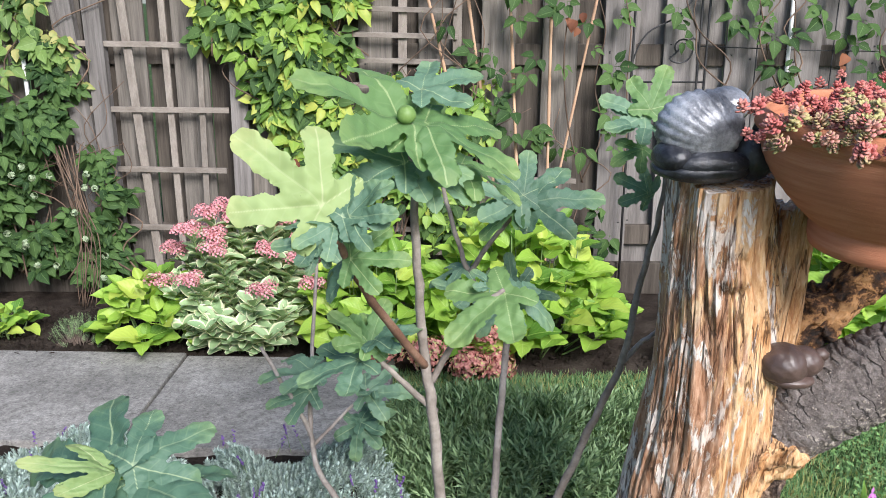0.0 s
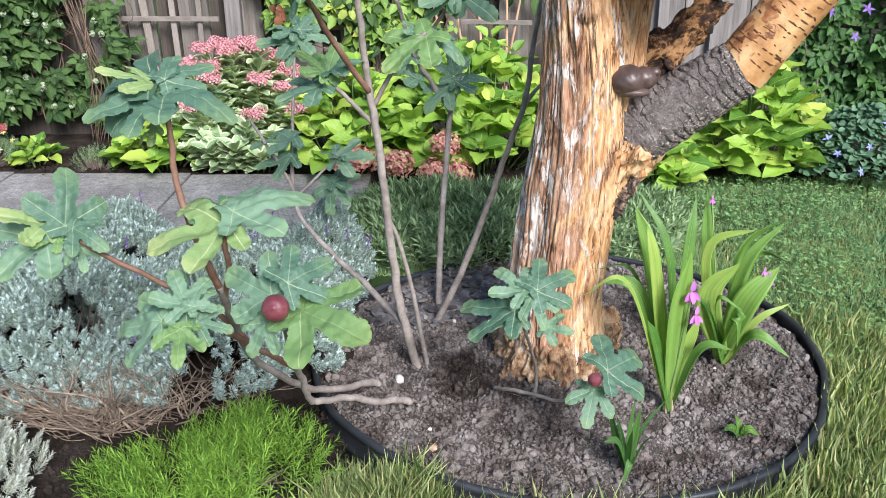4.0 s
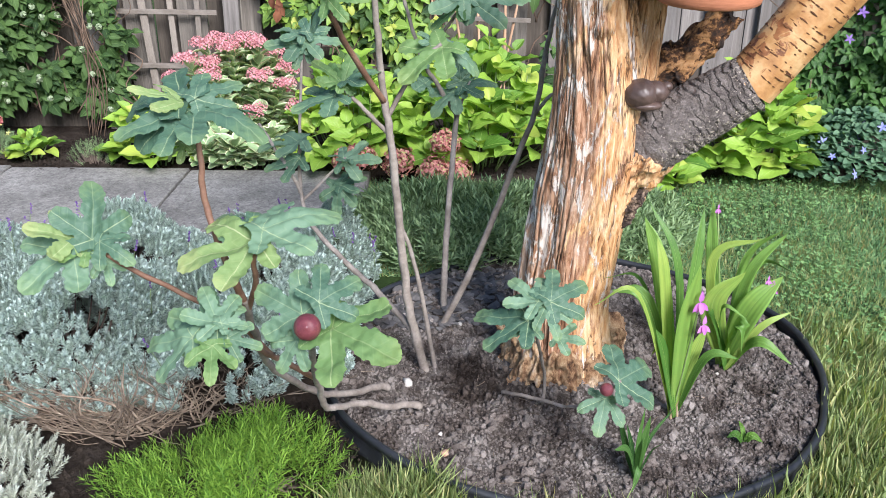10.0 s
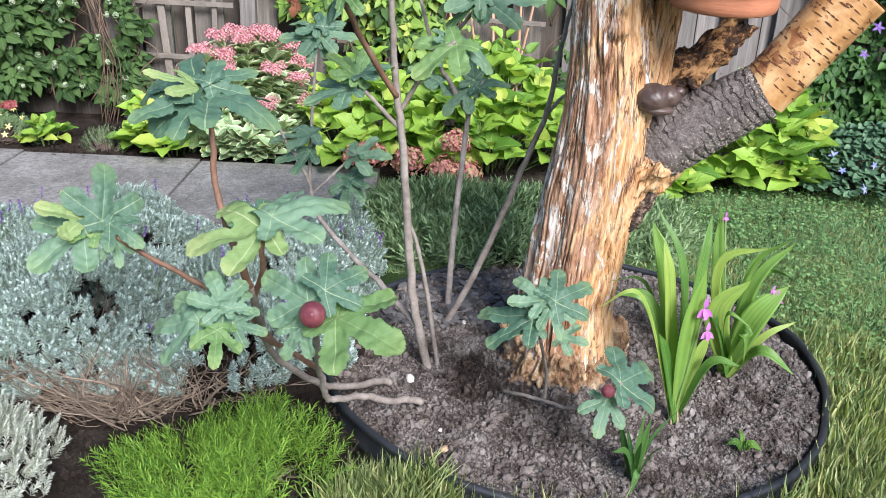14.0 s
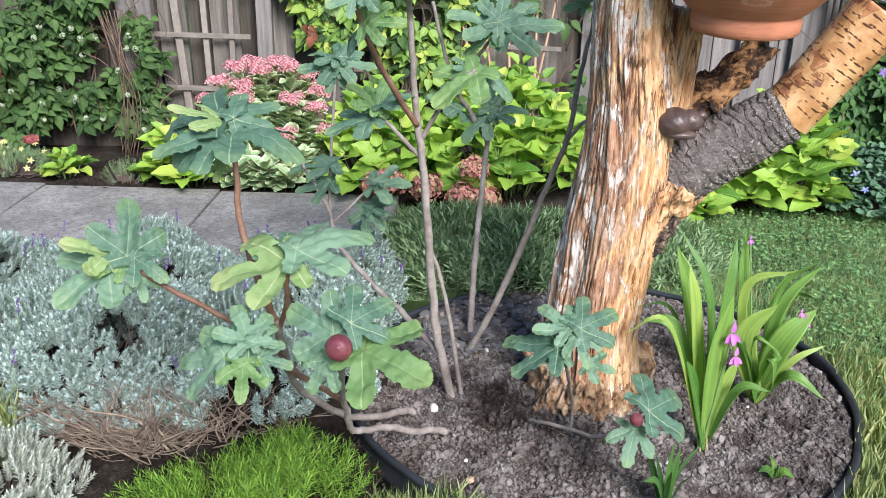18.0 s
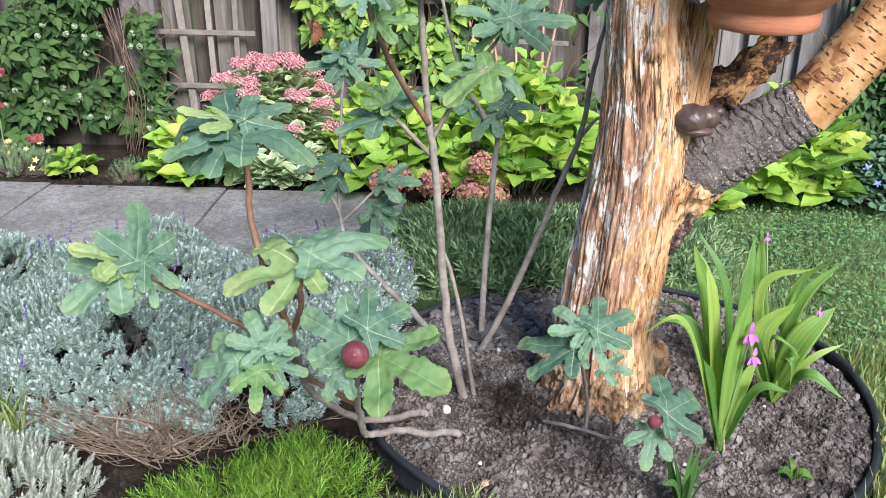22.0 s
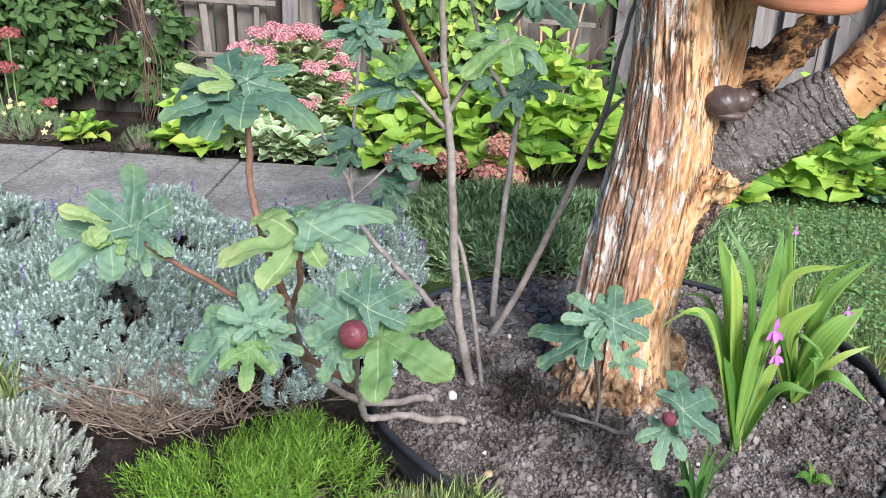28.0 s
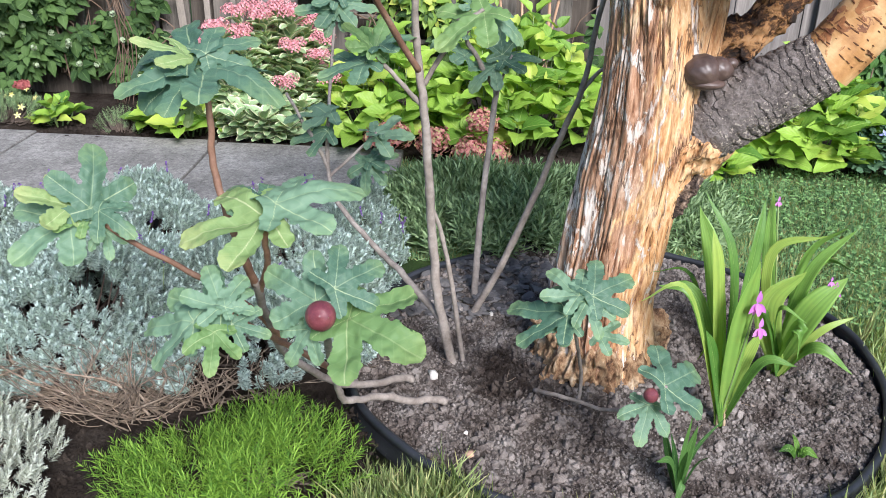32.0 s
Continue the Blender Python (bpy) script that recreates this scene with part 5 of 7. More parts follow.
def clover():
    """Three round leaflets on a short stalk, strewn over the lawn."""
    tv, tf, tu = blade(3, lambda v: math.sin(math.pi * min(v * 0.82 + 0.06, 1)) ** 0.8, 0.85, 0.12, 0.15)
    vs, fs, us = [], [], []
    for k in range(3):
        a = k * 2.094
        m = basis((math.cos(a), math.sin(a), 0.2), (0, 0, 1), 1.0)
        vs.append(tv @ m[:3, :3].T)
        fs.append(tf + k * len(tv))
        us.append(tu)
    tmp = [(np.concatenate(vs), np.concatenate(fs), np.concatenate(us))]
    fr = []
    while len(fr) < 11000:
        x, y = rng.uniform(0.35, 2.2), rng.uniform(0.0, 1.5)
        if math.hypot(x - BED[0], y - BED[1]) < 0.64 or noise.noise((x * 3, y * 3, 5)) < rng.uniform(-0.4, 0.2) - 0.25 * (x - 1.0):
            continue
        fr.append(upright(rng, (x, y, rng.uniform(0.0, 0.028)), (rng.normal(0, 0.35), rng.normal(0, 0.35), 1), rng.uniform(0.004, 0.0078)))
    tagged(part("clover", joined("clover", tmp, fr, rng), M["clover"]), "small bluish green clover leaves in the lawn", "clover", kind="stuff")


clover()

# ---- broad-leaved plants ----


def serrate(v):
    return (math.sin(math.pi * v ** 0.72) ** 0.8) * (1 + 0.05 * math.sin(v * 60)) * (1 - 0.35 * max(v - 0.7, 0))


HYD = []
for d, f in ((0.15, 0.25), (0.28, 0.2), (0.05, 0.35), (0.4, 0.15)):
    v, q, u = blade(10, serrate, 0.72, f, d, 0.6, 2)
    me = mesh_of("leaf", v, q, u)
    HYD.append((v, q, u, me))


def leaf_cluster_dome(t, cx, cy, rx, ry, h, stems, rng, meshes, material, size, pairs=4, limit=300, low=0.16, name="leaf"):
    """Upright stems topped by pairs of broad leaves, over a dome."""
    count = 0
    lines = []
    golden = 2.399963
    for k in range(stems):
        r = math.sqrt((k + 0.5) / stems)
        a = k * golden + rng.uniform(-0.2, 0.2)
        hh = h * (1 - (1 - low) * r ** 2.2) * rng.uniform(0.85, 1.08)
        foot = np.array((cx + rx * r * 0.4 * math.cos(a), cy + ry * r * 0.4 * math.sin(a), 0.0))
        top = np.array((cx + rx * r * 0.85 * math.cos(a), cy + ry * r * 0.85 * math.sin(a), hh))
        mid = (foot + top) / 2 + np.array((0.1 * rx * r * math.cos(a), 0.1 * ry * r * math.sin(a), 0.05 * h))
        line = bend([foot, mid, top], 6)
        lines.append((line, 0.004, 0.002))
        out = unit((math.cos(a) * r, math.sin(a) * r, 0.9))
        for p in range(pairs):
            at = line[-1 - min(p * 2, len(line) - 2)]
            turn = a + p * 1.571 + rng.uniform(-0.35, 0.35)
            for side in (0, 3.14159):
                b = turn + side
                if p >= 2 and (math.cos(b) * math.cos(a) + math.sin(b) * math.sin(a)) < -0.4 * r:
                    continue
                way = unit(np.array((math.cos(b), math.sin(b), 0.75 - 0.27 * p + rng.uniform(-0.15, 0.2))) + 0.35 * out + np.array((0, -0.15, 0)))
                ls = size * rng.uniform(0.8, 1.2) * (0.55 if p == 0 else 1.0)
                m = basis(way, np.array((0, -0.45, 1)) + 0.4 * out + rng.normal(0, 0.12, 3), ls, at + way * 0.015)
                ob = part(name, meshes[rng.integers(len(meshes))][3], material, t)
                ob.matrix_local = to_matrix(m)
                count += 1
    for ln in lines:
        part("stem", tubes("stem", [ln], 5), M["green_stem"], t)
    return t


def hydrangea(cx, cy, rx, ry, h, stems, material, size, label, group="hydrangeas by the fence"):
    t = thing("hydrangea", label, "hydrangea", (cx, cy, 0), group)
    leaf_cluster_dome(t, 0, 0, rx, ry, h, stems, rng, HYD, M[material], size)
    return t


hyd = hydrangea(-0.12, 1.70, 0.42, 0.31, 0.50, 44, "hyd_leaf", 0.125, "lime green hydrangea bush with faded pink heads")
hyd2 = hydrangea(-0.64, 1.74, 0.32, 0.27, 0.40, 30, "hyd_leaf", 0.12, "lime green hydrangea bush behind the path")
hydrangea(0.98, 1.62, 0.29, 0.25, 0.43, 34, "hyd_leaf_mid", 0.12, "lime green hydrangea bush without flowers")
hydrangea(0.56, 1.45, 0.16, 0.14, 0.19, 12, "hyd_leaf_mid", 0.095, "small low green hydrangea behind the stump")
hydrangea(-1.44, 1.74, 0.22, 0.18, 0.27, 18, "hyd_leaf_mid", 0.110, "small green hydrangea beside the stonecrop")
hydrangea(-2.0, 1.80, 0.09, 0.08, 0.11, 5, "hyd_leaf", 0.07, "tiny light green seedling on bare soil")

FLORET = []
for s in range(3):
    vs, fs, us, off = [], [], [], 0
    tv, tf, tu = blade(2, lambda v: math.sin(math.pi * min(v * 0.75 + 0.12, 1)), 0.9, 0.05, 0.1)
    for k in range(4):
        a = k * 1.571 + s * 0.2
        m = basis((math.cos(a), math.sin(a), 0.25), (0, 0, 1), 0.5)
        vs.append(tv @ m[:3, :3].T)
        fs.append(tf + off)
        us.append(tu)
        off += len(tv)
    FLORET.append((np.concatenate(vs), np.concatenate(fs), np.concatenate(us)))


def flower_head(parent, at, radius, n, material, size, rng, flat=0.85, name="flower_head", label=""):
    """A round head of many small four-petalled florets."""
    fr = []
    for k in range(n):
        z = 1 - 1.6 * (k + 0.5) / n
        a = k * 2.399963
        r = math.sqrt(max(1 - z * z, 0))
        d = np.array((r * math.cos(a), r * math.sin(a), z * flat))
        fr.append(upright(rng, d * radius * rng.uniform(0.74, 1.12) * (1 + 0.22 * noise.noise(Vector(d) * 2.5 + Vector(at) * 9)), d + rng.normal(0, 0.4, 3), size * rng.uniform(0.8, 1.35)))
    ob = part(name, joined(name, FLORET, fr, rng), material, parent, label)
    ob.location = at
    return ob


for x, y, z, r in ((-0.586, 1.42, 0.118, 0.064), (-0.442, 1.42, 0.10, 0.060), (-0.306, 1.41, 0.070, 0.062), (-0.211, 1.42, 0.060, 0.054), (-0.261, 1.44, 0.174, 0.054), (-0.65, 1.46, 0.10, 0.048)):
    flower_head(hyd, (x + 0.12, y - 1.70, z), r, 240, M["dusky_pink"], 0.0165, rng, 0.9, "flower_head", "faded dusky pink mophead")

# the tall stonecrop
SPOON = []
for d in (0.1, 0.35):
    v, q, u = blade(6, lambda v: math.sin(math.pi * min(v * 0.86 + 0.04, 1)) ** 0.75, 0.58, 0.25, d, 0.0, 2)
    SPOON.append((v, q, u, mesh_of("leaf", v, q, u)))


def tall_stonecrop(cx, cy, rx, h, n, label):
    t = thing("stonecrop", label, "stonecrop", (cx, cy, 0))
    lines = []
    for k in range(n):
        r = math.sqrt((k + 0.5) / n)
        a = k * 2.399963 + rng.uniform(-0.2, 0.2)
        foot = np.array((0.25 * rx * r * math.cos(a), 0.25 * rx * r * math.sin(a), 0))
        top = np.array((rx * r * math.cos(a), rx * 0.8 * r * math.sin(a), h * (1 - 0.55 * r ** 2.4) * rng.uniform(0.86, 1.06)))
        line = bend([foot, (foot + top) / 2 + np.array((0, 0, 0.03)), top], 8)
        lines.append((line, 0.0045, 0.003))
        for i in range(2, len(line) - 1):
            for side in (0, 2.1, 4.2):
                b = i * 1.2 + side + rng.uniform(-0.3, 0.3)
                way = (math.cos(b), math.sin(b), rng.uniform(0.3, 1.1))
                ob = part("leaf", SPOON[rng.integers(2)][3], M["variegated"], t)
                ob.matrix_local = to_matrix(basis(way, (0, 0, 1), rng.uniform(0.06, 0.09) * (1.2 - 0.35 * i / len(line)), line[i]))
        # a flat-topped head of several clusters
        fr = []
        for c in range(5):
            ca = c * 1.257 + rng.uniform(-0.3, 0.3)
            cc = np.array((0.036 * math.cos(ca), 0.036 * math.sin(ca), rng.uniform(-0.006, 0.006))) * (c > 0)
            for q in range(40):
                z = 1 - 1.1 * (q + 0.5) / 40
                b = q * 2.4
                d = np.array((math.sqrt(1 - z * z) * math.cos(b), math.sqrt(1 - z * z) * math.sin(b), z))
                fr.append(upright(rng, cc + d * 0.027, d + rng.normal(0, 0.3, 3), rng.uniform(0.009, 0.0125)))
        ob = part("flower_head", joined("flower_head", FLORET, fr, rng), M["pink"], t, "flat pink flower head")
        ob.location = top
    for k in range(16):
        a = math.pi * (1.08 + 0.84 * k / 15)
        foot = np.array((0.5 * rx * math.cos(a), 0.45 * rx * math.sin(a), 0))
        top = np.array((rx * rng.uniform(0.7, 0.95) * math.cos(a), rx * rng.uniform(0.6, 0.85) * math.sin(a), rng.uniform(0.10, 0.24)))
        line = bend([foot, (foot + top) / 2 + np.array((0, 0, 0.02)), top], 3)
        lines.append((line, 0.004, 0.003))
        for i in range(1, len(line)):
            for side in (0, 1.57, 3.14, 4.71):
                b = i * 0.8 + side + rng.uniform(-0.25, 0.25)
                ob = part("leaf", SPOON[rng.integers(2)][3], M["variegated"], t)
                ob.matrix_local = to_matrix(basis((math.cos(b), math.sin(b) - 0.25, 0.25 + 0.14 * i), (0, -0.5, 1), rng.uniform(0.055, 0.085), line[i]))
    for ln in lines:
        part("stem", tubes("stem", [ln], 6), M["green_stem"], t)


tall_stonecrop(-1.10, 1.78, 0.31, 0.54, 27, "tall pink-flowered stonecrop with cream-edged leaves")

# ---- climbers on the fence ----
HEART = []
for d, w, e in ((0.15, 0.72, 0.62), (0.4, 0.66, 0.7), (0.3, 0.58, 0.78), (0.55, 0.62, 0.66)):
    v, q, u = blade(7, lambda v: max(math.sin(math.pi * v ** e), 0) ** 0.85 * (1 + 0.25 * (1 - v)), w, 0.2, d, 0.7, 2)
    HEART.append((v, q, u, mesh_of("leaf", v, q, u)))


def three_leaflets(droop, width, e):
    """Three pointed leaflets on thin stalks that meet at one point, of overall length about 1."""
    vs, fs, us = [], [], []

    def shape(v):
        u = max(v - 0.24, 0) / 0.76
        return 0.03 + max(math.sin(math.pi * u ** e), 0) ** 0.9 * (1 + 0.08 * math.sin(u * 26)) * (1 - 0.25 * u * u)

    tv, tf, tu = blade(9, shape, width, 0.22, droop, 0.4)
    for k, (a, size) in enumerate(((0.0, 1.0), (1.05, 0.82), (-1.05, 0.82))):
        m = basis((math.sin(a), math.cos(a), 0.06 * k), (0.25 * math.sin(a), 0, 1), size)
        idx = np.where(np.arange(len(tv)) < 3, np.arange(len(tv)), np.arange(len(tv)) + k * len(tv))
        vs.append(tv @ m[:3, :3].T)
        fs.append(idx[tf])
        us.append(tu)
    return np.concatenate(vs), np.concatenate(fs), np.concatenate(us)


TRI = []
for d, w, g in ((0.2, 0.50, 0.68), (0.45, 0.44, 0.76), (0.1, 0.54, 0.64)):
    v, q, u = three_leaflets(d, w, g)
    TRI.append((v, q, u, mesh_of("leaf", v, q, u)))


def climber(name, label, boxes, n, material, size, rng, stems=10, parts=0, y=FY - 0.06, depth=0.14, meshes=None, dens=0.0, lines=()):
    """Leaves hung over stretches of the fence (x0, x1, z0, z1), outermost nearest, with stems behind."""
    meshes = meshes or TRI
    cx = sum(b[0] + b[1] for b in boxes) / (2 * len(boxes))
    t = thing(name, label, "climbing plant", (cx, y, 0))
    fr = []
    areas = np.array([(b[1] - b[0]) * (b[3] - b[2]) for b in boxes])
    tries = 0
    while len(fr) < n and tries < n * 12:
        tries += 1
        b = boxes[rng.choice(len(boxes), p=areas / areas.sum())]
        u, v = rng.uniform(-1, 1, 2)
        x = (b[0] + b[1]) / 2 + u * (b[1] - b[0]) / 2
        z = (b[2] + b[3]) / 2 + v * (b[3] - b[2]) / 2
        if noise.noise((x * 7, z * 7, 3.3)) < dens + max(abs(u), abs(v)) ** 4 * 0.5 - 0.25:
            continue
        bulge = (1 - u * u) * depth * (0.55 + 1.0 * noise.noise((x * 6, z * 6, 1)))
        yy = -abs(bulge) * rng.uniform(0.3, 1.0) - 0.01
        a = rng.normal(-1.57, 0.9)
        way = (math.cos(a), -0.35 + rng.normal(0, 0.25), math.sin(a) * 0.8)
        nrm = (rng.normal(0, 0.35), -1, 0.7 + rng.normal(0, 0.3))
        fr.append(basis(way, nrm, size * rng.uniform(0.6, 1.25), (x - cx, yy, z)))
    k = min(parts, len(fr))
    for m in fr[:k]:
        ob = part("leaf", meshes[rng.integers(len(meshes))][3], material, t)
        ob.matrix_local = to_matrix(m)
    if len(fr) > k:
        part("foliage", joined("foliage", [m[:3] for m in meshes], fr[k:], rng), material, t)["kind"] = "stuff"
    ls = []
    for _ in range(stems):
        b = boxes[rng.integers(len(boxes))]
        x = rng.uniform(b[0], b[1]) - cx
        pts = [(x + rng.normal(0, 0.05) + i * rng.normal(0, 0.02), -0.02 - depth * 0.3 * rng.uniform(0, 1), b[2] * (1 - i / 5) + b[3] * i / 5) for i in range(6)]
        ls.append((bend(pts, 4), 0.004, 0.0015))
    for pts, r in lines:
        ls.append((bend([(p[0] - cx, p[1], p[2]) for p in pts], 5), r, r * 0.7))
    for ln in ls:
        part("stem", tubes("stem", [ln], 5), M["vine_stem"], t)
    return t


VINES = []
for k in range(11):
    ox = rng.normal(0, 0.03)
    VINES.append(([(x + ox * w + rng.normal(0, 0.017), y + rng.normal(0, 0.012), z) for x, y, z, w in ((-1.90, -0.12, 0.66, 2.2), (-1.83, -0.19, 0.46, 1.0), (-1.80, -0.20, 0.32, 0.8), (-1.815, -0.20, 0.18, 0.8), (-1.843, -0.2, 0.02, 0.6))], rng.uniform(0.0016, 0.0032)))
lc = climber("climber", "dense dark green climber with pale fluffy buds", [(-2.85, -1.76, 0.10, 0.90), (-2.25, -1.68, 0.12, 0.66)], 1450, M["climber_leaf"], 0.078, rng, 26, 250, depth=0.32, dens=-0.04, lines=VINES)
climber("climber", "thin green climber on the fence", [(-2.75, -1.82, 0.85, 1.5)], 260, M["thin_climber"], 0.085, rng, 12, 100, depth=0.08, dens=0.05)
climber("creeper", "lime green creeper hanging over the trellis", [(-1.36, -0.72, 1.0, 1.6), (-1.15, -0.78, 0.75, 1.1), (-1.05, -0.7, 0.5, 0.9)], 760, M["creeper_leaf"], 0.086, rng, 12, 260, depth=0.16, dens=-0.05)
climber("creeper", "yellowing creeper low on the trellis", [(-0.85, -0.2, 0.2, 0.95)], 320, M["creeper_leaf"], 0.080, rng, 12, 120, depth=0.12, dens=0.0)
climber("creeper", "thin creeper on canes", [(-0.55, 0.35, 0.5, 1.5), (-0.1, 0.35, 0.15, 0.8)], 65, M["creeper_leaf"], 0.085, rng, 10, 80, depth=0.06, dens=0.1)
climber("creeper", "thin creeper on the iron trellis", [(0.5, 1.6, 0.85, 1.5)], 55, M["creeper_leaf"], 0.085, rng, 9, 60, depth=0.06, dens=0.1)
cl = climber("clematis", "dense green clematis with violet flowers", [(1.3, 2.6, 0.05, 0.85), (1.6, 2.6, 0.7, 1.2)], 2100, M["clematis_leaf"], 0.070, rng, 20, 200, depth=0.30, dens=-0.2)


def stars(parent, places, size, material, petals, rng, name="flower", label=""):
    vs, fs, us, off = [], [], [], 0
    tv, tf, tu = blade(3, lambda v: math.sin(math.pi * v ** 0.8), 0.42, 0.1, 0.2)
    for k in range(petals):
        a = k * 2 * math.pi / petals
        m = basis((math.cos(a), math.sin(a), 0.25), (0, 0, 1))
        vs.append(tv @ m[:3, :3].T)
        fs.append(tf + off)
        us.append(tu)
        off += len(tv)
    me = mesh_of(name, np.concatenate(vs), np.concatenate(fs), np.concatenate(us))
    for p in places:
        ob = part(name, me, material, parent, label)
        ob.matrix_local = to_matrix(upright(rng, p, (rng.normal(0, 0.4), -1, 0.6 + rng.normal(0, 0.3)), size * rng.uniform(0.8, 1.2)))


stars(cl, [(rng.uniform(-0.65, 0.4), -0.2 - rng.uniform(0, 0.06), rng.uniform(0.4, 1.2)) for _ in range(26)], 0.030, M["violet"], 5, rng, "flower", "violet clematis flower")

ROUND = [blade(6, lambda v: max(math.sin(math.pi * min(v * 0.9 + 0.06, 1)), 0) ** 0.55 * (1 + 0.07 * math.sin(v * 30)), 0.95, f, d, 0.5, 2) for f, d in ((0.15, 0.1), (0.25, 0.3))]
camp = tufts("bellflower", "blue-green bellflower cushion with pale blue flowers", "bellflower", 1.42, 1.55, 0.30, 0.26, 0.20, 10, NEEDLE, M["clematis_leaf"], 0.05, rng)
fr = []
for p, w in mound(0, 0, 0.32, 0.26, 0.24, 2600, rng, 0.3):
    fr.append(basis((rng.normal(), rng.normal() - 0.4, 0.1), (rng.normal(0, 0.4), -0.6, 1), rng.uniform(0.020, 0.034), p))
part("foliage", joined("foliage", [m[:3] for m in ROUND], fr, rng), M["bell_leaf"], camp)["kind"] = "stuff"
stars(camp, [tuple(np.array(p) + (0, -0.02, 0.02)) for p, w in mound(0, -0.05, 0.28, 0.22, 0.24, 40, rng)], 0.020, M["blue_petal"], 5, rng, "flower", "pale blue star flower")

# pale grass tuft beside the silver santolina
tuft = thing("grass_tuft", "small tuft of yellowish grass beside the lavender", "grass", (-1.32, -0.19, 0))
tmp, fr = [blade(4, lambda v: (1 - v) ** 0.6, 1.0, 0.1, d) for d in (0.15, 0.4)], []
for _ in range(110):
    a = rng.uniform(0, 6.283)
    fr.append(basis((0.35 * math.cos(a) * rng.uniform(0, 1), 0.35 * math.sin(a) * rng.uniform(0, 1), 1), (math.cos(a), math.sin(a), 0.5), rng.uniform(0.07, 0.17), (rng.normal(0, 0.025), rng.normal(0, 0.025), 0.0), 0.003))
part("blade_tuft", joined("blade_tuft", tmp, fr, rng), M["long_grass"], tuft)["kind"] = "stuff"
# straw and dry stalks on the bed
lines = []
for _ in range(45):
    a, r, d = rng.uniform(0, 6.283), 0.55 * math.sqrt(rng.random()), rng.uniform(0, 6.283)
    x, y, ln = BED[0] + r * math.cos(a), BED[1] + r * math.sin(a), rng.uniform(0.02, 0.07)
    if math.hypot(x, y - 0.09) < 0.17:
        continue
    pts = [(x + ln * k * math.cos(d + 0.3 * k), y + ln * k * math.sin(d + 0.3 * k)) for k in (-0.5, 0, 0.5)]
    lines.append((bend([(p[0], p[1], bed_height(*p) + 0.006) for p in pts], 4), 0.0009, 0.0006))
tagged(part("straw", tubes("straw", lines, 4), M["woody"]), "thin dry straw scattered on the bed's soil", "straw", kind="stuff")
# withered leaves hanging in the creeper
for at, n in (((0.093, 2.24, 1.124), 5), ((-0.978, 2.16, 0.586), 6), ((-0.571, 2.2, 0.85), 3), ((1.16, 2.24, 1.0), 2)):
    t = thing("withered_leaf_cluster", "withered brown leaves caught in the creeper", "dead leaves", at, "withered leaves")
    for k in range(n):
        ob = part("leaf", HEART[k % 3][3], M["dead_leaf"], t)
        ob.material_slots[0].link = "OBJECT"
        ob.material_slots[0].material = M["dead_leaf"]
        ob.matrix_local = to_matrix(basis((rng.normal(0, 0.5), -0.3, -1), (rng.normal(0, 0.6), -1, 0.3), rng.uniform(0.035, 0.055), (rng.normal(0, 0.02), rng.normal(0, 0.01), rng.normal(0, 0.025))))

# ---- figs ----


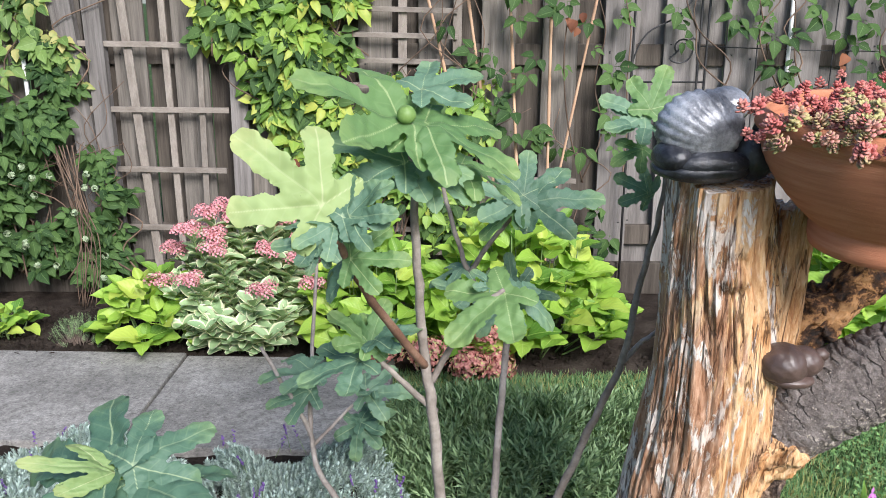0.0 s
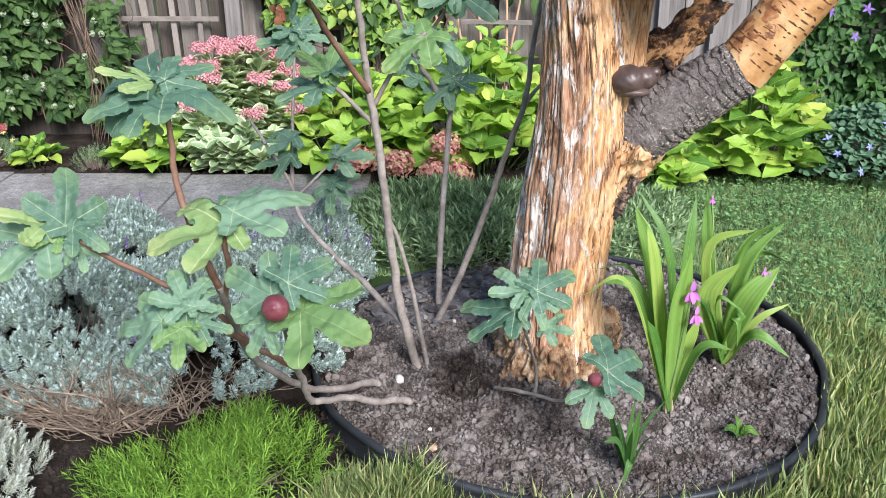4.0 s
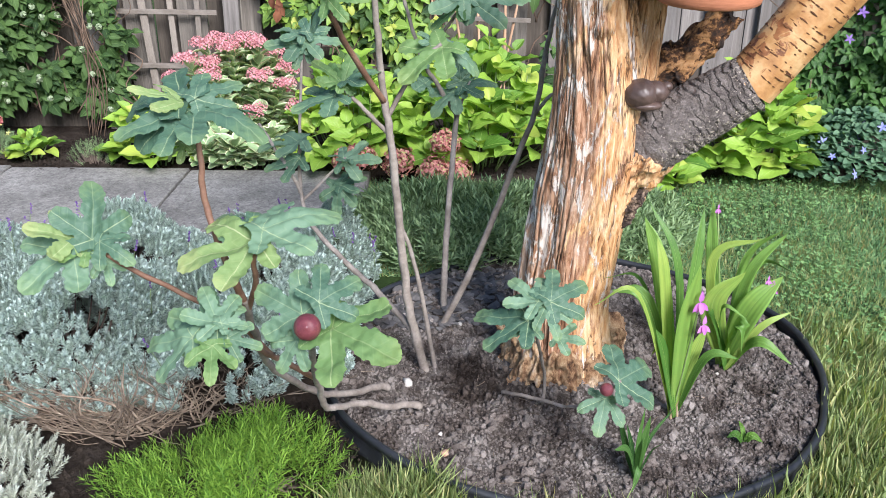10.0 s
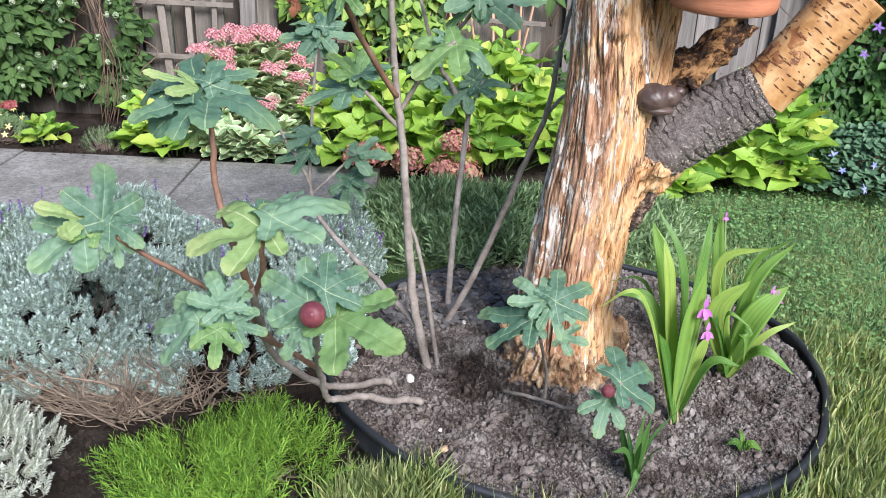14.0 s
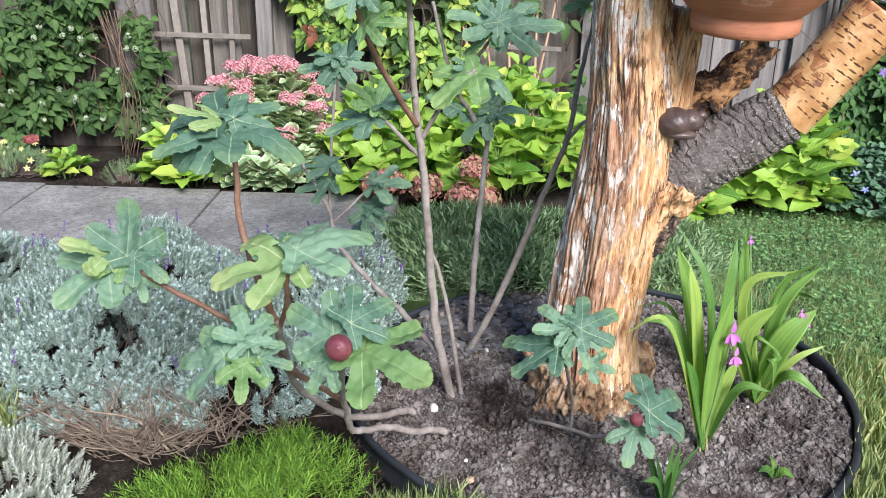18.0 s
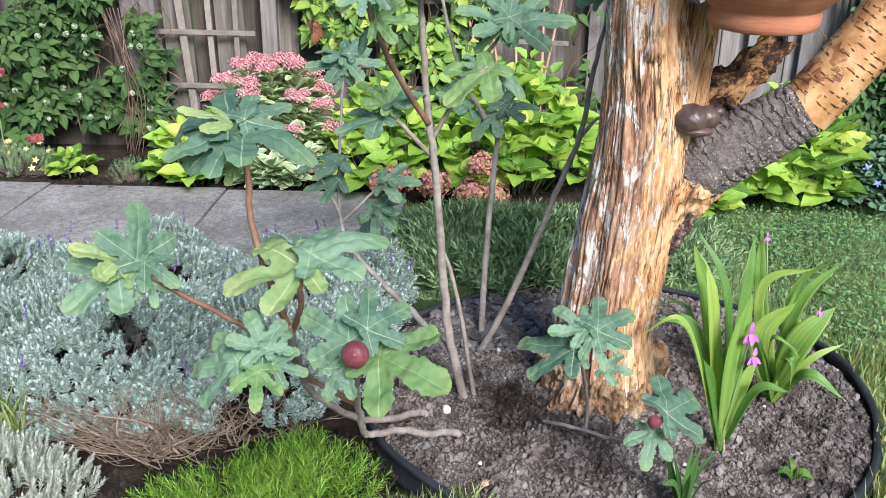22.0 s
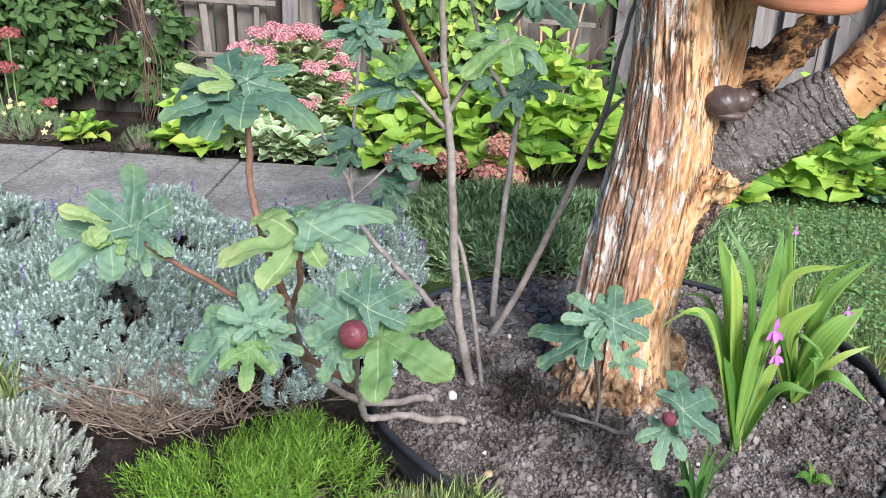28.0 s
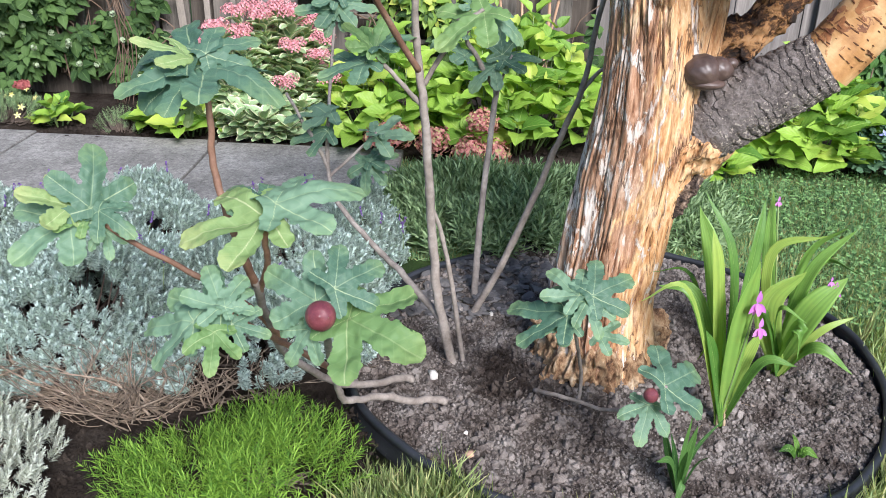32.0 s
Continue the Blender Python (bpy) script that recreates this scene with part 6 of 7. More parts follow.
def fig_leaf_arrays(lobes, cup, seed, cells=112):
    """A lobed fig leaf of length 1 along y, petiole at the origin: blunt toothed lobes along the main ribs, joined softly. uv: gap to the nearest rib, way out."""
    xs, ys = np.linspace(-0.98, 0.98, cells), np.linspace(-0.50, 1.12, int(cells * 0.83))
    px, py = (g.ravel() for g in np.meshgrid(xs, ys))
    step = xs[1] - xs[0]

    def outline(px, py):
        field = np.exp(-(np.hypot(px, py - 0.13) - 0.285) / 0.010)
        for n, (a, ln, r) in enumerate(lobes):
            bx, by = math.sin(radians(a)), math.cos(radians(a))
            e = ln - r * 0.9
            t = np.clip((px * bx + py * by) / e, 0, 1)
            w = 0.105 + (r - 0.105) * np.sin(np.minimum(t * 1.15, 1.0) * 1.57) ** 1.8 + 0.007 * np.sin(t * 23 + seed + n) + 0.006 * np.sin(t * 41 + seed * 2)
            field += np.exp(-(np.hypot(px - bx * e * t, py - by * e * t) - w) / 0.010)
            for q, side in enumerate((-1, 1)):
                w = r * (0.40 + 0.08 * math.sin(seed * 3 + n * 2 + q))
                for s0, o in ((0.98, 0.62 + 0.08 * math.sin(seed * 5 + n + q)), (0.70 + 0.08 * math.sin(seed + n + q * 3), 0.80)):
                    cx, cy = bx * e * s0 + by * side * r * o, by * e * s0 - bx * side * r * o
                    field += np.exp(-(np.hypot(px - cx, py - cy) - w * (1.0 if s0 > 0.8 else 0.72)) / 0.010)
        wave = np.sin(px * 31 + 2.0 * np.sin(py * 13 + seed)) * np.sin(py * 29 + 2.0 * np.sin(px * 11 + seed * 2))
        return -0.010 * np.log(field + 1e-30) + 0.013 * wave

    d = outline(px, py)
    gx, gy = (outline(px + 1e-3, py) - d) / 1e-3, (outline(px, py + 1e-3) - d) / 1e-3
    near = np.abs(d) < 0.72 * step
    g2 = gx * gx + gy * gy + 1e-6
    px, py = px - np.where(near, d * gx / g2, 0), py - np.where(near, d * gy / g2, 0)
    inside = (d < 0) | near
    rib = np.full(len(px), 9.0)
    for a, ln, r in lobes:
        bx, by = math.sin(radians(a)), math.cos(radians(a))
        t = np.clip(px * bx + py * by, 0, ln)
        rib = np.minimum(rib, np.hypot(px - bx * t, py - by * t))
    way = np.hypot(px, py)
    z = cup * way * way + 0.028 * np.minimum(rib / 0.12, 1.3) - 0.02
    z += np.array([0.11 * noise.noise((x * 2.4, y * 2.4, seed * 1.7)) + 0.025 * noise.noise((x * 9, y * 9, seed)) for x, y in zip(px, py)])
    n = len(xs)
    a = (np.arange(len(ys) - 1)[:, None] * n + np.arange(n - 1)).ravel()
    fs = np.stack([a, a + 1, a + n + 1, a + n], 1)
    fs = fs[inside[fs].all(axis=1)]
    used, back = np.unique(fs, return_inverse=True)
    vs = np.stack([px, py, z], 1)[used]
    uv = np.stack([np.minimum(rib * 2.2, 1.0), np.minimum(way, 1.0)], 1)[used]
    return vs, back.reshape(fs.shape), uv


def fig_leaf_mesh(*args):
    vs, fs, uv = fig_leaf_arrays(*args)
    me = bpy.data.meshes.new("leaf")
    me.from_pydata([tuple(v) for v in vs], [], [tuple(dict.fromkeys(f)) for f in fs])
    layer = me.uv_layers.new(name="UVMap")
    idx = np.zeros(len(me.loops), int)
    me.loops.foreach_get("vertex_index", idx)
    layer.data.foreach_set("uv", uv[idx].ravel())
    me.polygons.foreach_set("use_smooth", np.full(len(me.polygons), True))
    return me


FIVE = ((0, 1.0, 0.19), (-52, 0.88, 0.168), (54, 0.84, 0.165), (-106, 0.56, 0.12), (108, 0.52, 0.118))
SLIM = ((0, 1.0, 0.165), (-49, 0.88, 0.148), (51, 0.80, 0.145), (-102, 0.54, 0.11), (104, 0.52, 0.11))
THREE = ((0, 1.0, 0.21), (-57, 0.80, 0.185), (55, 0.84, 0.18), (-112, 0.48, 0.13), (114, 0.46, 0.13))
FIG = [fig_leaf_mesh(FIVE, -0.16, 1), fig_leaf_mesh(SLIM, -0.25, 2), fig_leaf_mesh(THREE, -0.10, 3), fig_leaf_mesh(FIVE, -0.38, 4), fig_leaf_mesh(THREE, -0.3, 5)]
FIG_COLOURS = ("fig_leaf", "fig_leaf_pale", "fig_leaf_bright")


def shoot(tree, name, pts, r0, r1, material="fig_bark", label=""):
    """A fig stem with swollen leaf scars."""
    at = np.array(tree.location)
    line = bend(np.array(pts) - at, 9)
    n = len(line)
    rad = np.linspace(r0, r1, n) * 0.88
    rad *= np.array([1 + (0.10 if k % 6 == 0 else 0) + 0.05 * noise.noise((k * 0.7, r0 * 900, 0)) for k in range(n)])
    line[1:-1] += np.array([[noise.noise((k * 0.35, r0 * 500, c)) * r0 * 0.28 for c in range(3)] for k in range(1, n - 1)])
    vs, fs = tube_arrays(line, rad, 12)
    return part(name, quads_mesh(name, vs, fs), M[material], tree, label)


def fig_leaves(tree, node, leaves, face=0.4):
    """Leaves round the end of a shoot: base of the blade, its tip and the colour; a stalk leads to each from the node."""
    at = np.array(tree.location)
    for bx, by, bz, tx, ty, tz, c in leaves:
        b, t = np.array((bx, by, bz)), np.array((tx, ty, tz))
        ln = np.linalg.norm(t - b) * 1.04
        nrm = np.array((0.1, -face, 1.0)) + rng.normal(0, 0.25, 3)
        wide = 0.45 if c == 3 else rng.uniform(0.82, 0.98)
        c = c % 3 + (c == 3)
        ob = part("leaf", FIG[rng.integers(5)], M[FIG_COLOURS[c]], tree)
        ob.material_slots[0].link = "OBJECT"
        ob.material_slots[0].material = M[FIG_COLOURS[c]]
        ob.matrix_local = to_matrix(basis(t - b, nrm, ln, b - at, ln * wide))
        a = np.array(node) - at
        mid = (a + b - at) / 2 + np.array((0, 0, -0.006))
        vs, fs = tube_arrays(bend([a, mid, b - at + (t - b) * 0.05], 3), np.linspace(0.0028, 0.0018, 7), 6)
        st = part("stalk", quads_mesh("stalk", vs, fs), M["green_stem"], ob)
        st.matrix_parent_inverse = ob.matrix_local.inverted()


def fig_fruit(tree, centre, r, material, tilt=(0.1, -0.8, 0.6)):
    prof = [(0.0, -1.0), (0.16, -0.98), (0.2, -0.93), (0.42, -0.9), (0.72, -0.68), (0.93, -0.30), (1.0, 0.0), (0.96, 0.3), (0.78, 0.68), (0.52, 0.95), (0.26, 1.18), (0.15, 1.32), (0.11, 1.5), (0.0, 1.5)]
    bm = lathe([(a * r, -b * r * 0.92) for a, b in prof], 32, 0.05)
    bmesh.ops.recalc_face_normals(bm, faces=bm.faces)
    ob = part("fruit", bm, material, tree, "ripe purple fig" if r > 0.012 else "")
    ob.matrix_local = to_matrix(upright(rng, np.array(centre) - np.array(tree.location), tilt, 1.0))
    return ob


M["ripe"] = surface("ripe_fig", [(0.3, (0.06, 0.014, 0.022)), (0.5, (0.14, 0.034, 0.042)), (0.72, (0.28, 0.10, 0.085))], (1, 1, 1), 30, 300, 0.42, 0.15, 0.002, 0.0, 0.45)
M["unripe"] = surface("unripe_fig", [(0.3, (0.10, 0.18, 0.04)), (0.7, (0.20, 0.30, 0.08))], (1, 1, 1), 30, 300, 0.5, 0.15, 0.002, 0.0, 0.4)

fig = thing("fig_tree", "young fig tree with several thin grey stems in bare soil", "fig tree", (-0.34, 0.08, 0))
shoot(fig, "stem", [(-0.334, 0.07, -0.02), (-0.373, 0.06, 0.153), (-0.392, 0.05, 0.315), (-0.403, 0.02, 0.499), (-0.414, -0.01, 0.642), (-0.424, 0.0, 0.712), (-0.43, -0.03, 0.828), (-0.435, -0.06, 0.937), (-0.437, -0.09, 1.06)], 0.0125, 0.0055)
shoot(fig, "branch", [(-0.422, 0.0, 0.69), (-0.477, -0.1, 0.808), (-0.505, -0.18, 0.892), (-0.518, -0.24, 0.955)], 0.0075, 0.0048, "fig_young", "reddish young branch")
shoot(fig, "branch", [(-0.413, 0.0, 0.665), (-0.378, 0.02, 0.723), (-0.343, 0.02, 0.776), (-0.305, 0.02, 0.805)], 0.006, 0.004)
shoot(fig, "branch", [(-0.407, 0.0, 0.615), (-0.468, -0.02, 0.686), (-0.503, -0.02, 0.723)], 0.006, 0.004)
shoot(fig, "stem", [(-0.313, 0.07, -0.02), (-0.346, 0.07, 0.193), (-0.372, 0.055, 0.327), (-0.394, 0.04, 0.40)], 0.0065, 0.005)
shoot(fig, "stem", [(-0.318, 0.28, -0.03), (-0.233, 0.26, 0.164), (-0.165, 0.23, 0.362), (-0.126, 0.2, 0.501), (-0.087, 0.17, 0.633), (-0.074, 0.15, 0.769), (-0.058, 0.12, 0.891), (-0.055, 0.1, 1.0)], 0.0105, 0.004)
shoot(fig, "branch", [(-0.095, 0.175, 0.61), (-0.062, 0.17, 0.657), (-0.031, 0.18, 0.676), (0.0, 0.2, 0.70)], 0.0055, 0.003)
shoot(fig, "stem", [(-0.292, 0.37, -0.02), (-0.285, 0.45, 0.138), (-0.269, 0.54, 0.32), (-0.253, 0.6, 0.492), (-0.262, 0.61, 0.52), (-0.307, 0.6, 0.593), (-0.345, 0.59, 0.66), (-0.379, 0.6, 0.769), (-0.407, 0.6, 0.878)], 0.0105, 0.005)
shoot(fig, "branch", [(-0.34, 0.59, 0.645), (-0.294, 0.53, 0.738), (-0.245, 0.49, 0.811)], 0.0065, 0.0045)
shoot(fig, "branch", [(-0.253, 0.6, 0.48), (-0.235, 0.6, 0.55), (-0.215, 0.6, 0.6)], 0.005, 0.003)
shoot(fig, "stem", [(-0.366, 0.06, 0.12), (-0.443, 0.15, 0.166), (-0.518, 0.25, 0.191), (-0.597, 0.33, 0.235), (-0.657, 0.4, 0.288), (-0.674, 0.44, 0.342), (-0.723, 0.47, 0.421), (-0.781, 0.5, 0.51)], 0.0095, 0.0045)
shoot(fig, "branch", [(-0.674, 0.44, 0.335), (-0.678, 0.5, 0.429), (-0.684, 0.6, 0.519), (-0.679, 0.68, 0.681)], 0.0065, 0.004)
shoot(fig, "branch", [(-0.670, 0.43, 0.315), (-0.613, 0.48, 0.359), (-0.554, 0.5, 0.415)], 0.005, 0.003)

fig_leaves(fig, (-0.437, -0.09, 1.05), [
    (-0.441, -0.09, 1.073, -0.564, -0.13, 1.145, 2), (-0.425, -0.05, 1.107, -0.349, -0.02, 1.129, 0), (-0.421, -0.09, 1.068, -0.303, -0.13, 1.034, 2), (-0.404, -0.04, 1.02, -0.397, -0.03, 1.092, 2),
    (-0.446, -0.09, 1.017, -0.544, -0.07, 1.049, 0), (-0.371, -0.04, 1.007, -0.291, -0.07, 0.977, 2), (-0.417, -0.09, 1.005, -0.355, -0.11, 0.985, 0), (-0.44, -0.09, 1.006, -0.375, -0.13, 1.025, 0)], 0.55)
fig_leaves(fig, (-0.518, -0.24, 0.95), [
    (-0.533, -0.24, 0.995, -0.622, -0.24, 1.077, 1), (-0.512, -0.24, 0.982, -0.459, -0.22, 1.022, 0), (-0.504, -0.24, 0.982, -0.454, -0.27, 0.995, 0), (-0.521, -0.24, 0.971, -0.555, -0.28, 0.965, 0),
    (-0.506, -0.22, 0.925, -0.442, -0.24, 0.935, 2), (-0.509, -0.19, 0.916, -0.557, -0.14, 0.883, 0)], 1.2)
fig_leaves(fig, (-0.245, 0.49, 0.805), [
    (-0.243, 0.49, 0.835, -0.359, 0.49, 0.874, 0), (-0.235, 0.49, 0.843, -0.22, 0.54, 0.923, 0), (-0.219, 0.49, 0.83, -0.092, 0.47, 0.865, 0), (-0.246, 0.49, 0.823, -0.348, 0.53, 0.814, 2)], 0.8)
fig_leaves(fig, (-0.056, 0.11, 0.985), [
    (-0.09, 0.12, 1.049, -0.152, 0.14, 1.077, 0), (-0.082, 0.12, 1.06, -0.053, 0.15, 1.122, 2), (-0.091, 0.12, 0.999, -0.135, 0.1, 0.989, 2), (-0.089, 0.12, 1.039, -0.15, 0.09, 1.04, 0)], 1.0)
fig_leaves(fig, (-0.06, 0.12, 0.9), [(-0.077, 0.12, 0.931, -0.122, 0.12, 0.958, 0), (-0.072, 0.12, 0.924, -0.052, 0.12, 0.967, 0)])
fig_leaves(fig, (-0.679, 0.68, 0.675), [
    (-0.682, 0.68, 0.688, -0.775, 0.66, 0.69, 0), (-0.67, 0.68, 0.699, -0.578, 0.66, 0.718, 0), (-0.679, 0.68, 0.708, -0.746, 0.7, 0.739, 0), (-0.663, 0.68, 0.718, -0.626, 0.72, 0.766, 0), (-0.676, 0.68, 0.684, -0.691, 0.63, 0.642, 0)])
fig_leaves(fig, (-0.503, -0.02, 0.72), [
    (-0.506, -0.02, 0.736, -0.559, 0.0, 0.777, 2), (-0.503, -0.02, 0.733, -0.484, 0.01, 0.793, 2), (-0.52, -0.02, 0.71, -0.602, -0.05, 0.692, 0), (-0.496, -0.02, 0.742, -0.432, -0.02, 0.763, 0)], 0.6)
fig_leaves(fig, (-0.554, 0.5, 0.41), [
    (-0.559, 0.5, 0.41, -0.464, 0.48, 0.421, 0), (-0.544, 0.5, 0.411, -0.598, 0.5, 0.428, 0), (-0.578, 0.5, 0.331, -0.589, 0.47, 0.257, 0), (-0.573, 0.5, 0.336, -0.504, 0.52, 0.354, 0)])
fig_leaves(fig, (-0.68, 0.5, 0.43), [(-0.674, 0.5, 0.464, -0.784, 0.48, 0.459, 0), (-0.674, 0.47, 0.423, -0.765, 0.45, 0.411, 0)])
fig_leaves(fig, (-0.225, 0.6, 0.585), [(-0.236, 0.6, 0.587, -0.15, 0.6, 0.611, 0), (-0.26, 0.6, 0.57, -0.32, 0.56, 0.53, 0), (-0.24, 0.6, 0.60, -0.25, 0.62, 0.68, 0)])
fig_leaves(fig, (-0.305, 0.02, 0.80), [(-0.305, 0.02, 0.802, -0.386, -0.03, 0.748, 2), (-0.298, 0.04, 0.796, -0.225, 0.02, 0.763, 0), (-0.318, 0.04, 0.804, -0.35, 0.06, 0.824, 0)])
fig_leaves(fig, (-0.32, 0.6, 0.61), [(-0.335, 0.58, 0.60, -0.41, 0.56, 0.64, 0), (-0.35, 0.6, 0.66, -0.43, 0.6, 0.64, 0)])
fig_fruit(fig, (-0.443, -0.105, 1.08), 0.0125, M["unripe"], (0.0, -0.5, 0.8))

low = thing("fig_branch", "low fig branch with two rooted ends and one ripe fig", "fig branch", (-0.40, -0.10, 0))
shoot(low, "stem", [(-0.355, -0.105, 0.02), (-0.371, -0.12, 0.036), (-0.425, -0.17, 0.064), (-0.473, -0.22, 0.106), (-0.522, -0.28, 0.137), (-0.539, -0.31, 0.162), (-0.539, -0.37, 0.244), (-0.528, -0.5, 0.37), (-0.503, -0.66, 0.53)], 0.0095, 0.006)
shoot(low, "stem", [(-0.43, -0.015, 0.012), (-0.445, -0.03, 0.027), (-0.502, -0.09, 0.049), (-0.559, -0.16, 0.091), (-0.609, -0.24, 0.175), (-0.64, -0.32, 0.265), (-0.634, -0.44, 0.401), (-0.627, -0.52, 0.502)], 0.0095, 0.0072)
shoot(low, "branch", [(-0.628, -0.515, 0.495), (-0.635, -0.54, 0.548), (-0.653, -0.54, 0.608), (-0.669, -0.53, 0.68), (-0.668, -0.53, 0.737), (-0.675, -0.52, 0.80)], 0.0072, 0.0045, "fig_young", "reddish young branch")
shoot(low, "branch", [(-0.541, -0.39, 0.275), (-0.57, -0.46, 0.343), (-0.602, -0.5, 0.391), (-0.608, -0.62, 0.483), (-0.619, -0.68, 0.54)], 0.0065, 0.0045, "fig_young")
shoot(low, "branch", [(-0.63, -0.49, 0.465), (-0.598, -0.56, 0.55), (-0.589, -0.6, 0.604), (-0.582, -0.6, 0.636)], 0.0055, 0.004, "fig_young")
shoot(low, "branch", [(-0.622, -0.38, 0.32), (-0.654, -0.44, 0.41), (-0.729, -0.48, 0.49), (-0.801, -0.51, 0.552), (-0.85, -0.51, 0.59)], 0.006, 0.004, "fig_young")
fig_leaves(low, (-0.675, -0.52, 0.795), [(-0.669, -0.520, 0.827, -0.613, -0.480, 0.854, 0), (-0.672, -0.520, 0.810, -0.572, -0.570, 0.813, 0), (-0.684, -0.520, 0.820, -0.728, -0.560, 0.860, 3), (-0.691, -0.520, 0.816, -0.799, -0.470, 0.814, 0), (-0.686, -0.520, 0.809, -0.769, -0.570, 0.800, 0), (-0.689, -0.520, 0.757, -0.724, -0.520, 0.741, 1)], 0.6)
fig_leaves(low, (-0.85, -0.51, 0.588), [(-0.854, -0.510, 0.602, -0.850, -0.470, 0.681, 0), (-0.880, -0.510, 0.605, -0.934, -0.540, 0.638, 1), (-0.884, -0.510, 0.590, -0.946, -0.570, 0.551, 0), (-0.843, -0.510, 0.599, -0.792, -0.540, 0.587, 0), (-0.838, -0.510, 0.568, -0.824, -0.540, 0.542, 0), (-0.861, -0.510, 0.595, -0.887, -0.550, 0.592, 2)], 0.6)
fig_leaves(low, (-0.582, -0.6, 0.632), [
    (-0.585, -0.6, 0.64, -0.69, -0.63, 0.623, 1), (-0.572, -0.6, 0.655, -0.476, -0.57, 0.687, 0), (-0.594, -0.57, 0.644, -0.644, -0.54, 0.665, 0)])
fig_leaves(low, (-0.619, -0.68, 0.536), [(-0.626, -0.690, 0.552, -0.653, -0.650, 0.591, 0), (-0.664, -0.690, 0.531, -0.747, -0.660, 0.509, 0), (-0.632, -0.710, 0.529, -0.626, -0.760, 0.504, 2), (-0.616, -0.690, 0.528, -0.570, -0.690, 0.516, 0), (-0.622, -0.690, 0.552, -0.597, -0.660, 0.568, 0), (-0.632, -0.680, 0.542, -0.708, -0.650, 0.543, 0)], 0.9)
fig_leaves(low, (-0.503, -0.67, 0.54), [(-0.510, -0.690, 0.565, -0.579, -0.650, 0.584, 0), (-0.484, -0.700, 0.589, -0.429, -0.660, 0.611, 0), (-0.470, -0.700, 0.549, -0.382, -0.760, 0.542, 2), (-0.518, -0.700, 0.531, -0.546, -0.720, 0.493, 0)], 1.3)
fig_fruit(low, (-0.498, -0.727, 0.565), 0.0185, M["ripe"], (0.05, -0.9, 0.45))

sprout = thing("fig_sprout", "small fig sprout with one ripe fig at the stump's foot", "fig sprout", (-0.09, -0.11, 0))
shoot(sprout, "stem", [(-0.163, -0.05, 0.02), (-0.13, -0.1, 0.045), (-0.076, -0.14, 0.055), (-0.034, -0.17, 0.06), (0.005, -0.24, 0.113), (0.013, -0.33, 0.201), (0.027, -0.36, 0.244)], 0.0052, 0.003)
shoot(sprout, "branch", [(-0.08, -0.13, 0.05), (-0.078, -0.12, 0.10), (-0.093, -0.17, 0.171), (-0.126, -0.29, 0.312), (-0.122, -0.3, 0.35)], 0.0045, 0.0032)
fig_leaves(sprout, (-0.124, -0.295, 0.33), [(-0.143, -0.290, 0.339, -0.243, -0.240, 0.338, 0), (-0.126, -0.290, 0.378, -0.174, -0.240, 0.406, 0), (-0.102, -0.290, 0.378, -0.025, -0.250, 0.406, 0), (-0.111, -0.290, 0.367, -0.091, -0.340, 0.331, 0), (-0.133, -0.290, 0.320, -0.193, -0.300, 0.314, 0), (-0.085, -0.290, 0.302, -0.037, -0.310, 0.302, 0)], 0.8)
fig_leaves(sprout, (0.024, -0.36, 0.24), [(0.024, -0.360, 0.245, 0.107, -0.300, 0.254, 0), (0.001, -0.360, 0.207, -0.015, -0.420, 0.179, 0)], 0.8)
fig_fruit(sprout, (-0.002, -0.38, 0.238), 0.0130, M["ripe"], (0.05, -0.8, 0.5))

# ---- stonecrop in the pot ----


def bead(seg=6, rings=4):
    vs, fs = [(0, 0, -1)], []
    for i in range(1, rings):
        p = math.pi * i / rings
        for j in range(seg):
            a = 2 * math.pi * j / seg
            vs.append((math.sin(p) * math.cos(a), math.sin(p) * math.sin(a), -math.cos(p)))
    vs.append((0, 0, 1))
    for j in range(seg):
        k = (j + 1) % seg
        fs.append((0, 1 + k, 1 + j))
        for i in range(rings - 2):
            a, b, c, d = 1 + i * seg + j, 1 + i * seg + k, 1 + (i + 1) * seg + k, 1 + (i + 1) * seg + j
            fs += [(a, b, c), (a, c, d)]
        fs.append((len(vs) - 1, 1 + (rings - 2) * seg + j, 1 + (rings - 2) * seg + k))
    return np.array(vs), np.array(fs)


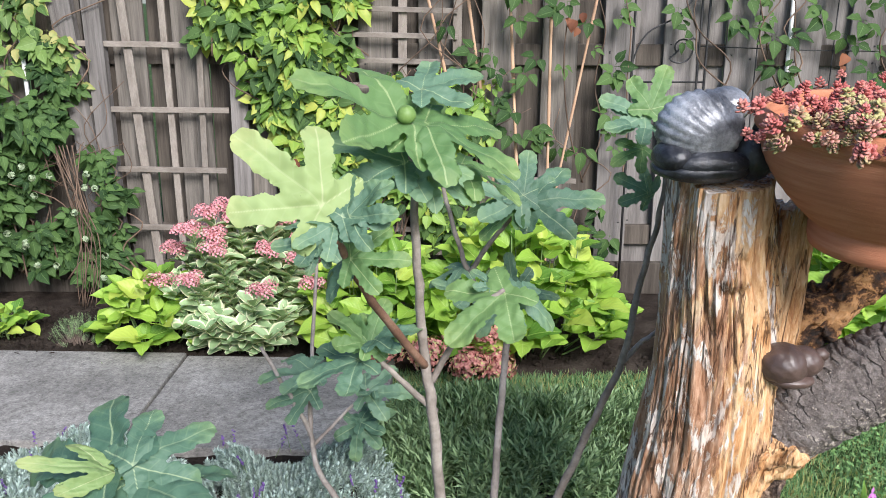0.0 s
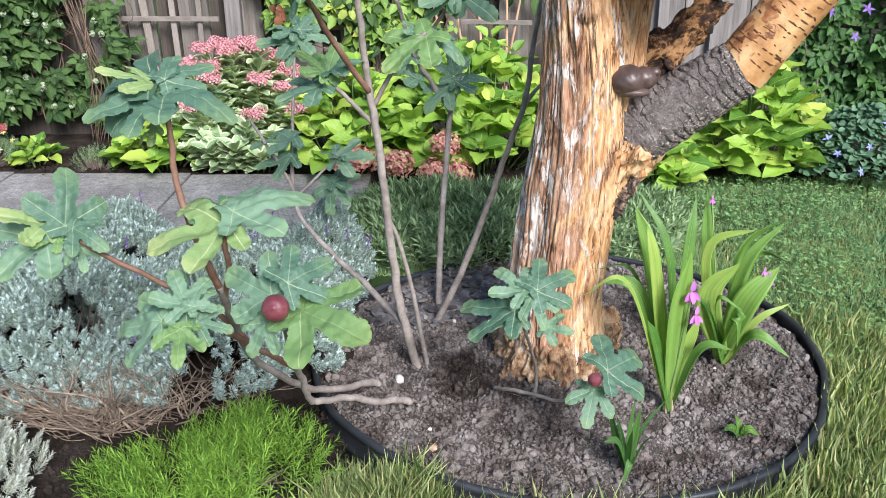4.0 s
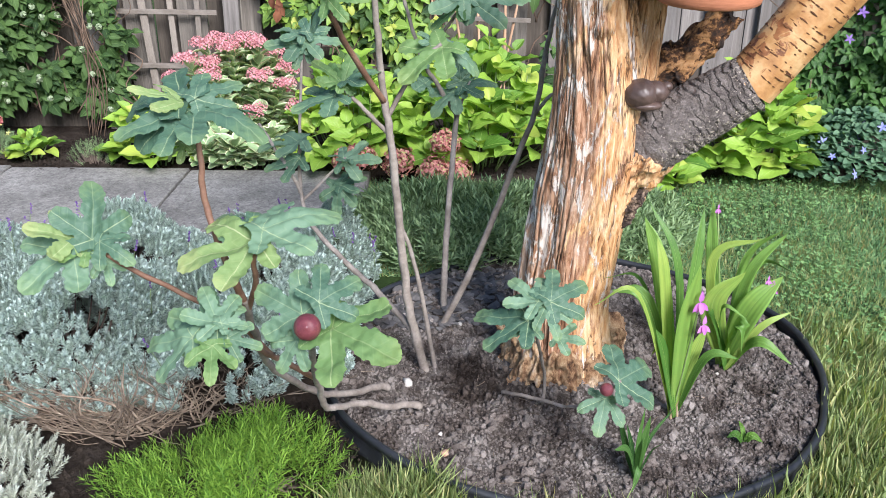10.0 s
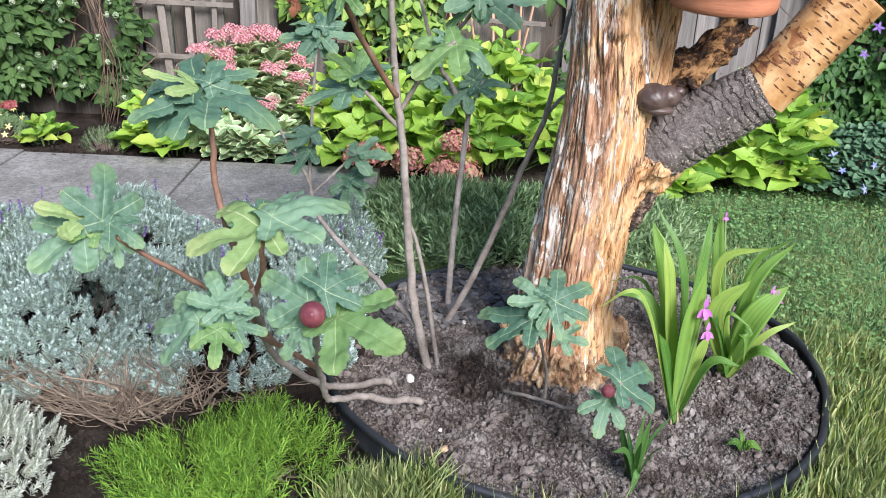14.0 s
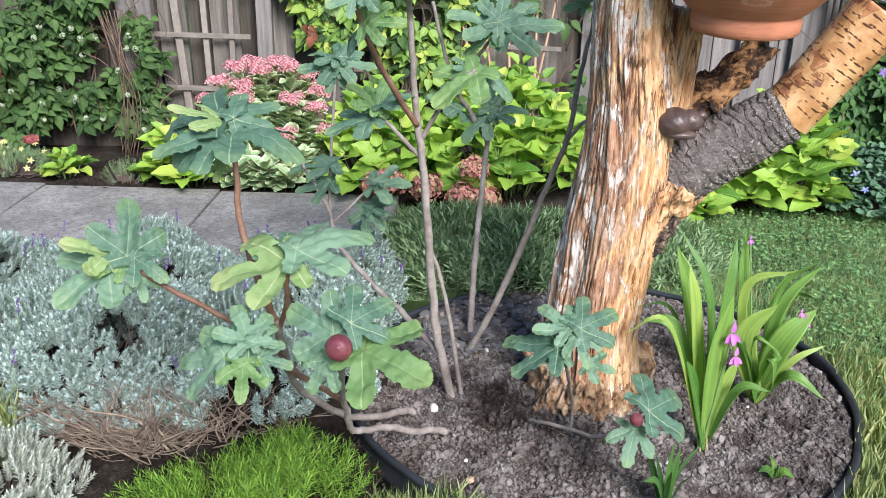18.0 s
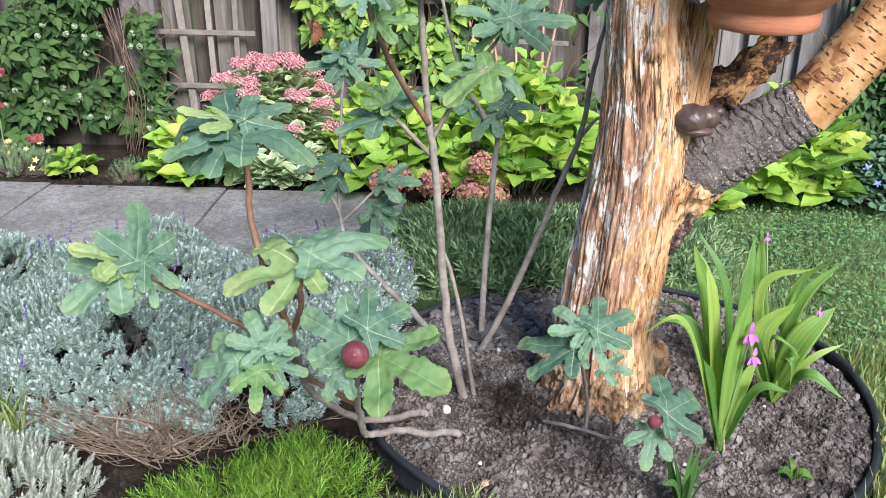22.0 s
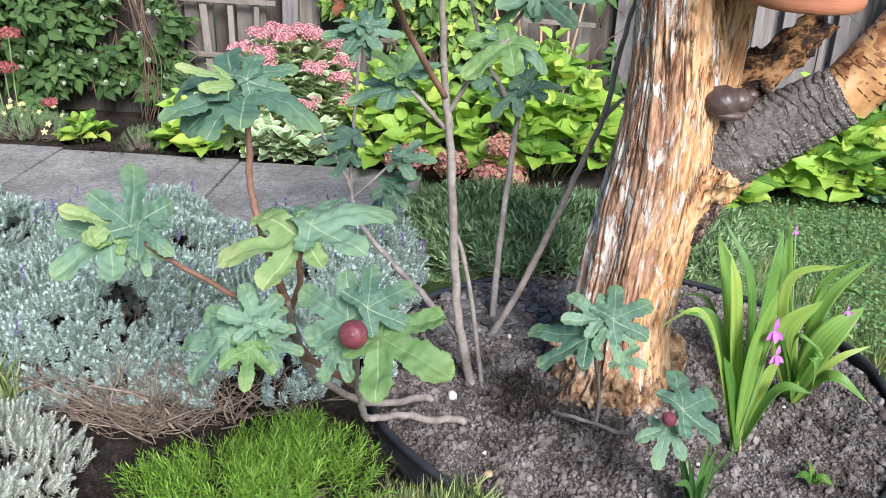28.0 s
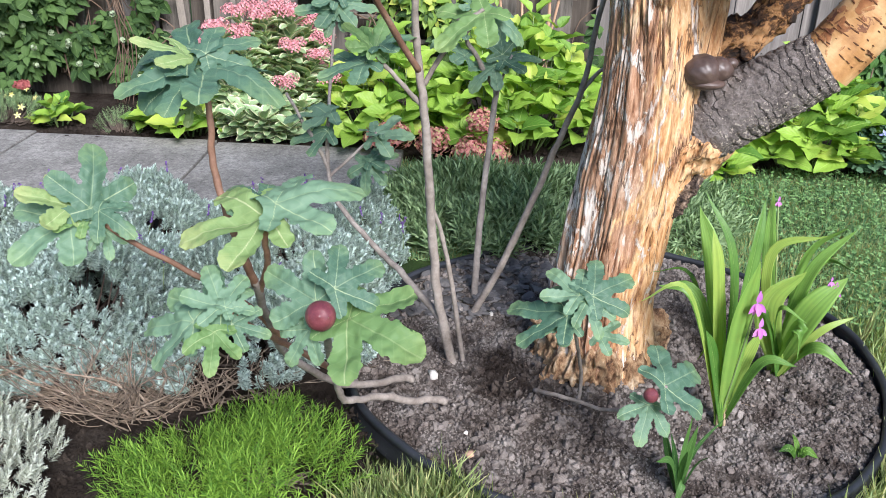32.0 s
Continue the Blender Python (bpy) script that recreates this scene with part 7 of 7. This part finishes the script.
def crop_material():
    """Fleshy leaves from deep red over pink and mauve to olive, by rosette, with paler tips."""
    m, nt, b = nodes_of("pot_stonecrop")
    oi, ge = nt.nodes.new("ShaderNodeObjectInfo"), nt.nodes.new("ShaderNodeNewGeometry")
    n = noise_node(nt, coords(nt, (1, 1, 1)), 9, 3)
    patch = noise_node(nt, ge.outputs["Position"], 16, 3)
    fac = math_node(nt, "ADD", math_node(nt, "MULTIPLY", oi.outputs["Random"], 0.55), math_node(nt, "MULTIPLY", ge.outputs["Random Per Island"], 0.2))
    fac = math_node(nt, "ADD", fac, math_node(nt, "MULTIPLY", math_node(nt, "SUBTRACT", patch.outputs["Fac"], 0.36), 1.3))
    r = ramp_node(nt, [(0.10, (0.32, 0.07, 0.06)), (0.34, (0.46, 0.13, 0.11)), (0.5, (0.50, 0.22, 0.18)), (0.64, (0.38, 0.23, 0.15)), (0.78, (0.36, 0.34, 0.13))])
    nt.links.new(fac, r.inputs["Fac"])
    col = mix_rgb(nt, math_node(nt, "MULTIPLY", n.outputs["Fac"], 0.12), r.outputs["Color"], (0.66, 0.36, 0.33))
    nt.links.new(col, b.inputs["Base Color"])
    b.inputs["Roughness"].default_value = 0.5
    b.inputs["Specular IOR Level"].default_value = 0.25
    b.inputs["Subsurface Weight"].default_value = 0.0
    return m


def rosette(seed, layers=5, per=5):
    """A small cone of fat round leaves, growing up z."""
    r = np.random.default_rng(seed)
    bv, bf = bead()
    vs, fs, off = [], [], 0
    for i in range(layers):
        for j in range(per):
            a = (j + 0.5 * (i % 2)) * 2 * math.pi / per + r.uniform(-0.4, 0.4)
            h = i / layers
            d = np.array((math.cos(a), math.sin(a), 0.25 + 1.5 * h * h))
            c = d / np.linalg.norm(d) * (0.75 * (1 - 0.62 * h)) + np.array((0, 0, h * 1.5))
            m = basis(d, (0, 0, 1), 1.0)[:3, :3]
            vs.append((bv * np.array((0.34, 0.44, 0.15)) * (1.15 - 0.5 * h)) @ m.T + c)
            fs.append(bf + off)
            off += len(bv)
    v = np.concatenate(vs)
    return v, np.concatenate(fs), np.zeros((len(v), 2))


M["pot_crop"] = crop_material()
ROSE = [rosette(s, 4, 4) for s in range(2)] + [rosette(4, 3, 5), rosette(9, 5, 5)]
ROSE_MESH = [mesh_of("rosette", *t) for t in ROSE]
crop = thing("stonecrop", "red and olive stonecrop spilling over the pot's rim", "stonecrop", (POT[0], POT[1] - 0.011, POT[2] + 0.155))
crop.rotation_euler.x = radians(4.0)
fr, lines = [], []
for k in range(820):
    r, a = math.sqrt((k + 0.5) / 820) * 0.205, k * 2.399963 + rng.uniform(-0.2, 0.2)
    x, y = r * math.cos(a), r * math.sin(a)
    over = max(r - 0.172, 0)
    if y > 0.0 and r > 0.07:
        if rng.random() < 0.9:
            continue
    right = max(x - 0.15, 0) + max(-x - 0.15, 0) * 0.9
    z = 0.028 - 0.8 * over + rng.uniform(-0.016, 0.022) + 0.02 * noise.noise((x * 18, y * 18, 0))
    x *= 1 + right * 1.9
    out = np.array((x * 2.2, y * 2.2 - 0.15, 1.0 - 6 * over)) + rng.normal(0, 0.3, 3)
    fr.append(upright(rng, (x, y, z), out, rng.uniform(0.006, 0.0115)))
# trailing stems over the rim
for ax, drop in ((-1.18, 0.03), (-1.42, 0.045), (-1.55, 0.028), (-1.75, 0.022), (-0.75, 0.03), (-0.45, 0.045), (-0.2, 0.045), (-0.1, 0.03), (-1.3, 0.02)):
    c, s = math.cos(ax), math.sin(ax)
    pts = [(0.16 * c, 0.16 * s, 0.03), (0.186 * c, 0.186 * s, 0.03), (0.196 * c, 0.196 * s, 0.005), (0.194 * c, 0.194 * s, -drop)]
    lines.append((bend(pts, 5), 0.0016, 0.0013))
    if drop > 0.042:
        for q in range(2):
            fr.append(upright(rng, np.array(pts[-1]) + rng.normal(0, 0.004, 3), (c, s, 0.4), rng.uniform(0.007, 0.010)))
order = sorted(range(len(fr)), key=lambda i: fr[i][1, 3])
for i in order[:300]:
    j = rng.integers(4)
    ob = part("rosette", ROSE_MESH[j], M["pot_crop"], crop)
    ob.matrix_local = to_matrix(fr[i])
part("rosette_mat", joined("rosette_mat", ROSE, [fr[i] for i in order[300:]], rng), M["pot_crop"], crop)["kind"] = "stuff"
M["pink_stem"] = surface("pink_stem", [(0.3, (0.45, 0.24, 0.18)), (0.7, (0.62, 0.42, 0.34))], (1, 1, 1), 30, 100, 0.6, 0.2, 0.001)
part("trailing_growth", tubes("trailing_growth", lines, 5), M["pink_stem"], crop, "bare pink trailing stems")["kind"] = "stuff"

# ---- snail ornaments ----


def ornament(name, label, blobs, at, turn, tones, ribs=0.0, count=16):
    """A garden figure cast in one piece: each lump has a centre, half sizes, how ribbed it is and its tone."""
    bm = bmesh.new()
    for (cx, cy, cz), (sx, sy, sz), rb, tone in blobs:
        tmp = bmesh.new()
        bmesh.ops.create_uvsphere(tmp, u_segments=72, v_segments=40, radius=1)
        for f in tmp.faces:
            f.material_index = tone
        for v in tmp.verts:
            a = math.atan2(v.co.z + 0.55, v.co.x - 0.75)
            w = math.sin(a * count + 1.5 * v.co.y)
            k = 1 + rb * ribs * (abs(w) ** 0.6 * 2 - 1) + 0.03 * noise.noise(v.co * 3)
            v.co = Vector((v.co.x * sx * k + cx, v.co.y * sy * k + cy, v.co.z * sz * k + cz))
        me = bpy.data.meshes.new("tmp")
        tmp.to_mesh(me)
        tmp.free()
        bm.from_mesh(me)
    for f in bm.faces:
        f.smooth = True
    me = bpy.data.meshes.new(name)
    bm.to_mesh(me)
    bm.free()
    for m in tones:
        me.materials.append(m)
    ob = part(name, me, None)
    ob.matrix_world = pose(*at, 0, 0, turn)
    return tagged(ob, label, "ornament")


def antique():
    m, nt, b = nodes_of("antique_silver")
    v = coords(nt)
    n1 = noise_node(nt, v, 14, 5, 0.5)
    n2 = noise_node(nt, v, 220, 4, 0.7)
    r = ramp_node(nt, [(0.30, (0.03, 0.03, 0.034)), (0.46, (0.20, 0.205, 0.22)), (0.64, (0.52, 0.53, 0.55))])
    nt.links.new(math_node(nt, "ADD", math_node(nt, "MULTIPLY", n1.outputs["Fac"], 0.75), math_node(nt, "MULTIPLY", n2.outputs["Fac"], 0.25)), r.inputs["Fac"])
    nt.links.new(r.outputs["Color"], b.inputs["Base Color"])
    b.inputs["Roughness"].default_value, b.inputs["Metallic"].default_value = 0.38, 0.35
    add_bump(nt, b, n2.outputs["Fac"], 0.3, 0.002)
    return m


M["antique"] = antique()
M["glazed"] = surface("brown_glaze", [(0.3, (0.035, 0.022, 0.018)), (0.55, (0.085, 0.055, 0.045)), (0.8, (0.17, 0.125, 0.105))], (1, 1, 1), 25, 140, 0.38, 0.3, 0.002, 0.0, 0.5)
M["black_cast"] = surface("black_cast", [(0.40, (0.010, 0.010, 0.012)), (0.58, (0.035, 0.037, 0.044)), (0.72, (0.30, 0.31, 0.33))], (1, 1, 1), 45, 200, 0.36, 0.4, 0.002, 0.0, 0.5)
ornament("snail_ornament", "black and silver ribbed snail ornament on the stump top", [((-0.018, 0, 0.052), (0.058, 0.046, 0.052), 1.0, 0), ((0.022, 0.012, 0.082), (0.030, 0.034, 0.026), 0.5, 0), ((-0.012, -0.004, 0.002), (0.070, 0.052, 0.020), 0.0, 1), ((0.052, -0.022, 0.020), (0.030, 0.026, 0.034), 0.0, 1), ((0.066, -0.020, 0.052), (0.018, 0.016, 0.018), 0.0, 1), ((-0.058, -0.010, 0.018), (0.026, 0.036, 0.022), 0.0, 1), ((-0.01, -0.036, 0.012), (0.05, 0.02, 0.018), 0.0, 1)], (-0.035, -0.035, 1.0), 8, (M["antique"], M["black_cast"]), 0.045, 22)
ornament("snail_ornament", "glossy brown snail ornament tucked into the fork", [((-0.006, 0, 0.030), (0.035, 0.034, 0.031), 0.6, 0), ((0.020, 0.004, 0.034), (0.030, 0.024, 0.023), 0.6, 0), ((0.044, 0.004, 0.046), (0.012, 0.010, 0.010), 0.0, 0), ((0.004, -0.004, 0.010), (0.034, 0.026, 0.012), 0.0, 0)], (0.098, -0.052, 0.688), -8, (M["glazed"],), 0.018, 9)

# ---- ground orchid and seedlings ----


def strap(plant, base, mid, tip, width, name="leaf", material="orchid_leaf"):
    """A long pleated leaf through three points."""
    at = np.array(plant.location)
    line = bend(np.array([base, mid, tip]) - at, 8)
    n = len(line)
    vs, uv, fs = [], [], []
    side0 = np.cross(line[-1] - line[0], (0.1 + rng.normal(0, 0.45), -0.75, 0.66 + rng.normal(0, 0.3)))
    side0 /= np.linalg.norm(side0)
    cols = 8
    for i, p in enumerate(line):
        v = i / (n - 1)
        w = width * 0.60 * max(math.sin(math.pi * min(v * 0.91 + 0.09, 1.0) ** 1.05) ** 0.9, 0.02)
        t = unit(np.gradient(line, axis=0)[i])
        s = unit(side0 - t * side0.dot(t))
        nrm = np.cross(s, t)
        for j in range(cols + 1):
            u = j / (cols / 2) - 1
            z = 0.26 * abs(u) * w + 0.13 * w * (1 if j % 2 else -1)
            vs.append(p + s * u * w + nrm * z)
            uv.append((u, v))
    for i in range(n - 1):
        for j in range(cols):
            a = i * (cols + 1) + j
            fs.append((a, a + 1, a + cols + 2, a + cols + 1))
    return part(name, mesh_of(name, np.array(vs), fs, np.array(uv)), M[material], plant)


orch = thing("ground_orchid", "ground orchid with long pleated leaves and pink flowers", "orchid", (0.25, -0.10, 0))
O1 = (((0.155, -0.11, 0.355), (0.119, -0.08, 0.467), 0.030), ((0.154, -0.15, 0.348), (0.132, -0.14, 0.445), 0.025), ((0.19, -0.12, 0.361), (0.124, -0.08, 0.501), 0.015), ((0.199, -0.18, 0.274), (0.207, -0.2, 0.412), 0.045), ((0.231, -0.1, 0.366), (0.248, -0.06, 0.479), 0.022), ((0.132, -0.12, 0.286), (0.058, -0.1, 0.307), 0.025), ((0.089, -0.2, 0.345), (-0.006, -0.22, 0.332), 0.009), ((0.133, -0.08, 0.306), (0.051, -0.05, 0.313), 0.008), ((0.248, -0.19, 0.193), (0.304, -0.22, 0.207), 0.016), ((0.234, -0.15, 0.176), (0.255, -0.15, 0.246), 0.022), ((0.164, -0.17, 0.192), (0.138, -0.18, 0.255), 0.019), ((0.182, -0.1, 0.161), (0.156, -0.1, 0.14), 0.016))
for k, (m, t, w) in enumerate(O1):
    strap(orch, (0.208 + 0.007 * math.cos(2.4 * k), -0.143 + 0.007 * math.sin(2.4 * k), 0.015), m, t, w)
orch2 = thing("ground_orchid", "ground orchid with long arching pleated leaves by the edging", "orchid", (0.385, 0.055, 0))
O2 = (((0.314, -0.01, 0.221), (0.369, -0.03, 0.314), 0.047), ((0.321, 0.05, 0.307), (0.417, 0.02, 0.373), 0.018), ((0.34, 0.1, 0.277), (0.329, 0.12, 0.429), 0.026), ((0.407, 0.09, 0.284), (0.508, 0.12, 0.356), 0.045), ((0.402, 0.03, 0.276), (0.478, 0.03, 0.384), 0.022), ((0.447, 0.1, 0.266), (0.552, 0.1, 0.247), 0.019), ((0.405, 0.0, 0.204), (0.469, 0.0, 0.289), 0.047), ((0.431, 0.0, 0.153), (0.506, 0.0, 0.2), 0.014), ((0.425, -0.02, 0.132), (0.496, -0.06, 0.094), 0.023), ((0.374, -0.03, 0.183), (0.375, -0.06, 0.124), 0.034), ((0.333, 0.0, 0.172), (0.289, -0.01, 0.234), 0.028), ((0.319, -0.05, 0.235), (0.367, -0.09, 0.227), 0.009))
for k, (m, t, w) in enumerate(O2):
    strap(orch2, (0.385 + 0.012 * math.cos(2.4 * k), 0.055 + 0.012 * math.sin(2.4 * k), 0.005), m, t, w)


def orchid_flower(plant, at, size):
    """Three petals, two sepals and a lip on a thin stalk."""
    tv, tf, tu = blade(4, lambda v: math.sin(math.pi * v ** 0.8) ** 0.8, 0.42, 0.2, 0.25)
    vs, fs, us, off = [], [], [], 0
    for way in ((0.1, -0.2, 1), (0.55, -0.3, -0.5), (-0.5, -0.4, -0.6), (0.25, -0.5, -0.9), (-0.25, -0.3, -0.9), (0, -0.8, -0.7)):
        m = basis(way, (0, -1, 0.3), size)
        vs.append(tv @ m[:3, :3].T)
        fs.append(tf + off)
        us.append(tu)
        off += len(tv)
    ob = part("flower", mesh_of("flower", np.concatenate(vs), np.concatenate(fs), np.concatenate(us)), M["orchid_petal"], plant, "pinkish purple orchid flower")
    ob.location = np.array(at) - np.array(plant.location)


for at, s in (((0.216, -0.2, 0.327), 0.026), ((0.229, -0.2, 0.275), 0.022)):
    orchid_flower(orch, at, s)
for at, s in (((0.448, 0.0, 0.259), 0.020), ((0.436, 0.0, 0.279), 0.012), ((0.335, 0.1, 0.414), 0.012)):
    orchid_flower(orch2, at, s)
vs, fs = tube_arrays(bend(np.array([(0.21, -0.14, 0.03), (0.215, -0.17, 0.2), (0.217, -0.197, 0.325)]) - np.array(orch.location), 6), np.full(13, 0.0018), 6)
part("flower_stalk", quads_mesh("flower_stalk", vs, fs), M["green_stem"], orch)
for a, b in (((0.39, 0.05, 0.0), (0.446, 0.005, 0.262)), ((0.385, 0.06, 0.0), (0.335, 0.1, 0.412))):
    vs, fs = tube_arrays(np.linspace(a, b, 6) - np.array(orch2.location), np.full(6, 0.0016), 6)
    part("flower_stalk", quads_mesh("flower_stalk", vs, fs), M["green_stem"], orch2)
M["dry_stem"] = surface("dry_stem", [(0.3, (0.42, 0.28, 0.16)), (0.7, (0.62, 0.48, 0.32))], (1, 1, 1), 30, 100, 0.8, 0.2, 0.001)
for dx in (-0.006, 0.008):
    vs, fs = tube_arrays(np.array([(dx - 0.04, -0.05, 0.0), (dx - 0.042, -0.04, 0.06), (dx - 0.045, -0.035, 0.11)]), np.array((0.003, 0.003, 0.0025)), 6)
    part("dry_sheath", quads_mesh("dry_sheath", vs, fs), M["dry_stem"], orch, "straw-coloured dry sheath")

seedling = thing("orchid_seedling", "small seedling with narrow green strap leaves", "seedling", (0.08, -0.35, 0))
for m, t, w in (((0.05, -0.36, 0.10), (0.029, -0.37, 0.176), 0.016), ((0.05, -0.38, 0.10), (0.013, -0.42, 0.131), 0.016), ((0.085, -0.355, 0.09), (0.093, -0.36, 0.165), 0.018), ((0.07, -0.40, 0.07), (0.055, -0.42, 0.03), 0.016), ((0.10, -0.345, 0.10), (0.15, -0.33, 0.165), 0.009), ((0.075, -0.37, 0.08), (0.07, -0.4, 0.141), 0.014), ((0.062, -0.365, 0.09), (0.045, -0.37, 0.155), 0.014), ((0.074, -0.36, 0.10), (0.078, -0.37, 0.195), 0.015), ((0.10, -0.36, 0.08), (0.118, -0.385, 0.12), 0.013)):
    strap(seedling, (0.08, -0.35, 0.0), m, t, w * 0.75, "leaf", "clematis_leaf")
seedling = thing("seedling", "tiny pale seedling in bare soil", "seedling", (0.338, -0.235, 0))
for m, t, w in (((0.32, -0.235, 0.03), (0.30, -0.235, 0.022), 0.014), ((0.35, -0.24, 0.03), (0.375, -0.245, 0.015), 0.014), ((0.338, -0.22, 0.03), (0.335, -0.2, 0.04), 0.010)):
    strap(seedling, (0.338, -0.235, 0.0), m, t, w, "leaf", "hyd_leaf_dark")

# ---- iron trellises, rods, left-hand flowers ----


def spiral(cx, cz, r0, r1, a0, a1, n=26):
    return [(cx + (r0 + (r1 - r0) * k / n) * math.cos(a0 + (a1 - a0) * k / n), 0.0, cz + (r0 + (r1 - r0) * k / n) * math.sin(a0 + (a1 - a0) * k / n)) for k in range(n + 1)]


def iron(parent, pts, r=0.0035, name="scroll"):
    pts = np.array(pts)
    vs, fs = tube_arrays(pts, np.full(len(pts), r), 8)
    return part(name, quads_mesh(name, vs, fs), M["iron"], parent)


ir = thing("iron_trellis", "black wrought iron trellis panel with scrolls", "iron trellis", (0.485, FY - 0.05, 0), "iron trellis panels on the fence")
for x in (-0.135, 0.125, 0.155):
    iron(ir, [(x, 0, z) for z in np.linspace(0.0, 1.75, 4)], 0.005, "upright")
iron(ir, [(x, 0, 0.90) for x in (-0.135, 0.155)], 0.004, "crossbar")
s1 = spiral(-0.045, 1.31, 0.022, 0.062, 0.6, 9.2)
iron(ir, s1 + bend([s1[-1], (-0.02, 0.0, 1.385), (0.09, 0, 1.36), (0.112, 0, 1.27), (0.04, 0, 1.16), (-0.08, 0, 1.09), (-0.13, 0, 0.99), (-0.13, 0, 0.90)], 6)[1:].tolist())
s2 = spiral(0.055, 1.03, 0.022, 0.06, 3.6, -2.4)
iron(ir, s2 + bend([s2[-1], (0.10, 0, 1.07), (0.12, 0, 1.0), (0.123, 0, 0.92)], 5)[1:].tolist())
s3 = spiral(-0.04, 1.56, 0.02, 0.055, 0.6, 9.0)
iron(ir, s3)
ir = thing("iron_trellis", "black wrought iron trellis panel behind the clematis", "iron trellis", (1.53, FY - 0.05, 0), "iron trellis panels on the fence")
for x in (-0.17, -0.14, 0.15):
    iron(ir, [(x, 0, z) for z in np.linspace(0.0, 1.75, 4)], 0.005, "upright")
iron(ir, bend([(-0.14, 0, 1.36), (-0.11, 0, 1.24), (0.0, 0, 1.18), (0.09, 0, 1.13), (0.14, 0, 1.03)], 8))
iron(ir, bend([(0.0, 0, 1.4), (0.02, 0, 1.29), (0.08, 0, 1.26), (0.12, 0, 1.28)], 8))
iron(ir, bend([(-0.14, 0, 1.05), (-0.10, 0, 0.94), (0.0, 0, 0.92), (0.1, 0, 0.86), (0.13, 0, 0.8)], 8))
iron(ir, bend([(-0.06, 0, 0.95), (-0.02, 0, 1.0), (0.0, 0, 1.07), (-0.03, 0, 1.12)], 8))
wire = thing("wire", "thin black wire strung along the fence", "wire", (1.0, FY - 0.05, 1.03))
iron(wire, [(-0.40, 0, 0.01), (0, 0, -0.004), (0.42, 0, -0.01)], 0.0025, "wire")
for x in (-0.16, 0.14, 0.2):
    ob = iron(wire, [(x, 0.005, -1.0), (x, 0.005, 0.6)], 0.0025, "wire")


def rod(a, b, r, label):
    t = thing("white_rod", label, "rod", a, "white rods on the fence")
    pts = np.linspace((0, 0, 0), np.array(b) - np.array(a), 10)
    vs, fs = tube_arrays(pts, np.full(10, r), 8)
    part("rod", quads_mesh("rod", vs, fs), M["white_metal"], t)


rod((-2.045, FY - 0.07, 0.70), (-2.05, FY - 0.07, 1.42), 0.009, "white rod leaning among the climber")
rod((-1.068, FY - 0.07, 0.88), (-1.064, FY - 0.07, 1.40), 0.0045, "thin white rod behind the creeper")
rod((0.964, FY - 0.05, 0.90), (0.958, FY - 0.05, 1.5), 0.008, "white rod standing against the fence")
ring = thing("wire_ring", "small white wire ring hung on the iron trellis", "ring", (1.655, FY - 0.07, 1.262))
a = np.linspace(0, 2 * math.pi, 25)
vs, fs = tube_arrays(np.stack([0.034 * np.cos(a), 0 * a, 0.036 * np.sin(a)], 1), np.full(25, 0.004), 6, False)
part("ring", quads_mesh("ring", vs, fs), M["white_metal"], ring)

pansy = tufts("pansy_patch", "low green cushion with pale yellow flowers", "pansies", -2.28, 1.84, 0.26, 0.13, 0.11, 260, NEEDLE, M["lavender_green"], 0.05, rng, 4.0)
stars(pansy, [tuple(np.array(p) + (0, -0.01, 0.03)) for p, w in mound(0, -0.02, 0.24, 0.1, 0.13, 22, rng)], 0.014, M["yellow_petal"], 5, rng, "flower", "pale yellow flower")
M["deep_red"] = leafy("deep_red_floret", (0.22, 0.045, 0.05), (0.38, 0.12, 0.11), None, None, 0.7, 0.2)
red = thing("stonecrop", "dark red stonecrop heads among the climber", "stonecrop", (-2.38, 1.96, 0))
for x, y, z, r in ((0.06, -0.05, 0.42, 0.05), (0.03, -0.07, 0.28, 0.055), (-0.06, 0.0, 0.36, 0.05), (0.22, -0.1, 0.15, 0.03), (-0.15, -0.03, 0.3, 0.05)):
    flower_head(red, (x, y, z), r, 90, M["deep_red"], 0.014, rng, 0.5, "flower_head", "dark red flat flower head")
    vs, fs = tube_arrays(np.linspace((x * 0.6, y * 0.6, 0), (x, y, z), 5), np.full(5, 0.003), 6)
    part("stem", quads_mesh("stem", vs, fs), M["green_stem"], red)
tufts("fern_seedling", "small dark green feathery seedling on bare soil", "seedling", -1.72, 1.74, 0.10, 0.07, 0.09, 90, FEATHER, M["lavender_green"], 0.05, rng, 2.0)
# fluffy buds on the climber
for _ in range(34):
    p = np.array((rng.uniform(-0.25, 0.45), -0.20 - rng.uniform(0, 0.05), rng.uniform(0.15, 0.6)))
    fr = []
    for q in range(16):
        d = rng.normal(0, 1, 3)
        d /= np.linalg.norm(d)
        fr.append(upright(rng, p + d * 0.011, d, 0.015))
    part("flower_bud", joined("flower_bud", FLORET, fr, rng), M["bud_white"], lc, "pale green fluffy bud")

hook = thing("plant_hook", "small black iron hook at the sawn end of the limb", "hook", (0.455, -0.08, 0.955))
vs, fs = tube_arrays(bend([(0.015, 0.0, 0.062), (0.016, 0.0, 0.03), (0.004, 0.0, 0.006), (-0.016, 0.0, 0.006), (-0.03, 0.01, 0.016)], 6), np.full(25, 0.0035), 8)
part("hook", quads_mesh("hook", vs, fs), M["iron"], hook)
